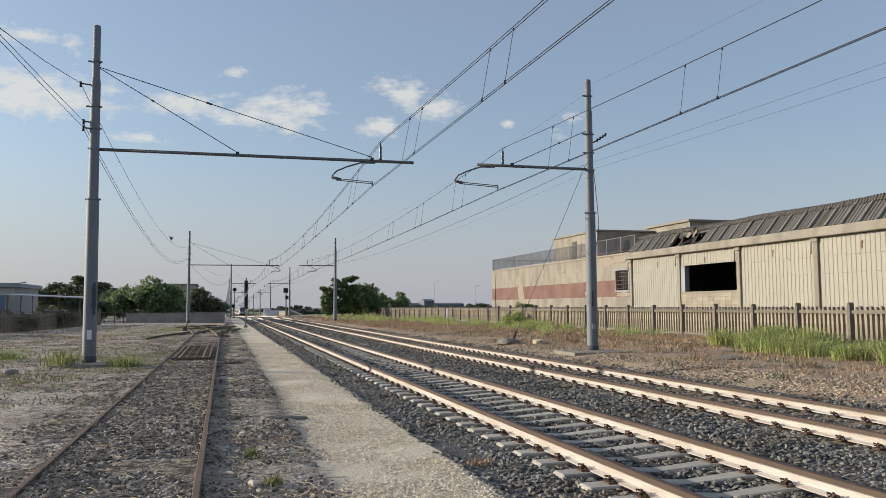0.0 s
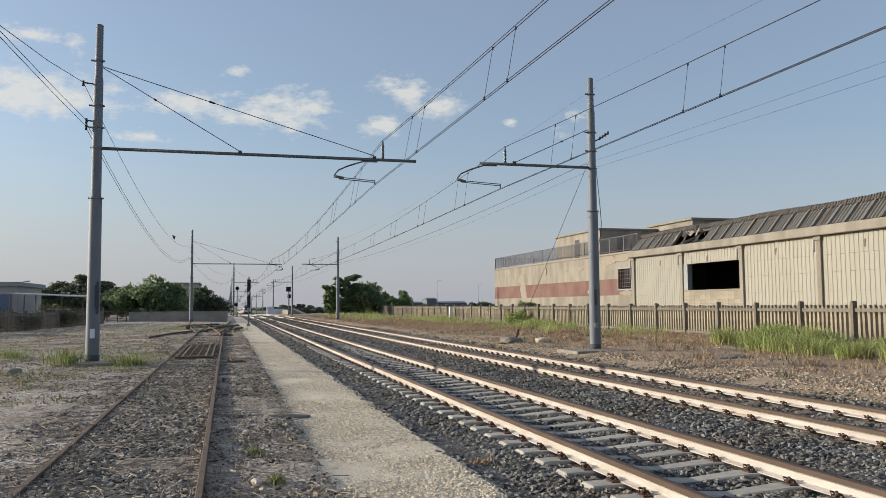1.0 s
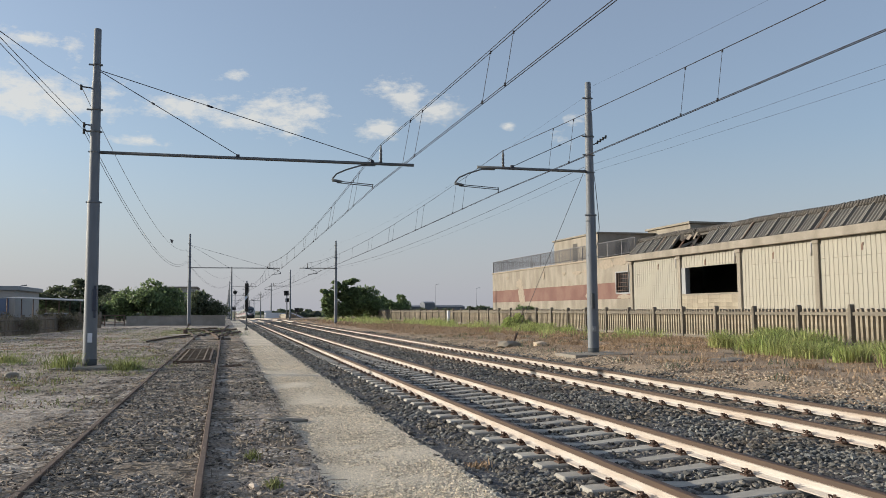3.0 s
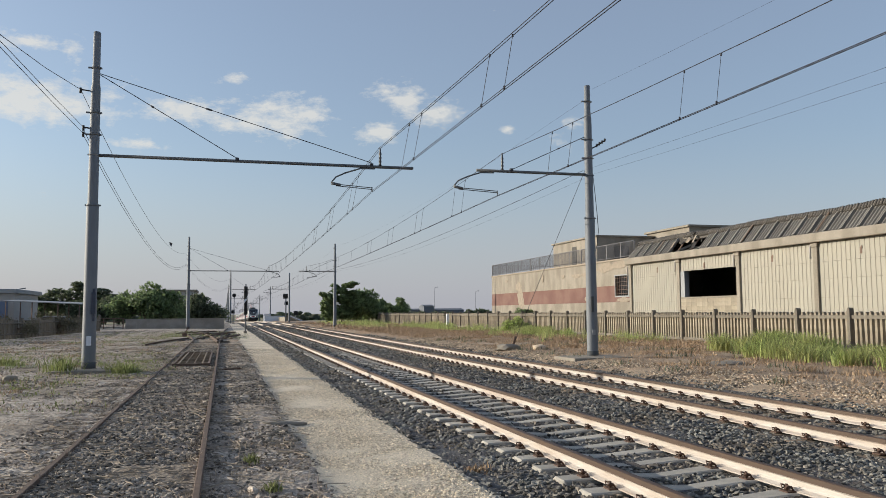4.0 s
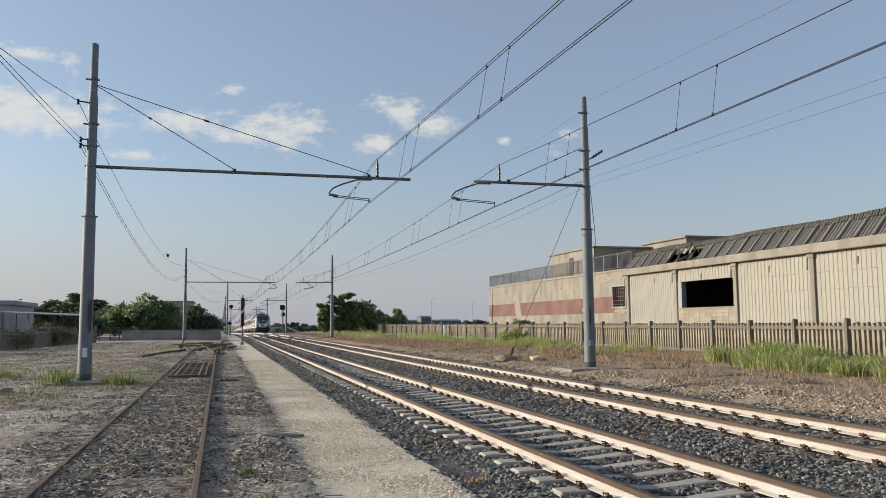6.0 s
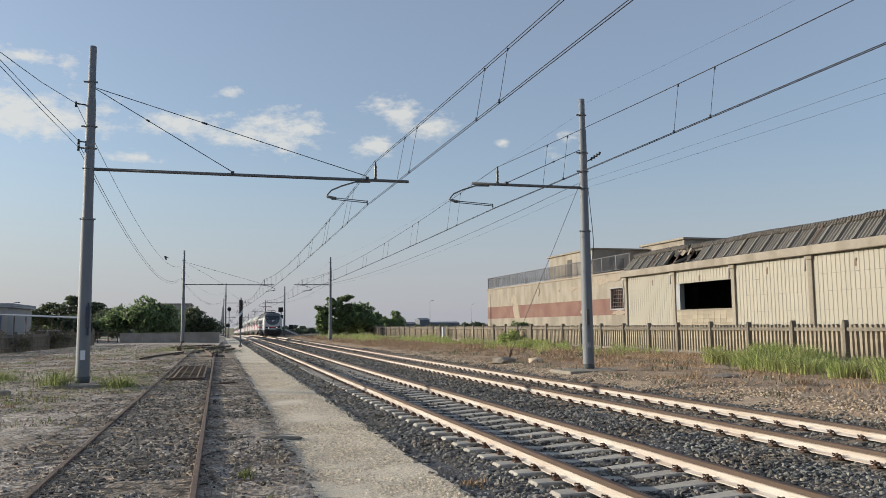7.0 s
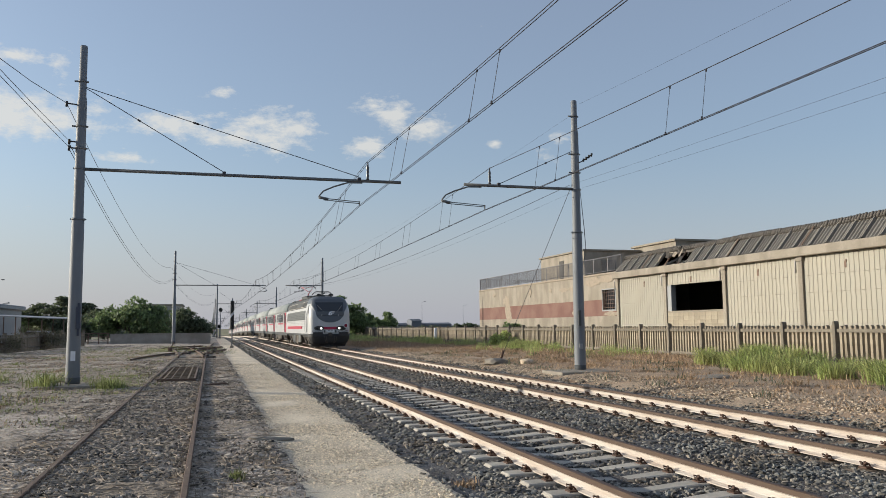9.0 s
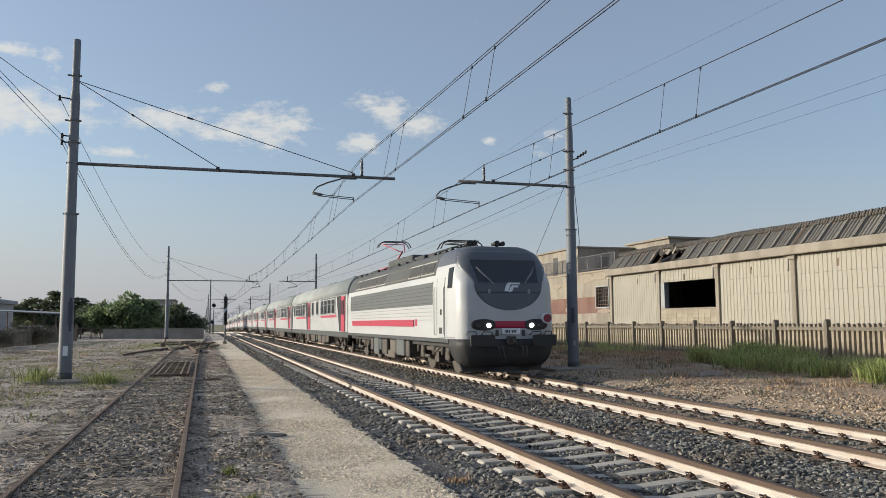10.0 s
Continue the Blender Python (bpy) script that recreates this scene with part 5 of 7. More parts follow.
            box(b2, s * 1.2 - 0.22, s * 1.2 + 0.22, y0, y1, z0, z1, bevel=0.03)
            part("underframe_case", b2, M[m_], lo)
    bm = bmesh.new()
    box(bm, -1.3, 1.3, 1.2, L - 0.3, 0.8, 1.056)
    part("underframe", bm, M["tblack"], lo)
    bogie(lo, 3.75, 2.85)
    bogie(lo, 15.0, 2.85)
    # roof gear
    for y0, y1, w, h in ((6.6, 8.0, 0.7, 0.22), (8.1, 9.6, 0.75, 0.34), (9.75, 12.4, 0.7, 0.38), (15.9, 17.4, 0.6, 0.2)):
        bm = bmesh.new()
        box(bm, -w, w, y0, y1, 3.763, 3.76 + h, bevel=0.04)
        part("roof_case", bm, M["tdark"], lo)
    for s in (-1, 1):
        for k in range(12):
            y = 3.3 + k * 1.3
            bm = bmesh.new()
            box(bm, s * 0.84 - 0.05, s * 0.84 + 0.05, y, y + 0.5 + 0.3 * (k % 3), 3.74, 3.82 + 0.03 * (k % 3), bevel=0.015)
            part("cable_duct", bm, M["tblack"], lo)
    bm = bmesh.new()
    tube(bm, [(-0.35, 3.0, 4.02), (-0.35, 16.4, 4.02)], 0.022, 6)
    for k in range(9):
        tube(bm, [(-0.35, 3.4 + k * 1.6, 3.75), (-0.35, 3.4 + k * 1.6, 4.02)], 0.045, 6)
    part("roof_conductor", bm, M["tblack"], lo)
    for x, y in ((-0.55, 1.7), (0.3, 1.6)):
        bm = bmesh.new()
        tube(bm, [(x - 0.1, y, 3.74), (x - 0.1, y, 3.88)], 0.06, 8)
        tube(bm, [(x - 0.14, y - 0.18, 3.9), (x - 0.14, y + 0.25, 3.9)], [0.085, 0.05], 10)
        tube(bm, [(x + 0.05, y - 0.15, 3.89), (x + 0.05, y + 0.2, 3.89)], [0.075, 0.045], 10)
        part("horn", bm, M["tblack"], lo)
    pantograph(lo, 4.4, False)
    pantograph(lo, 14.2, True)
    return lo


def make_coach():
    co = empty("passenger_coach", "white passenger coach with dark slanted fields and red doors", "coach", "coaches of the train")
    L = 26.1
    arc = [(-1.42, 2.95), (-1.39, 3.25), (-1.29, 3.52), (-1.08, 3.76), (-0.7, 3.94), (-0.3, 4.03), (0, 4.05)]
    roof = arc + [(-x, z) for x, z in arc[-2::-1]]
    bm = bmesh.new()
    ring = [(-1.42, 1.08), (-1.42, 2.946), (1.42, 2.946), (1.42, 1.08)]
    loft(bm, [[(x, y, z) for x, z in ring] for y in (0.2, L)])
    bmesh.ops.recalc_face_normals(bm, faces=bm.faces)
    part("body", bm, M["coachwhite"], co)
    bm = bmesh.new()
    for f_ in loft(bm, [[(x, y, z) for x, z in roof] for y in (0.2, L)]):
        f_.smooth = len(f_.verts) == 4
    bmesh.ops.recalc_face_normals(bm, faces=bm.faces)
    part("roof", bm, M["troof"], co, "pale grey-green curved roof")
    for y, w in ((4.4, 0.35), (11.2, 0.2), (13.0, 0.5), (21.6, 0.35)):
        bm = bmesh.new()
        box(bm, -0.3, 0.3, y, y + w, 4.0, 4.12, bevel=0.03)
        part("roof_vent", bm, M["tdark"], co)
    bm = bmesh.new()
    box(bm, -1.38, 1.38, 0.2, L, 0.8, 1.076)
    part("skirt", bm, M["tdark"], co)
    for y in (0.0, L + 0.03):
        bm = bmesh.new()
        box(bm, -1.0, 1.0, y - 0.02, y + 0.19, 0.9, 3.6, bevel=0.05)
        part("gangway", bm, M["tblack"], co)
    for s in (-1, 1):
        def panel(name, y0, y1, z0, z1, m_, proud, label="", b0=None, b1=None, par=co):
            """A panel on the flank from y0 to y1 at its top and b0 to b1 at its foot."""
            b2 = bmesh.new()
            b0, b1 = y0 if b0 is None else b0, y1 if b1 is None else b1
            loft(b2, [[(x, b0, z0), (x, b1, z0), (x, y1, z1), (x, y0, z1)] for x in (s * (1.42 + proud), s * 1.40)])
            bmesh.ops.recalc_face_normals(b2, faces=b2.faces)
            return part(name, b2, m_, par, label)
        for y0 in (1.0, 14.65):
            panel("grey_field", y0 + 1.1, y0 + 2.55, 1.1, 2.93, M["cdark"], 0.006, "dark grey slanted field beside the door", y0 + 1.1, y0 + 1.65)
            panel("grey_strip", y0 - 0.22, y0 - 0.02, 1.1, 2.93, M["cdark"], 0.006)
            door = panel("door", y0, y0 + 1.08, 1.1, 2.9, M["red"], 0.016, "red entrance door")
            for q in (0.14, 0.6):
                panel("door_pane", y0 + q, y0 + q + 0.34, 1.95, 2.72, M["cglass"], 0.021, par=door)
        panel("grey_field", 24.9, 25.9, 1.1, 2.93, M["cdark"], 0.006, "dark grey slanted field at the coach end", 25.4, 25.9)
        for y0 in (3.95, 17.3):
            panel("window_band", y0, y0 + 5.75, 2.0, 2.93, M["cdark"], 0.004, "dark grey window band")
            panel("red_line", y0 - 0.35, y0 + 5.6, 1.84, 1.97, M["red"], 0.012)
            for k in range(4):
                w = y0 + 0.12 + 1.42 * k
                frame_ = panel("window_frame", w, w + 1.26, 2.0, 2.9, M["frame"], 0.014)
                panel("pane", w + 0.12, w + 1.14, 2.08, 2.83, M["cglass"], 0.018, par=frame_)
                panel("window_bar", w + 0.12, w + 1.14, 2.55, 2.585, M["frame"], 0.022, par=frame_)
        for y0 in (10.5, 12.7, 23.3):
            frame_ = panel("window_frame", y0, y0 + 1.15, 2.0, 2.9, M["frame"], 0.012)
            panel("pane", y0 + 0.1, y0 + 1.05, 2.07, 2.84, M["cglass"], 0.016, par=frame_)
        panel("lettering_bar", 11.2, 12.3, 1.62, 1.68, M["tgrey"], 0.005)
        panel("lettering_bar", 11.4, 12.1, 1.52, 1.57, M["tgrey"], 0.005)
        b2 = bmesh.new()
        tube(b2, [(s * 1.43, 0.25, 2.96), (s * 1.43, L - 0.05, 2.96)], 0.025, 5)
        part("rain_gutter", b2, M["tgrey"], co)
        for y0, y1, z0 in ((7.2, 8.4, 0.4), (8.6, 9.9, 0.3), (10.2, 11.6, 0.35), (12.0, 12.5, 0.45), (13.0, 15.2, 0.35), (16.0, 17.2, 0.3), (17.5, 18.2, 0.45)):
            b2 = bmesh.new()
            box(b2, s * 1.1 - 0.2, s * 1.1 + 0.2, y0, y1, z0, 0.797, bevel=0.03)
            part("underframe_case", b2, M["bogie"], co)
        for y in (1.5, 15.1):
            b2 = bmesh.new()
            box(b2, s * 1.3 - 0.1, s * 1.3 + 0.1, y - 0.45, y + 0.45, 0.5, 0.54)
            for q in (-0.42, 0.42):
                box(b2, s * 1.3 - 0.09, s * 1.3 - 0.06, y + q - 0.02, y + q + 0.02, 0.54, 0.8)
            part("footboard", b2, M["bogie"], co)
    bogie(co, 3.6, 2.5, 0.46)
    bogie(co, 22.4, 2.5, 0.46)
    return co


loco = make_loco()
coaches = [make_coach()]
for i in range(8):
    coaches.append(copy_thing(coaches[0], pose(0, 0, 0)))


# ---- loose stones ----
def make_stones():
    n = 36000
    y = far_first(n, 6.0, 60.0, 1.15)
    x = rng.uniform(2.5, 10.5, n) + rng.normal(0, 0.05, n)
    # keep the sleepers' tops mostly free of stones
    keep = np.ones(n, bool)
    for xl, ph, low in ((XA, 8.237, 0.0), (XC, 10.141, 0.55)):
        on = (np.abs((y - ph + 0.3) % 0.6 - 0.3) < 0.135) & (x > xl - 0.42 * (1 - low)) & (x < xl + GAUGE + 0.42 * (1 - low)) & (rng.random(n) > low * 0.5)
        rails = (np.abs(x - xl) < 0.1) | (np.abs(x - xl - GAUGE) < 0.1)
        keep &= ~(on | rails)
    x, y = x[keep], y[keep]
    stones("ballast_stones", x, y, rng.uniform(0.016, 0.034, len(x)) * (1 + 0.012 * y), M["stone"], "loose dark grey crushed ballast stones", "ballast")
    n = 13000
    y = far_first(n, 34.0, 115.0, 1.0)
    x = rng.uniform(2.5, 10.1, n)
    keep = (np.abs(x - XA) > 0.12) & (np.abs(x - XA - GAUGE) > 0.12) & (np.abs(x - XC) > 0.12) & (np.abs(x - XC - GAUGE) > 0.12)
    x, y = x[keep], y[keep]
    stones("far_ballast", x, y, rng.uniform(0.045, 0.085, len(x)), M["stone"], "dark grey crushed ballast along the distant tracks", "ballast", 0.15, 0.5)
    n = 30000
    y = far_first(n, 5.5, 45.0, 1.1)
    x = np.where(rng.random(n) < 0.6, rng.uniform(-2.6, 1.05, n), rng.uniform(-10, -2.2, n))
    r = rng.uniform(0.007, 0.021, n) * np.where(rng.random(n) < 0.05, 1.8, 1.0) * (1 + 0.01 * y)
    stones("yard_stones", x, y, r, M["pebble"], "scattered grey and brown stones in the yard soil", "stones", 0.25, 0.6)
    n = 12000
    y = far_first(n, 16.0, 80.0, 1.0)
    x = rng.uniform(-14, -1.9, n)
    stones("yard_rubble", x, y, rng.uniform(0.012, 0.034, n) * (1 + 0.008 * y), M["pebble"], "scattered rubble over the yard", "stones", 0.1, 0.45)
    n = 24000
    y = far_first(n, 5.5, 42.0, 1.1)
    x = np.where(rng.random(n) < 0.66, rng.uniform(-1.66, -0.26, n), rng.uniform(-0.15, 1.0, n))
    clump = np.array([noise.noise(Vector((a_ * 0.8, b_ * 0.4, 3.0))) + 0.5 * noise.noise(Vector((a_ * 2.4, b_ * 1.3, 9.0))) for a_, b_ in zip(x, y)]) > np.where(x < -0.2, -0.28, 0.12)
    x, y = x[clump], y[clump]
    stones("spilled_ballast", x, y, rng.uniform(0.013, 0.033, len(x)) * (1 + 0.008 * y), M["oldstone"], "dark ballast spilled between the siding rails", "ballast", 0.3, 0.65)
    n = 38000
    y = far_first(n, 5.5, 40.0, 1.15)
    x = rng.uniform(1.0, 2.6, n)
    stones("path_gravel", x, y, rng.uniform(0.005, 0.013, n) * (1 + 0.02 * y), M["pale"], "fine pale limestone gravel of the path", "gravel", 0.15, 0.6)
    n = 10000
    y = far_first(n, 8.0, 48.0, 1.0)
    x = 10.35 + np.abs(rng.normal(0, 0.55, n)) * (0.5 + 22 / y)
    stones("verge_stones", x, y, rng.uniform(0.009, 0.036, n) * (1 + 0.006 * y), M["rubble"], "pale rubble stones along the verge", "stones", 0.2, 0.6)


make_stones()


def blades(name, xs, ys, hs, w, lean, material, label, category, kind="stuff", z=None):
    """Bent grass blades: two faces each."""
    n = len(xs)
    a = rng.uniform(0, math.tau, n)
    l = rng.uniform(0.2, 1.0, n) * lean * hs
    dx, dy = np.cos(a), np.sin(a)
    px, py = -dy * w / 2, dx * w / 2
    base = np.interp(xs, [p[0] for p in PROFILE], [p[1] for p in PROFILE]) - 0.02 if z is None else np.full(n, z)
    P = np.zeros((n, 5, 3))
    P[:, 0] = np.stack([xs - px, ys - py, base], -1)
    P[:, 1] = np.stack([xs + px, ys + py, base], -1)
    P[:, 2] = np.stack([xs + px * 0.8 + dx * l * 0.35, ys + py * 0.8 + dy * l * 0.35, base + hs * 0.6], -1)
    P[:, 3] = np.stack([xs - px * 0.8 + dx * l * 0.35, ys - py * 0.8 + dy * l * 0.35, base + hs * 0.6], -1)
    P[:, 4] = np.stack([xs + dx * l, ys + dy * l, base + hs * (1 - 0.25 * lean * rng.random(n))], -1)
    o = (np.arange(n) * 5)[:, None]
    q = (o + np.array([[0, 1, 2, 3]])).tolist()
    t = (o + np.array([[3, 2, 4]])).tolist()
    return soup(name, P.reshape(-1, 3).tolist(), q + t, material, label, category, kind)


def clumps(n_clumps, per, x0, x1, y0, y1, spread):
    cx, cy = rng.uniform(x0, x1, n_clumps), rng.uniform(y0, y1, n_clumps)
    xs = (cx[:, None] + rng.normal(0, spread, (n_clumps, per))).ravel()
    ys = (cy[:, None] + rng.normal(0, spread, (n_clumps, per))).ravel()
    return xs, ys


def tussocks(name, spots, w, material, label):
    """Grass in tussocks, each blade arching outwards; a spot is x, y, height, half width, blades."""
    P, F = [], []
    t = np.array([0.0, 0.35, 0.7, 1.0])
    o = 0
    for x, y, h, r, n in spots:
        dx, dy = rng.normal(0, r * 0.5, n), rng.normal(0, r * 0.5, n)
        a_ = np.arctan2(dy, dx) + rng.normal(0, 0.7, n)
        reach = h * rng.uniform(0.12, 0.85, n)
        tall = h * rng.uniform(0.45, 1.1, n)
        along = reach[:, None] * t ** 2
        cx, cy = x + dx[:, None] + np.cos(a_)[:, None] * along, y + dy[:, None] + np.sin(a_)[:, None] * along
        cz = gz(x, y) - 0.03 + tall[:, None] * (1.8 * t - 0.92 * t * t)
        half = rng.uniform(0.5, 1.0, n)[:, None] * w * (1 + 0.012 * y) * np.array([0.8, 1.0, 0.7, 0.06])
        b_ = a_ + math.pi / 2 + rng.normal(0, 0.5, n)
        ox, oy = np.cos(b_)[:, None] * half, np.sin(b_)[:, None] * half
        P.append(np.stack([np.stack([cx - ox, cy - oy, cz], -1), np.stack([cx + ox, cy + oy, cz], -1)], 2).reshape(-1, 3))
        base = (o + np.arange(n) * 8)[:, None, None]
        F.append((base + np.array([[0, 1, 3, 2], [2, 3, 5, 4], [4, 5, 7, 6]])).reshape(-1, 4))
        o += n * 8
    return soup(name, np.concatenate(P).tolist(), np.concatenate(F).tolist(), material, label, "grass")


def make_vegetation():
    rr = random.Random(12)
    spots = []
    for n, x0, x1, y0, y1, h0, h1 in ((15, 17.4, 20.6, 22.3, 26.0, 0.6, 1.0), (13, 16.0, 20.4, 18.2, 22.4, 0.4, 0.8), (26, 14.7, 20.5, 13.0, 18.0, 0.35, 0.75), (5, 20.5, 21.4, 27, 30, 0.2, 0.4), (16, 18.5, 21.4, 46, 56, 0.3, 0.7)):
        for k in range(n):
            spots.append((rr.uniform(x0, x1), rr.uniform(y0, y1), rr.uniform(h0, h1), rr.uniform(0.25, 0.5), 230))
    tussocks("green_tussocks", spots, 0.012, M["grass"], "arching fresh green grass tussocks before the fence")
    spots = [(rr.uniform(11.8, 20.5), rr.uniform(12, 46), rr.uniform(0.07, 0.24), rr.uniform(0.2, 0.5), 80) for k in range(80)]
    tussocks("dry_tussocks", spots, 0.007, M["straw"], "dry reddish brown grass tussocks on the verge")
    spots = [(-4.15, 23.5, 0.55, 0.35, 120), (-4.45, 23.9, 0.45, 0.3, 80), (-3.05, 23.9, 0.2, 0.4, 90), (-2.5, 23.0, 0.36, 0.4, 260), (-2.85, 23.5, 0.24, 0.3, 120), (-6.4, 27.2, 0.35, 0.3, 70), (-6.0, 26.5, 0.25, 0.3, 60)]
    spots += [(rr.uniform(-9, -2.3), rr.uniform(24.5, 48), rr.uniform(0.05, 0.15), rr.uniform(0.3, 0.8), 50) for k in range(34)]
    spots += [(rr.uniform(-5.6, -2.2), rr.uniform(18.5, 22.5), rr.uniform(0.04, 0.1), rr.uniform(0.25, 0.5), 40) for k in range(10)]
    tussocks("yard_tussocks", spots, 0.010, M["weed"], "yellow-green weed tussocks in the yard")
    spots = [(rr.uniform(-10, -2.2), rr.uniform(17, 50), rr.uniform(0.05, 0.15), rr.uniform(0.3, 0.8), 50) for k in range(80)]
    tussocks("yard_straw_tufts", spots, 0.008, M["straw"], "low ochre tufts of dry grass in the yard")
    spots = [(rr.choice((-1.78, -1.62, -0.30, -0.12, 0.3, 0.7)) + rr.uniform(-0.12, 0.12), 5.6 * 6 ** rr.random(), rr.uniform(0.05, 0.16), rr.uniform(0.08, 0.25), 26) for k in range(150)]
    tussocks("siding_straw", spots, 0.0035, M["twig"], "thin dry stalks along the siding rails")
    # tall green grass before the fence
    xs, ys = [], []
    for n, per, x0, x1, y0, y1, s in ((14, 60, 19.0, 21.5, 14, 23, 0.4), (34, 70, 19.6, 21.5, 36, 52, 0.35),
                                     (70, 90, 18.0, 21.5, 50, 80, 0.5), (130, 60, 14.5, 21.5, 74, 125, 0.9), (30, 50, 15, 21.5, 31, 50, 0.3)):
        a_, b_ = clumps(n, per, x0, x1, y0, y1, s)
        xs.append(a_), ys.append(b_)
    xs, ys = np.concatenate(xs), np.concatenate(ys)
    # beyond the mast the grass stands in patches
    patch = np.array([noise.noise(Vector((a_ * 0.35, b_ * 0.16, 4.0))) for a_, b_ in zip(xs, ys)])
    ok = (xs < 21.75) & ((ys < 28) | (patch > -0.02))
    xs, ys = xs[ok], ys[ok]
    blades("tall_grass", xs, ys, rng.uniform(0.25, 0.9, len(xs)) * (0.75 + 0.8 * np.array([noise.noise(Vector((a_ * 0.8, b_ * 0.5, 0))) for a_, b_ in zip(xs, ys)])), rng.uniform(0.006, 0.015, len(xs)) * (1 + 0.02 * ys), 1.2, M["grass"], "tall fresh green grass clumps before the fence", "grass")
    xs, ys = clumps(800, 44, 10.7, 21.5, 10, 80, 0.45)
    ok = (xs > 10.9) & (xs < 21.7)
    xs, ys = xs[ok], ys[ok]
    blades("dry_grass", xs, ys, rng.uniform(0.03, 0.17, len(xs)), rng.uniform(0.008, 0.02, len(xs)) * (1 + 0.015 * ys), 2.6, M["straw"], "dry brown grass and straw on the verge", "grass")
    xs, ys = clumps(170, 40, 10.6, 21.4, 72, 130, 0.9)
    blades("far_dry_grass", xs, ys, rng.uniform(0.06, 0.3, len(xs)), rng.uniform(0.03, 0.06, len(xs)), 2.0, M["straw"], "dry brown grass along the distant verge", "grass")
    xs, ys = clumps(60, 60, 13.5, 21.4, 13, 40, 0.25)
    blades("straw_clumps", xs, ys, rng.uniform(0.06, 0.26, len(xs)), rng.uniform(0.006, 0.014, len(xs)) * (1 + 0.015 * ys), 1.3, M["straw"], "dry reddish brown grass clumps on the verge", "grass")
    xs, ys = clumps(110, 110, 16.2, 21.5, 30, 56, 0.4)
    ok = xs < 21.7
    xs, ys = xs[ok], ys[ok]
    a_, b_ = clumps(190, 60, 11.5, 21.0, 46, 96, 0.7)
    xs, ys = np.concatenate([xs, a_]), np.concatenate([ys, b_])
    blades("dead_scrub", xs, ys, rng.uniform(0.05, 0.26, len(xs)), rng.uniform(0.008, 0.018, len(xs)) * (1 + 0.015 * ys), 1.6, M["straw"], "brown dead scrub along the fence", "grass")
    xs, ys = clumps(60, 26, 11.0, 20, 11, 45, 0.18)
    blades("low_weeds", xs, ys, rng.uniform(0.08, 0.25, len(xs)), rng.uniform(0.01, 0.022, len(xs)) * (1 + 0.01 * ys), 1.0, M["leafdark"], "low dull green weeds among stones", "weeds")
    # yard: thin green patches and straw
    xs, ys = [], []
    for n, per, x0, x1, y0, y1, s in ((40, 40, -8.5, -2.0, 22, 34, 0.5), (70, 40, -13, -2.4, 30, 70, 0.8), (40, 60, -4, 1, 55, 75, 0.6), (40, 30, -7, -2.4, 14, 22, 0.3), (30, 30, -3.2, -2.0, 22, 30, 0.4)):
        a_, b_ = clumps(n, per, x0, x1, y0, y1, s)
        xs.append(a_), ys.append(b_)
    xs, ys = np.concatenate(xs), np.concatenate(ys)
    blades("yard_weeds", xs, ys, rng.uniform(0.04, 0.15, len(xs)), rng.uniform(0.008, 0.018, len(xs)) * (1 + 0.02 * ys), 1.8, M["weed"], "thin yellow-green weeds in the yard", "weeds")
    xs, ys = clumps(900, 18, -11, 0.95, 5.5, 60, 0.25)
    blades("yard_straw", xs, ys, rng.uniform(0.02, 0.10, len(xs)), rng.uniform(0.004, 0.009, len(xs)) * (1 + 0.03 * ys), 2.2, M["straw"], "flattened dry straw in the yard", "grass")
    # single clumps
    for x, y, r, h, n, m_, label in ((0.32, 9.25, 0.07, 0.16, 90, "weed", "small green weed among stones"), (0.47, 7.75, 0.07, 0.14, 90, "weed", "small green weed among stones"),
                                     (2.75, 8.6, 0.12, 0.14, 120, "straw", "dry brown weed at the path edge"), (-6.3, 27.0, 0.3, 0.3, 120, "weed", "yellow-green weed in the yard"), (-0.55, 7.0, 0.1, 0.1, 60, "straw", "dry weed by the siding rail")):
        a_ = rng.normal(0, r * 0.6, n) + x
        b_ = rng.normal(0, r * 0.6, n) + y
        blades("weed", a_, b_, rng.uniform(0.35, 1.0, n) * h, rng.uniform(0.008, 0.02, n) * (1 + 0.02 * y), 0.9, M[m_], label, "weed", "stuff")
    # twigs
    verts, faces = [], []
    for k in range(2600):
        y = 5.5 * (45 / 5.5) ** random.random()
        x = random.uniform(-2.4, 0.95) if random.random() < 0.75 else random.uniform(-8, -2)
        L, a_ = random.uniform(0.08, 0.5), random.uniform(0, math.tau)
        r = random.uniform(0.002, 0.005) * (1 + 0.02 * y)
        z = gz(x, y) + 0.012
        o = len(verts)
        bend_ = random.uniform(-0.3, 0.3) * L
        for t in (0, 0.5, 1):
            cx = x + math.cos(a_) * L * t - math.sin(a_) * bend_ * math.sin(math.pi * t)
            cy = y + math.sin(a_) * L * t + math.cos(a_) * bend_ * math.sin(math.pi * t)
            cz = z + random.uniform(0, 0.035)
            for q in range(3):
                w = q * math.tau / 3
                verts.append((cx - math.sin(a_) * r * math.cos(w), cy + math.cos(a_) * r * math.cos(w), cz + r * math.sin(w)))
        for s in (0, 3):
            for q in range(3):
                faces.append((o + s + q, o + s + (q + 1) % 3, o + s + 3 + (q + 1) % 3, o + s + 3 + q))
    soup("twigs", verts, faces, M["twig"], "dry twigs and stalks strewn in the yard", "twigs")


make_vegetation()


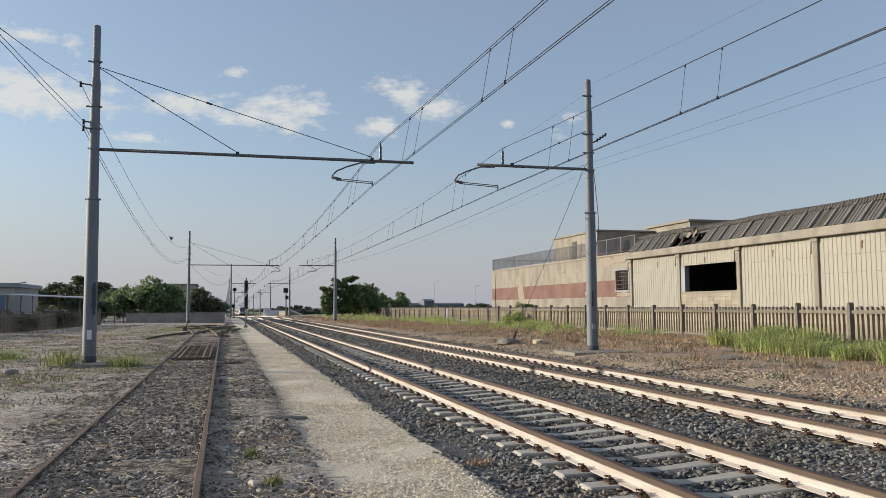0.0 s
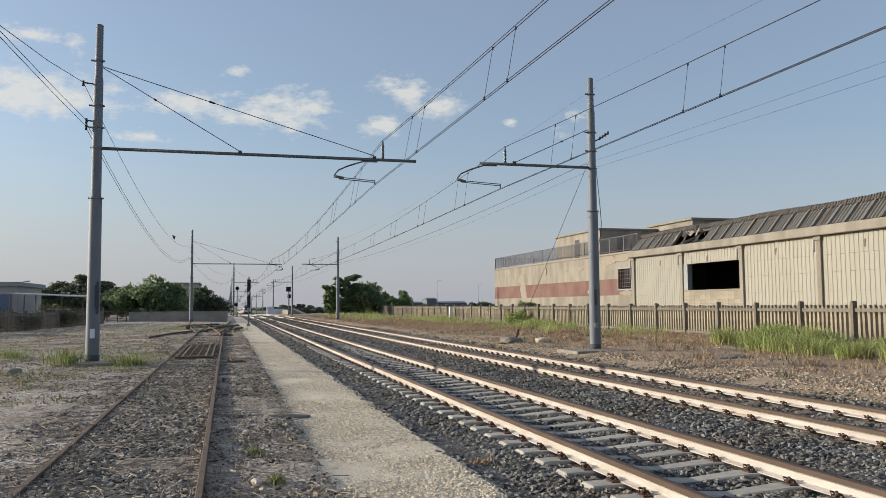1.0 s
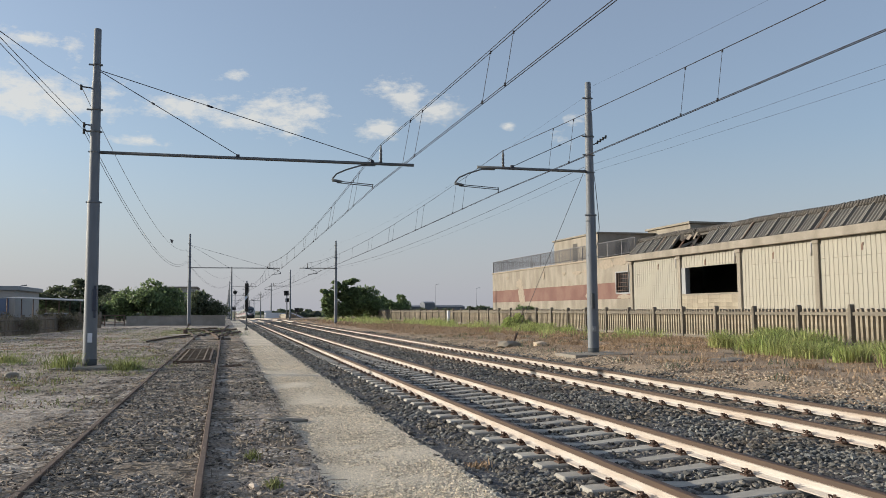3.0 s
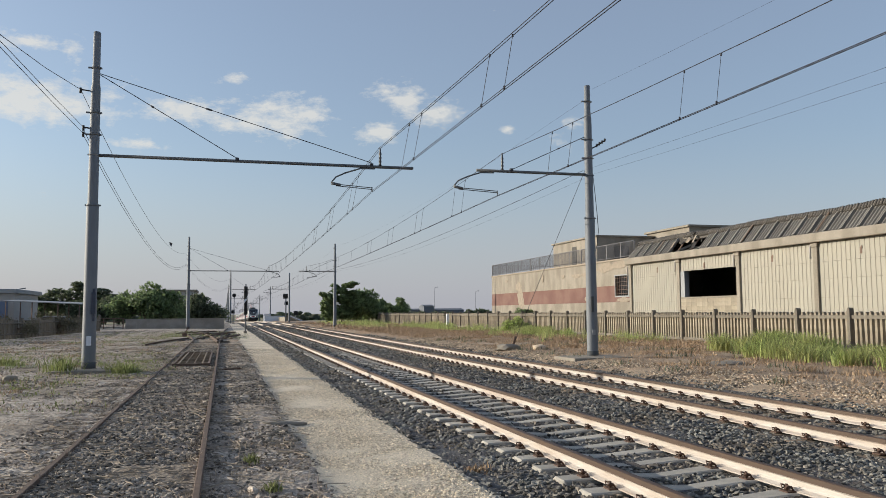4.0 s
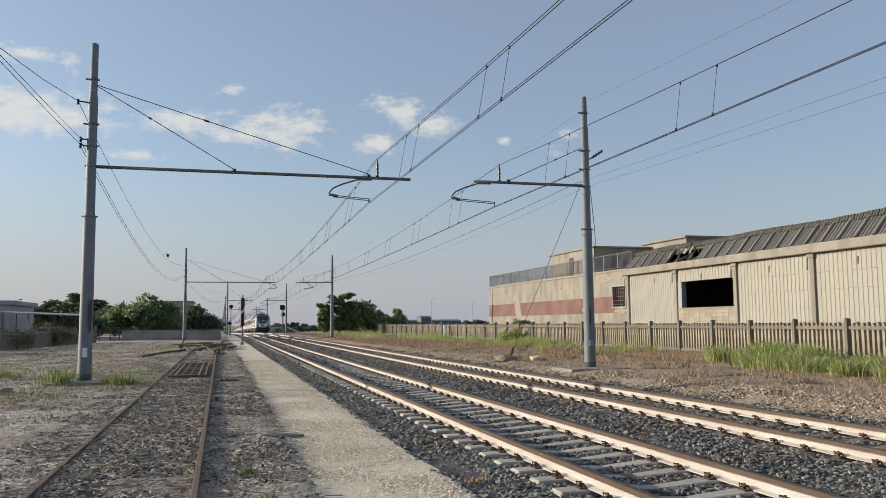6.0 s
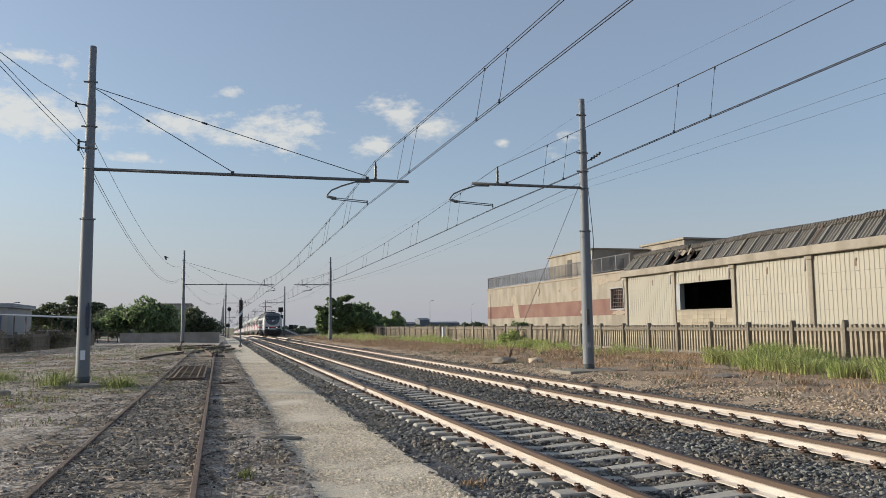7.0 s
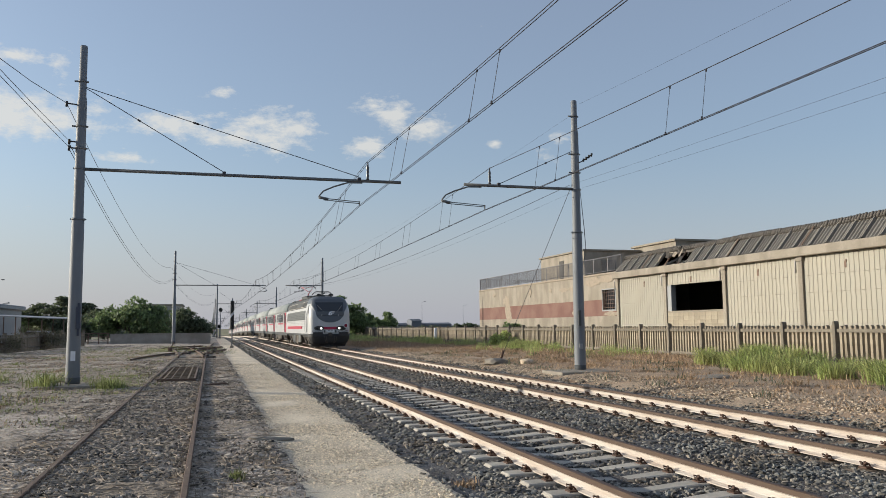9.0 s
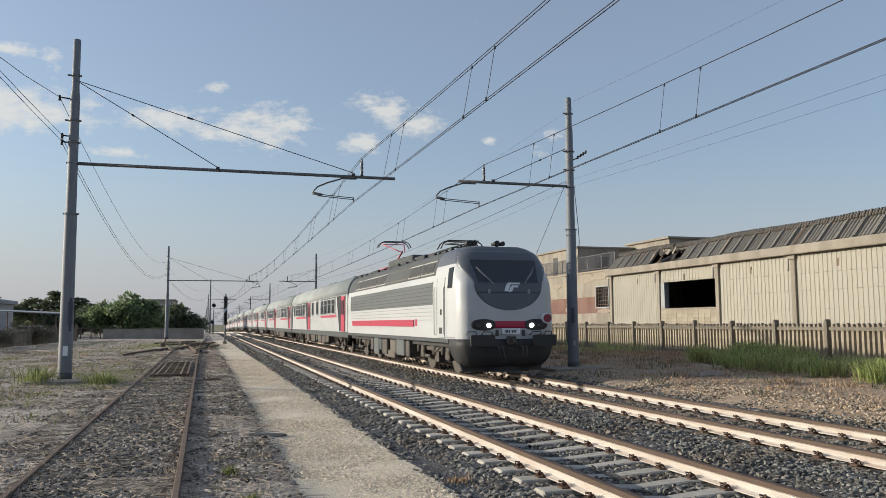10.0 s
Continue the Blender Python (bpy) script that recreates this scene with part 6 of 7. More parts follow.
def rough_block(x, y, z, sx, sy, sz, rz, name, label, category, material, seed):
    """An irregular broken block."""
    bm = bmesh.new()
    bmesh.ops.create_icosphere(bm, subdivisions=2, radius=1.0)
    for v in bm.verts:
        c = v.co
        m_ = max(abs(c.x), abs(c.y), abs(c.z))
        c = c.lerp(c / m_, 0.75)
        c *= 1 + 0.22 * noise.noise(c * 1.3 + Vector((seed, 0, 0)))
        v.co = Vector((c.x * sx, c.y * sy, c.z * sz))
    ob = tagged(part(name, bm, material), label, category)
    ob.matrix_basis = pose(x, y, z, random.uniform(-6, 6), random.uniform(-6, 6), rz)
    return ob


rough_block(0.92, 12.5, -0.155, 0.34, 0.12, 0.04, 12, "concrete_slab", "grey broken concrete slab lying in gravel", "slab", M["concrete"], 1)
rough_block(11.2, 30.6, 0.05, 0.5, 0.35, 0.16, 25, "anchor_block", "pale sloped concrete anchor block of the guy rope", "block", M["concrete"], 2)
rough_block(12.15, 29.7, 0.08, 0.26, 0.22, 0.12, -10, "boulder", "brown rough boulder on the verge", "boulder", M["rubble"], 3)
rough_block(-4.9, 21.2, 0.0, 0.16, 0.14, 0.1, 30, "boulder", "dark stone lying in the yard", "boulder", M["concrete"], 4)
rough_block(13.6, 19.6, 0.02, 0.6, 0.35, 0.06, 20, "concrete_slab", "flat pale slab half sunk in the verge", "slab", M["concrete"], 5)
lever = empty("switch_lever", "rusty switch lever beside the old turnout", "lever")
bm = bmesh.new()
box(bm, -2.75, -2.45, 57.9, 58.2, -0.1, 0.22, bevel=0.03)
part("base", bm, M["oldrail"], lever)
bm = bmesh.new()
tube(bm, [(-2.6, 58.0, 0.2), (-2.35, 58.0, 0.6)], [0.03, 0.05], 6)
part("handle", bm, M["oldrail"], lever)
rough_block(0.2, 24.4, -0.1, 0.32, 0.05, 0.04, 8, "iron_bar", "rusty iron bar lying beside the path", "bar", M["oldrail"], 7)
for k in range(34):
    rough_block(random.uniform(-3.4, 0.5), random.uniform(48, 76), -0.04, random.uniform(0.06, 0.2), random.uniform(0.05, 0.12), random.uniform(0.04, 0.09), random.uniform(0, 180), "rubble_block", "dark broken rubble round the old turnout", "rubble", M["bogie"] if k % 3 else M["sleeper2"], 60 + k)
for k in range(26):
    y = random.uniform(7, 26)
    rough_block(random.uniform(-1.6, 0.9), y, -0.12, random.uniform(0.04, 0.09), random.uniform(0.03, 0.06), random.uniform(0.025, 0.045), random.uniform(0, 180), "rock", "loose broken rock lying in the yard", "rock", M["pebble"], 10 + k)


# ---- trees ----
def tree(x, y, lobes, leaf, count, material, label, trunk_h, trunk_r, flat=0.0):
    """A tapered trunk with limbs and a crown of many small leaf faces gathered in lobes."""
    z = gz(x, y)
    t = empty("tree", label, "tree", at=(x, y, z))
    bm = bmesh.new()
    tube(bm, [(0, 0, -0.2), (0.05, 0, trunk_h * 0.4), (-0.08, 0.05, trunk_h)], [trunk_r * 1.3, trunk_r, trunk_r * 0.75], 8)
    for cx, cy, cz, rx, ry, rz_ in lobes:
        tube(bm, [(-0.06, 0.04, trunk_h * 0.8), (cx * 0.45, cy * 0.45, trunk_h * 0.6 + cz * 0.35), (cx * 0.9, cy * 0.9, cz)], [trunk_r * 0.55, trunk_r * 0.35, trunk_r * 0.1], 5)
    part("trunk", bm, M["bark"], t)
    vol = np.array([l[3] * l[4] * l[5] for l in lobes]) ** 0.7
    which = rng.choice(len(lobes), count, p=vol / vol.sum())
    Lb = np.array(lobes)[which]
    d = rng.normal(0, 1, (count, 3))
    d /= np.linalg.norm(d, axis=1)[:, None]
    wob = np.array([0.75 + 0.55 * noise.noise(Vector(v) * 2.3 + Vector((k * 3.1, 0, 0))) for v, k in zip(d, which)])
    c = Lb[:, :3] + d * Lb[:, 3:] * (wob * rng.uniform(0.55, 1.0, count) ** 0.5)[:, None]
    u = rng.normal(0, 1, (count, 3))
    u[:, 2] *= 1 - flat
    u /= np.linalg.norm(u, axis=1)[:, None]
    v = np.cross(u, rng.normal(0, 1, (count, 3)))
    v /= np.linalg.norm(v, axis=1)[:, None]
    s = rng.uniform(0.6, 1.3, count)[:, None] * leaf
    P = np.stack([c - u * s, c + v * s * 0.5, c + u * s, c - v * s * 0.5], 1).reshape(-1, 3)
    soup("crown", P.tolist(), (np.arange(count)[:, None] * 4 + np.arange(4)).tolist(), material, "", "", "stuff", t)
    return t


def lobes_in(w, d, h, z0, n, r, seed):
    rr = random.Random(seed)
    out = []
    for k in range(n):
        a_, q = rr.uniform(0, math.tau), rr.random() ** 0.5
        zz = z0 + (h - z0) * (0.2 + 0.62 * rr.random() * (1.1 - q * 0.7))
        s = r * rr.uniform(0.7, 1.25)
        out.append((math.cos(a_) * q * w * 0.38, math.sin(a_) * q * d * 0.38, zz, s, s, s * 0.8))
    return out


tree(-8.6, 97, lobes_in(9.0, 6, 5.7, 0.2, 24, 1.75, 1), 0.2, 12000, M["leaf"], "broad round green tree behind the low wall", 1.6, 0.2)
tree(-14.5, 104, lobes_in(7, 5, 4.4, 0.2, 14, 1.6, 2), 0.2, 6000, M["leafdark"], "dark green tree behind the yard fence", 1.5, 0.2)
tree(-3.3, 112, lobes_in(7.2, 5, 4.5, 0.1, 26, 1.6, 3), 0.18, 11000, M["leafdark"], "dense dark clipped tree beside the house", 1.2, 0.2)
tree(-6.6, 116, lobes_in(5.5, 4, 3.2, 0.1, 12, 1.3, 31), 0.2, 4000, M["leafdark"], "dense dark shrub before the house", 1.0, 0.15)
tree(-22.5, 135, [(0.4, 0, 6.3, 1.1, 1.5, 0.5), (0.9, 0, 5.6, 2.0, 2.0, 0.6), (3.0, 0, 5.2, 2.6, 2.0, 0.7), (-2.4, 0.5, 4.9, 2.3, 2.0, 0.8), (0.5, -1, 4.4, 3.6, 2.5, 1.0), (-4.6, 0, 3.7, 2.6, 2, 1.2), (4.6, 0, 4.2, 2.2, 2, 0.9), (0, 0, 2.6, 5.0, 2.5, 1.6)], 0.24, 9000, M["leafdark"], "dark layered pine above the sheds", 4.0, 0.25, 0.6)
tree(-29, 140, lobes_in(10, 5, 4.6, 0.3, 15, 1.9, 4), 0.26, 6000, M["leaf"], "row of dull green trees behind sheds", 2, 0.2)
tree(-36, 150, lobes_in(10, 5, 4.4, 0.3, 15, 1.9, 41), 0.26, 5000, M["leafdark"], "dark green tree behind sheds", 2, 0.2)
tree(16.0, 112, [(-1.6, 0, 3.6, 1.2, 1.2, 0.7), (-0.4, 0, 4.6, 1.3, 1.2, 0.6), (0.9, 0.5, 5.3, 1.0, 1.0, 0.4), (1.6, 0, 5.6, 0.9, 0.9, 0.35), (-1.0, 0, 5.3, 0.7, 0.7, 0.3), (0.4, 0, 3.4, 1.5, 1.4, 0.9), (1.6, 0, 4.2, 1.1, 1.1, 0.6), (-2.0, 0, 2.6, 1.3, 1.3, 1.0), (-1.8, 0, 1.4, 1.2, 1.2, 1.1), (0.3, 0, 1.6, 1.9, 1.3, 1.4), (-2.6, 0, 4.1, 0.7, 0.7, 0.35), (1.9, 0, 2.6, 1.6, 1.3, 1.4)], 0.2, 12000, M["leaf"], "open feathery green tree by the line", 2.0, 0.12, 0.4)
tree(19.6, 117, lobes_in(6.2, 4, 5.9, 0.0, 20, 1.4, 6), 0.2, 10000, M["leaf"], "green tree standing by the fence", 1.5, 0.15)
tree(23.4, 124, lobes_in(5.6, 4, 4.3, 0.0, 14, 1.3, 7), 0.2, 8000, M["leaf"], "green bushy tree behind the fence", 1.3, 0.15)
tree(28.0, 132, lobes_in(5.2, 4, 5.2, 0.0, 14, 1.25, 8), 0.2, 7000, M["leaf"], "green shrub behind the fence", 1.2, 0.12)
for k, (px, py, h) in enumerate(((78, 245, 4.4), (84, 250, 3.6), (90, 255, 5.2), (96, 260, 5.6), (72, 262, 3.4), (66, 270, 3.0))):
    tree(px, py, lobes_in(9, 5, h, 0.4, 9, 1.6, 50 + k), 0.4, 1800, M["leafdark"], "distant dull green tree on the plain", 1.5, 0.15)
tree(24.6, 64, lobes_in(3.2, 2, 2.2, 0.3, 7, 0.7, 9), 0.13, 1800, M["leaf"], "green shrub between fence and house", 0.8, 0.06)
tree(21.0, 56, lobes_in(2.6, 1.6, 1.1, 0.1, 7, 0.5, 10), 0.11, 1500, M["grass"], "low green bush before the fence", 0.4, 0.04)
for k, (px, py, w) in enumerate(((-12.2, 66, 3.2), (-13.4, 58, 3.4), (-13.6, 49, 2.6))):
    tree(px, py, lobes_in(w * 1.5, 2.0, 2.2 - 0.3 * k, 0.1, 14, 0.75, 60 + k), 0.055, 5200, M["scrub"], "tangled dry brown scrub along the yard fence", 0.7, 0.05)


# ---- the far side of the yard ----
def make_yard_fence():
    fe = empty("yard_fence", "low weathered concrete picket fence at the yard edge", "fence")
    a_, b_ = Vector((-14.4, 46, 0)), Vector((-10.9, 78, 0))
    L = (b_ - a_).length
    turn = math.degrees(math.atan2(-(b_ - a_).x, (b_ - a_).y))
    bm = bmesh.new()
    box(bm, -0.03, 0.03, -0.045, 0.045, 0, 1.2)
    pk = part("picket", bm, M["fencepost"], fe)
    pk.matrix_basis = pose(*a_, 0, 0, turn)
    n = int(L / 0.27)
    for k in range(1, n):
        ob = again("picket", pk.data, fe, *a_.lerp(b_, k / n), turn)
        ob.rotation_euler.x = radians(random.uniform(-3, 3))
    for z in (0.3, 1.0):
        bm = bmesh.new()
        tube(bm, [a_ + Vector((0.06, 0, z)), b_ + Vector((0.06, 0, z))], 0.05, 4)
        part("fence_rail", bm, M["fencepost"], fe)
    for k in range(11):
        bm = bmesh.new()
        p = a_.lerp(b_, k / 10)
        box(bm, p.x - 0.08, p.x + 0.1, p.y - 0.09, p.y + 0.09, -0.1, 1.5 if k > 7 else 1.35, bevel=0.01)
        part("post", bm, M["fencepost"], fe)
    g = empty("iron_barrier", "rusty iron barrier of posts and rails", "barrier")
    for x in (-12.0, -11.0, -10.1):
        bm = bmesh.new()
        box(bm, x - 0.05, x + 0.05, 88.95, 89.05, -0.1, 1.15)
        part("post", bm, M["iron"], g)
    for z in (0.35, 0.75, 1.1):
        bm = bmesh.new()
        tube(bm, [(-12.4, 88.93, z), (-10.0, 88.93, z)], 0.035, 5)
        part("rail", bm, M["iron"], g)
    bm = bmesh.new()
    for k in range(9):
        x = -10.0 + k * 1.12
        box(bm, x, x + 1.11, 90, 90.3, -0.2, 0.94 + 0.012 * (k % 3))
    box(bm, -10.05, 0.1, 89.95, 90.35, 0.96, 1.04)
    tagged(part("low_wall", bm, M["oldwall"]), "low grey concrete wall closing the yard", "wall", "", "")


make_yard_fence()


def make_buildings():
    h = empty("grey_house", "plain grey flat-roofed house behind trees", "house")
    bm = bmesh.new()
    box(bm, -11.5, -4.6, 140, 150, -0.5, 5.3)
    part("wall", bm, M["housewall"], h)
    bm = bmesh.new()
    box(bm, -11.8, -4.4, 139.8, 150.2, 5.303, 5.6)
    part("roof", bm, M["concrete"], h)
    for x in (-8.9, -6.2):
        w = empty("window", "", "")
        w.parent = h
        bm = bmesh.new()
        box(bm, x, x + 0.8, 139.93, 140.02, 3.1, 4.2)
        part("pane", bm, M["glass"], w)
        bm = bmesh.new()
        box(bm, x - 0.08, x + 0.88, 139.9, 140.0, 3.0, 3.09)
        part("sill", bm, M["concrete"], w)
    s = empty("shed", "grey shed with pale roof edge beside the yard", "shed")
    bm = bmesh.new()
    box(bm, -40, -23.0, 100, 112, -0.2, 4.0)
    part("wall", bm, M["housewall"], s)
    bm = bmesh.new()
    box(bm, -40.3, -22.6, 99.6, 112.4, 4.003, 4.5, bevel=0.05)
    part("roof", bm, M["sheet"], s)
    bm = bmesh.new()
    box(bm, -30, -23.6, 99.9, 99.99, 0.2, 3.1)
    part("shutter", bm, M["blue"], s, "dull blue-green shutter")
    c = empty("canopy", "thin sheet canopy on posts in the yard", "canopy")
    bm = bmesh.new()
    loft(bm, [[(-22.4, 92, 3.02), (-22.4, 99, 3.2), (-22.4, 99, 3.28), (-22.4, 92, 3.1)], [(-14.6, 92, 2.62), (-14.6, 99, 2.8), (-14.6, 99, 2.88), (-14.6, 92, 2.7)]])
    bmesh.ops.recalc_face_normals(bm, faces=bm.faces)
    part("sheet_roof", bm, M["sheet"], c)
    for x, z in ((-22, 3.0), (-19.5, 2.9), (-17, 2.75), (-14.9, 2.65)):
        for y in (92.4, 98.6):
            bm = bmesh.new()
            tube(bm, [(x, y, -0.1), (x, y, z)], 0.06, 6)
            part("post", bm, M["iron"], c)
    v = empty("parked_car", "dusty pale blue car parked under the canopy", "car")
    bm = bmesh.new()
    prof = [(-2.0, 0.35), (2.0, 0.35), (2.05, 0.8), (1.3, 0.95), (0.7, 1.42), (-1.0, 1.45), (-1.7, 1.0), (-2.05, 0.9)]
    loft(bm, [[(-16.3 + x, 88 + w, z) for x, z in prof] for w in (-0.8, 0.8)])
    bmesh.ops.recalc_face_normals(bm, faces=bm.faces)
    part("body", bm, M["sheet"], v)
    for x in (-17.6, -15.0):
        bm = bmesh.new()
        tube(bm, [(x, 87.15, 0.32), (x, 87.35, 0.32)], 0.32, 14)
        part("wheel", bm, M["tblack"], v)
    for x0, x1 in ((-17.5, -16.5), (-16.4, -15.4)):
        bm = bmesh.new()
        box(bm, x0, x1, 87.19, 87.22, 0.98, 1.33)
        part("window", bm, M["glass"], v)
    # distant sheds and plant on the plain
    for x, y, w, hh, m_, label in ((64, 300, 6, 3.4, "farmetal", "distant dark grey industrial shed"), (77, 300, 4, 4.0, "farmetal", "distant dark grey silo house"), (82, 306, 22, 2.6, "farmetal", "long low distant grey shed"), (60, 320, 12, 1.8, "farmetal", "long low distant grey shed")):
        d = empty("distant_shed", label, "shed")
        z = dip(y)
        bm = bmesh.new()
        box(bm, x - w / 2, x + w / 2, y, y + 8, z - 0.5, z + hh + 1.2)
        part("wall", bm, M[m_], d)
        bm = bmesh.new()
        loft(bm, [[(x - w / 2 - 0.2, y - 0.2, z + hh + 1.203), (x + w / 2 + 0.2, y - 0.2, z + hh + 1.203), (x + w / 2 + 0.2, y + 8.2, z + hh + 1.203), (x - w / 2 - 0.2, y + 8.2, z + hh + 1.203)], [(x - w / 2, y + 3.5, z + hh + 1.9), (x + w / 2, y + 3.5, z + hh + 1.9), (x + w / 2, y + 4.5, z + hh + 1.9), (x - w / 2, y + 4.5, z + hh + 1.9)]])
        part("roof", bm, M["farmetal"], d)
    for x, y, z1 in ((66, 250, 9.3), (80, 250, 8.1), (-25.2, 110, 4.6)):
        p = empty("lamp_post", "thin grey street lamp post", "lamp post")
        bm = bmesh.new()
        z = dip(y)
        tube(bm, [(x, y, z - 0.1), (x, y, z1)], [0.07, 0.04], 6)
        part("pole", bm, M["mast"], p)
        bm = bmesh.new()
        tube(bm, [(x, y, z1), (x + 0.6, y, z1 + 0.25), (x + 1.2, y, z1 + 0.3)], [0.04, 0.04, 0.09], 6)
        part("lamp_head", bm, M["mast"], p)


make_buildings()


# ---- signals ----
def make_signal(x, y, z0, z1, shape, post_top, label):
    s = empty("railway_signal", label, "signal", at=(x, y, dip(y)))
    bm = bmesh.new()
    tube(bm, [(0, 0, -0.2), (0, 0, post_top)], 0.06, 8)
    part("post", bm, M["mast"], s)
    bm = bmesh.new()
    if shape == "round":
        r = (z1 - z0) / 2
        tube(bm, [(0, -0.12, (z0 + z1) / 2), (0, -0.06, (z0 + z1) / 2)], r, 22)
    else:
        w = 0.16 if shape == "slim" else (z1 - z0) / 2
        box(bm, -w, w, -0.14, -0.07, z0, z1, bevel=0.03)
    board = part("target_board", bm, M["tblack"], s, "black target board")
    zs = [z0 + (z1 - z0) * k for k in ((0.25, 0.5, 0.75) if shape != "slim" else (0.12, 0.3, 0.6, 0.8))]
    for z in zs:
        bm = bmesh.new()
        tube(bm, [(0, -0.32, z + 0.02), (0, -0.14, z)], [0.09, 0.1], 10, caps=False)
        part("lamp_hood", bm, M["tblack"], board)
    if shape == "slim":
        bm = bmesh.new()
        loft(bm, [[(-0.16, -0.147, z0 + 0.95), (0.16, -0.147, z0 + 1.35), (0.16, -0.147, z0 + 1.65), (-0.16, -0.147, z0 + 1.25)], [(-0.16, -0.141, z0 + 0.95), (0.16, -0.141, z0 + 1.35), (0.16, -0.141, z0 + 1.65), (-0.16, -0.141, z0 + 1.25)]])
        bmesh.ops.recalc_face_normals(bm, faces=bm.faces)
        part("pale_stripe", bm, M["sign"], board, "slanting pale stripe")
    bm = bmesh.new()
    box(bm, -0.15, 0.15, -0.15, 0.15, -0.3, 0.02, bevel=0.02)
    part("footing", bm, M["concrete"], s)
    return s


make_signal(1.83, 71.4, 1.42, 3.88, "slim", 4.1, "slim black signal on a thin post beside the path")
make_signal(1.75, 146, 4.45, 5.15, "round", 4.9, "round black signal beside the line")
make_signal(1.6, 147, 1.6, 2.2, "square", 2.0, "low square black signal beside the line")
make_signal(11.0, 150, 4.3, 5.2, "square", 4.8, "square black signal beside the farther line")
make_signal(11.6, 156, 3.2, 3.9, "square", 4.8, "small square black signal on a thin post")
make_signal(14.2, 165, 1.2, 2.1, "square", 1.5, "low square dark sign at the platform end")


def make_platform():
    p = empty("platform_end", "pale concrete platform end with sloping ramp", "platform")
    y, z = 172, dip(172)
    bm = bmesh.new()
    loft(bm, [[(12.6, y, z - 0.3), (17.5, y, z - 0.3), (17.5, y, z + 0.1), (12.6, y, z + 0.9)], [(12.6, y + 90, z - 1.4), (17.5, y + 90, z - 1.4), (17.5, y + 90, z + 0.1), (12.6, y + 90, z + 0.6)]])
    bmesh.ops.recalc_face_normals(bm, faces=bm.faces)
    part("ramp", bm, M["concrete"], p)
    for k in range(3):
        bm = bmesh.new()
        tube(bm, [(13.0 + 0.4 * k, y - 0.6, z + 1.2), (15.6 + 0.5 * k, y - 1.5, z + 0.0)], 0.12, 5)
        part("ramp_edge", bm, M["sign"] if k % 2 else M["bare"], p)
    for x, y, w, h in ((10.8, 190, 1.6, 1.2), (13.2, 195, 0.9, 1.2), (10.5, 205, 0.9, 1.8)):
        c = empty("lineside_cabinet", "white lineside cabinet by the tracks", "cabinet")
        bm = bmesh.new()
        z = dip(y)
        box(bm, x - w, x + w, y, y + 0.6, z - 0.2, z + h, bevel=0.03)
        part("body", bm, M["sign"], c)
        bm = bmesh.new()
        box(bm, x - w - 0.05, x + w + 0.05, y - 0.05, y + 0.65, z + h + 0.003, z + h + 0.08)
        part("lid", bm, M["housewall"], c)


make_platform()


# ---- distance: low woods along the horizon ----
def make_horizon():
    verts, faces = [], []
    for y, h, seed in ((520, 7, 1), (900, 11, 2)):
        for k in range(1500):
            x = rng.uniform(-0.45, 1.2) * y
            if -22 < x < 26:
                continue
            g = max(0.15, 0.45 + noise.noise(Vector((x * 0.02, seed * 7.0, 0))) * 0.9)
            zc = dip(y) + rng.random() * h * 0.5 * g
            r = rng.uniform(0.9, 2.6)
            o = len(verts)
            yy = y + rng.uniform(-12, 12)
            for vx, vy, vz in ICO_V * (1 + rng.uniform(-0.35, 0.35, (12, 1))):
                verts.append((x + vx * r * 1.5, yy + vy * r, zc + vz * r))
            faces += [tuple(o + i for i in f_) for f_ in ICO_F]
    soup("far_woods", verts, faces, M["leafdark"], "low distant dark woods along the plain", "woods")


make_horizon()


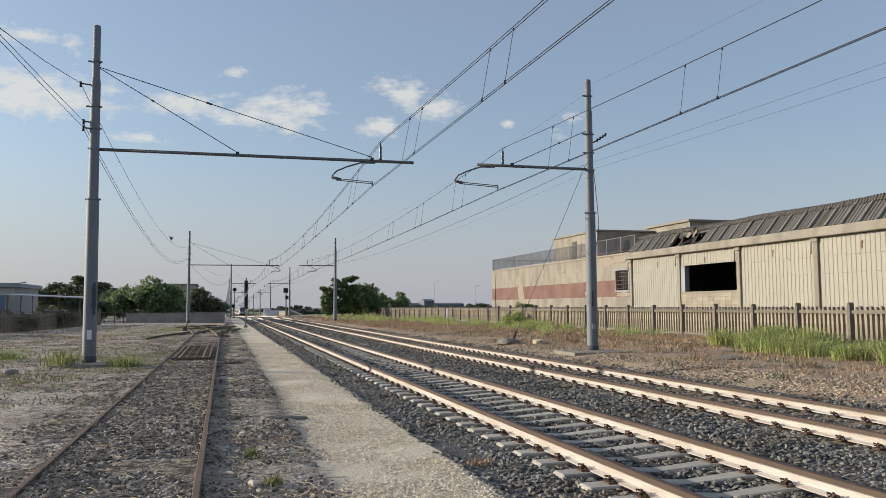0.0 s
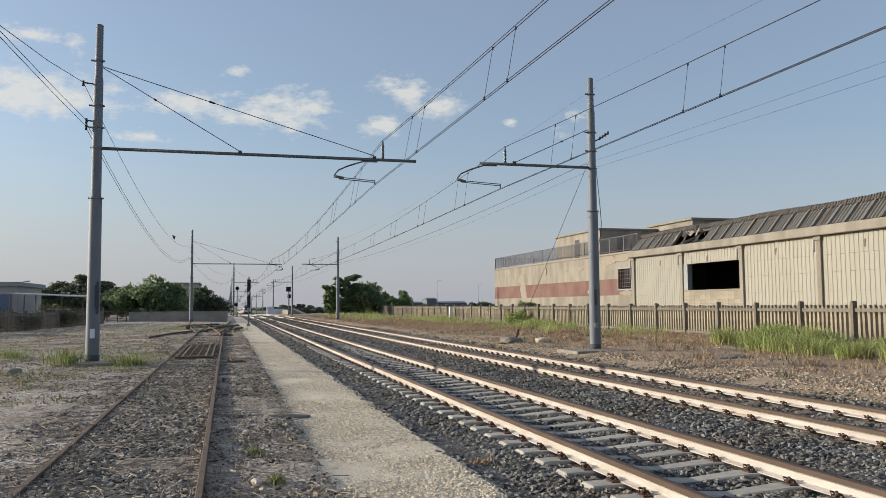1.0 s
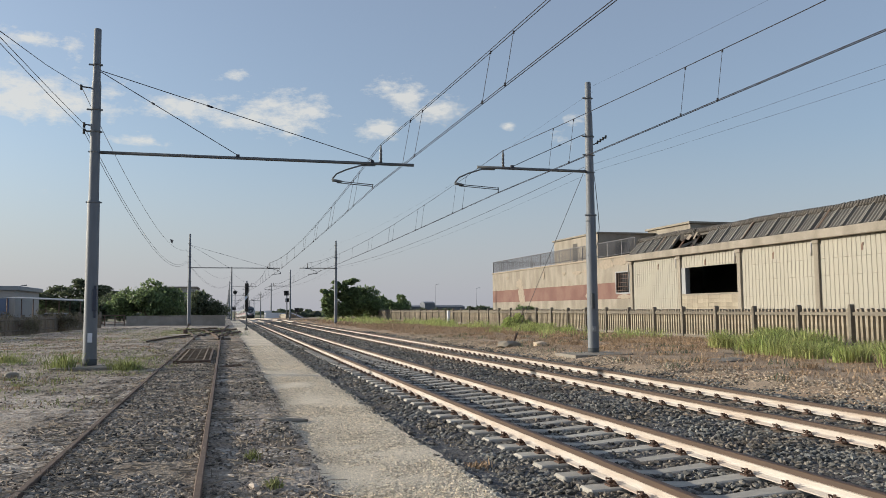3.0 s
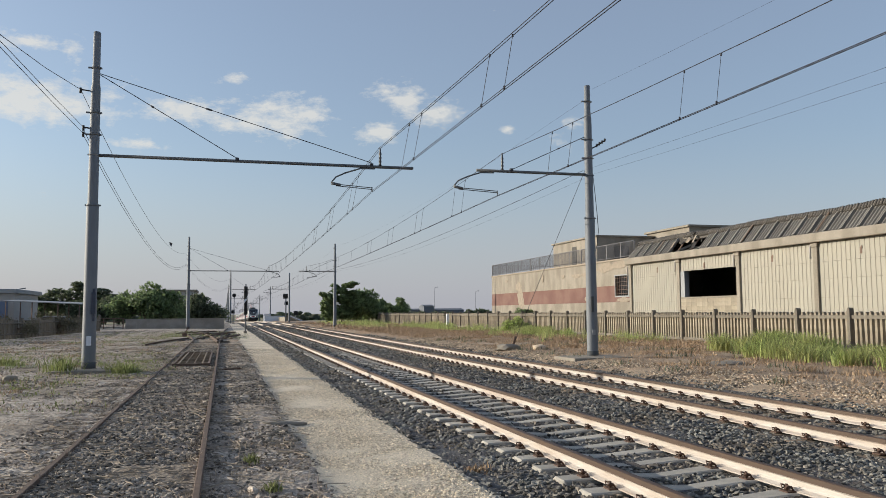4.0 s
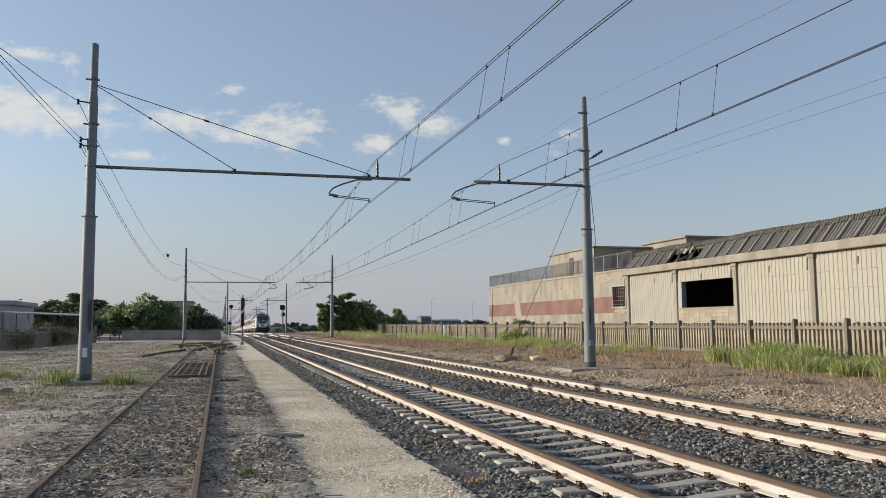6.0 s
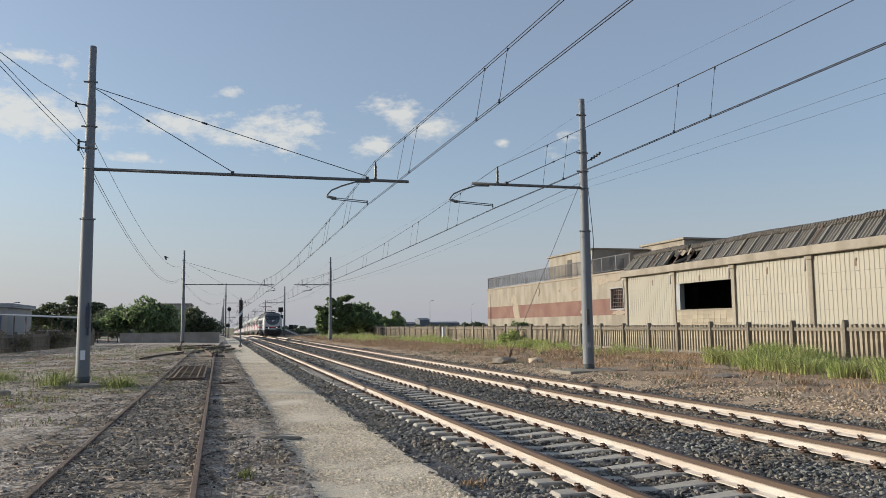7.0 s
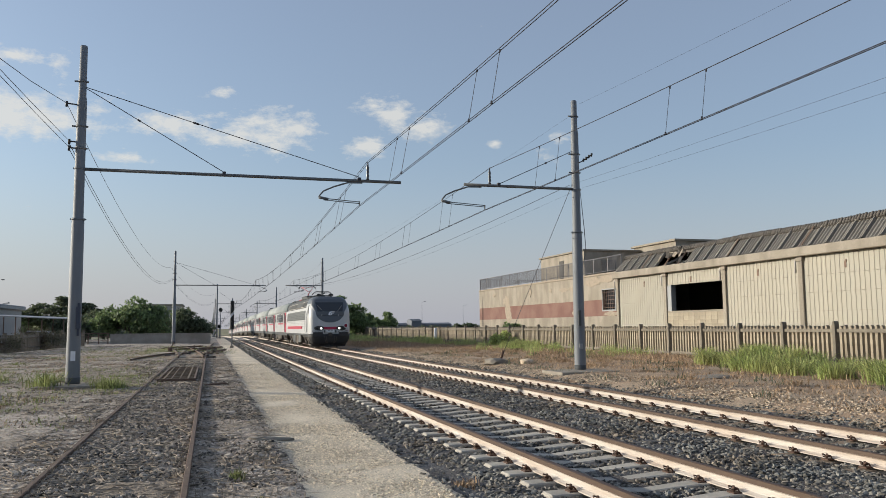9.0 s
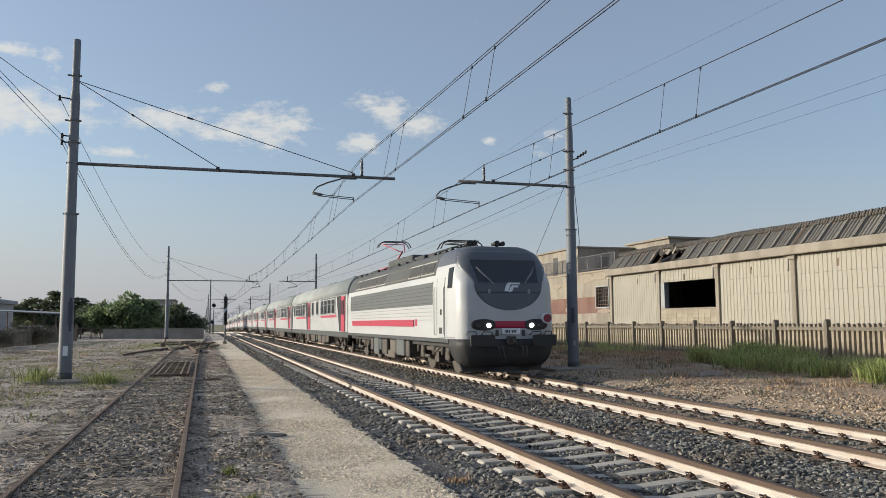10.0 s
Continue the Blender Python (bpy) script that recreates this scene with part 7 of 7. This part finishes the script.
# ---- thin evening clouds, on a far patch of sky ----
def make_clouds():
    R = 2800.0
    verts, faces = [], []
    na, ne = 40, 20
    for j in range(ne + 1):
        for i in range(na + 1):
            a_, e = radians(-22 + 75 * i / na), radians(6 + 26 * j / ne)
            verts.append((R * math.sin(a_) * math.cos(e), R * math.cos(a_) * math.cos(e), R * math.sin(e)))
    for j in range(ne):
        for i in range(na):
            o = j * (na + 1) + i
            faces.append((o, o + 1, o + na + 2, o + na + 1))
    m_ = bpy.data.materials.new("cloud")
    m_.use_nodes = True
    n, l = m_.node_tree.nodes, m_.node_tree.links
    n.remove(n["Principled BSDF"])
    out = n["Material Output"]
    tc = n.new("ShaderNodeTexCoord")

    def math_(op, x, y=None, clamp=False):
        q = n.new("ShaderNodeMath")
        q.operation, q.use_clamp = op, clamp
        for s, v in ((q.inputs[0], x), (q.inputs[1], y)):
            if v is None:
                continue
            if isinstance(v, (int, float)):
                s.default_value = v
            else:
                l.new(v, s)
        return q.outputs[0]
    total = None
    # bearing, height, half widths (degrees), weight
    for a_, e, wa, we, k in CLOUDS:
        c = Vector((math.sin(radians(a_)) * math.cos(radians(e)), math.cos(radians(a_)) * math.cos(radians(e)), math.sin(radians(e)))) * R
        mp = n.new("ShaderNodeMapping")
        mp.vector_type = "TEXTURE"
        mp.inputs["Location"].default_value = c
        mp.inputs["Rotation"].default_value = (radians(e), 0, -radians(a_))
        mp.inputs["Scale"].default_value = (R * radians(wa), R, R * radians(we))
        l.new(tc.outputs["Object"], mp.inputs[0])
        g = n.new("ShaderNodeTexGradient")
        g.gradient_type = "SPHERICAL"
        l.new(mp.outputs[0], g.inputs[0])
        v = math_("MULTIPLY", g.outputs[0], k)
        total = v if total is None else math_("MAXIMUM", total, v)
    mp = n.new("ShaderNodeMapping")
    mp.inputs["Scale"].default_value = (1, 1, 2.2)
    l.new(tc.outputs["Object"], mp.inputs[0])
    no = n.new("ShaderNodeTexNoise")
    no.inputs["Scale"].default_value, no.inputs["Detail"].default_value, no.inputs["Roughness"].default_value = 0.012, 10.0, 0.66
    l.new(mp.outputs[0], no.inputs["Vector"])
    # dense where the noise is high and the lobe is strong
    d = math_("SUBTRACT", math_("ADD", no.outputs[0], math_("MULTIPLY", total, 0.52)), 0.69)
    alpha = math_("MULTIPLY", math_("MULTIPLY", d, 4.0, True), 0.78)
    mix = n.new("ShaderNodeMixShader")
    tr, em = n.new("ShaderNodeBsdfTransparent"), n.new("ShaderNodeEmission")
    em.inputs[0].default_value, em.inputs[1].default_value = (1.0, 0.965, 0.93, 1), 0.60
    l.new(alpha, mix.inputs[0])
    l.new(tr.outputs[0], mix.inputs[1])
    l.new(em.outputs[0], mix.inputs[2])
    l.new(mix.outputs[0], out.inputs[0])
    soup("backdrop_clouds", verts, faces, m_, "thin pale broken clouds low in the sky", "clouds", "structure")


CLOUDS = [
    (-12.21, 13.57, 8.67, 2.75, 1),
    (-12.97, 17.3, 3.57, 1.1, 0.8),
    (-9.97, 17.19, 1.53, 1.22, 0.7),
    (-7.47, 14.42, 3.06, 3.06, 0.6),
    (-2.72, 13.89, 6.12, 1.53, 1),
    (1.11, 13.35, 5.61, 1.35, 0.9),
    (4.26, 13.69, 4.59, 2.75, 1),
    (3.06, 14.41, 4.08, 1.53, 0.9),
    (-5.62, 11.43, 3.06, 0.98, 0.7),
    (0.69, 16.19, 2.04, 0.73, 0.6),
    (11.38, 15.83, 2.55, 1.22, 1),
    (13.03, 15.26, 2.04, 2.14, 1.1),
    (15.1, 14.27, 3.06, 1.71, 1),
    (10.76, 12.87, 2.55, 1.35, 1),
    (20.25, 13.08, 1.02, 0.61, 0.8),
    (23.71, 12.3, 3.06, 2.45, 0.45),
    (25.14, 13.23, 2.04, 1.22, 0.5),
    (5.47, 13.15, 3.06, 1.22, 0.9),
]
make_clouds()


# ---- two birds on the feeder wire ----
def make_bird(label):
    b_ = empty("bird", label, "bird", "birds on the wire")
    bm = bmesh.new()
    spine = ((-0.2, 0.03, 0.012), (-0.17, 0.03, 0.035), (-0.12, 0.02, 0.04), (-0.07, 0.0, 0.06), (0.02, 0.0, 0.065), (0.1, 0.0, 0.04), (0.15, 0.005, 0.02))
    tube(bm, [(x, 0, z) for x, z, r in spine], [r for x, z, r in spine], 8)
    part("body", bm, M["bird"], b_)
    bm = bmesh.new()
    loft(bm, [[(0.12, w * 0.02, 0.0), (0.29, w * 0.055, 0.0), (0.29, w * 0.055, 0.01), (0.12, w * 0.02, 0.012)] for w in (-1, 1)])
    bmesh.ops.recalc_face_normals(bm, faces=bm.faces)
    part("tail", bm, M["bird"], b_)
    wings = []
    for s in (-1, 1):
        bm = bmesh.new()
        loft(bm, [[(-0.08, s * 0.02, 0), (0.08, s * 0.02, 0), (0.08, s * 0.02, 0.012), (-0.08, s * 0.02, 0.012)], [(-0.11, s * 0.17, 0.01), (0.07, s * 0.17, 0.01), (0.07, s * 0.17, 0.02), (-0.11, s * 0.17, 0.02)],
                  [(0.02, s * 0.34, 0.0), (0.07, s * 0.33, 0.0), (0.07, s * 0.33, 0.008), (0.02, s * 0.34, 0.008)]])
        bmesh.ops.recalc_face_normals(bm, faces=bm.faces)
        wings.append((s, part("wing", bm, M["bird"], b_)))
    b_.scale = (0.7, 0.7, 0.7)
    return b_, wings


birds = [make_bird("dark grey pigeon taking off from the feeder wire"), make_bird("dark grey pigeon perched on the feeder wire")]


# ---- what moves ----
def motions():
    speed, nose = 36.2, 20.88
    times = [0, 1, 2, 3, 4, 5, 6, 7, 8, 9, 10]

    def row(t, back, length):
        y = nose + speed * (10 - t) + back
        za, zb = dip(y + length * 0.2), dip(y + length * 0.8)
        tilt = math.degrees(math.atan2(zb - za, length * 0.6))
        return (t, pose(C2, y, za - (zb - za) / 3, tilt, 0, 0))
    walk(loco, [row(t, 0.0, 18.0) for t in times])
    for k, c in enumerate(coaches):
        walk(c, [row(t, 18.15 + 26.35 * k, 26.1) for t in times])

    flights = (((0, -4.0, 6.96), (7.35, -4.0, 6.96), (7.5, -4.27, 7.02), (7.6, -4.43, 7.01), (7.8, -5.2, 7.03), (8.0, -6.32, 6.75), (8.2, -7.62, 6.51), (8.4, -9.12, 6.14), (8.7, -11.9, 5.6), (8.9, -13.6, 5.3), (10, -23.5, 4.2)),
               ((0, -4.0, 6.98), (8.0, -4.0, 6.98), (8.1, -4.12, 7.0), (8.2, -4.41, 6.99), (8.4, -5.26, 6.76), (8.7, -7.44, 6.26), (8.9, -9.13, 5.86), (9.1, -10.96, 5.74), (9.3, -12.9, 5.42), (10, -19.7, 4.6)))
    for (bird, wings), rows, y, start in zip(birds, flights, (64.0, 64.9), (7.35, 8.0)):
        walk(bird, [(t, pose(x, y, z, 0, 8 if t <= start else 0, 0)) for t, x, z in rows])
        beat = [(0, -78), (start, -78)]
        t, k = start + 0.05, 0
        while t < 9.95:
            beat.append((t, (-10, 45, 0, -35)[k % 4]))
            t, k = t + 0.05, k + 1
        beat.append((10, 0))
        for s, wing in wings:
            walk(wing, [(t, pose(0, 0, 0.03, s * a_, 0, 0)) for t, a_ in beat])


motions()
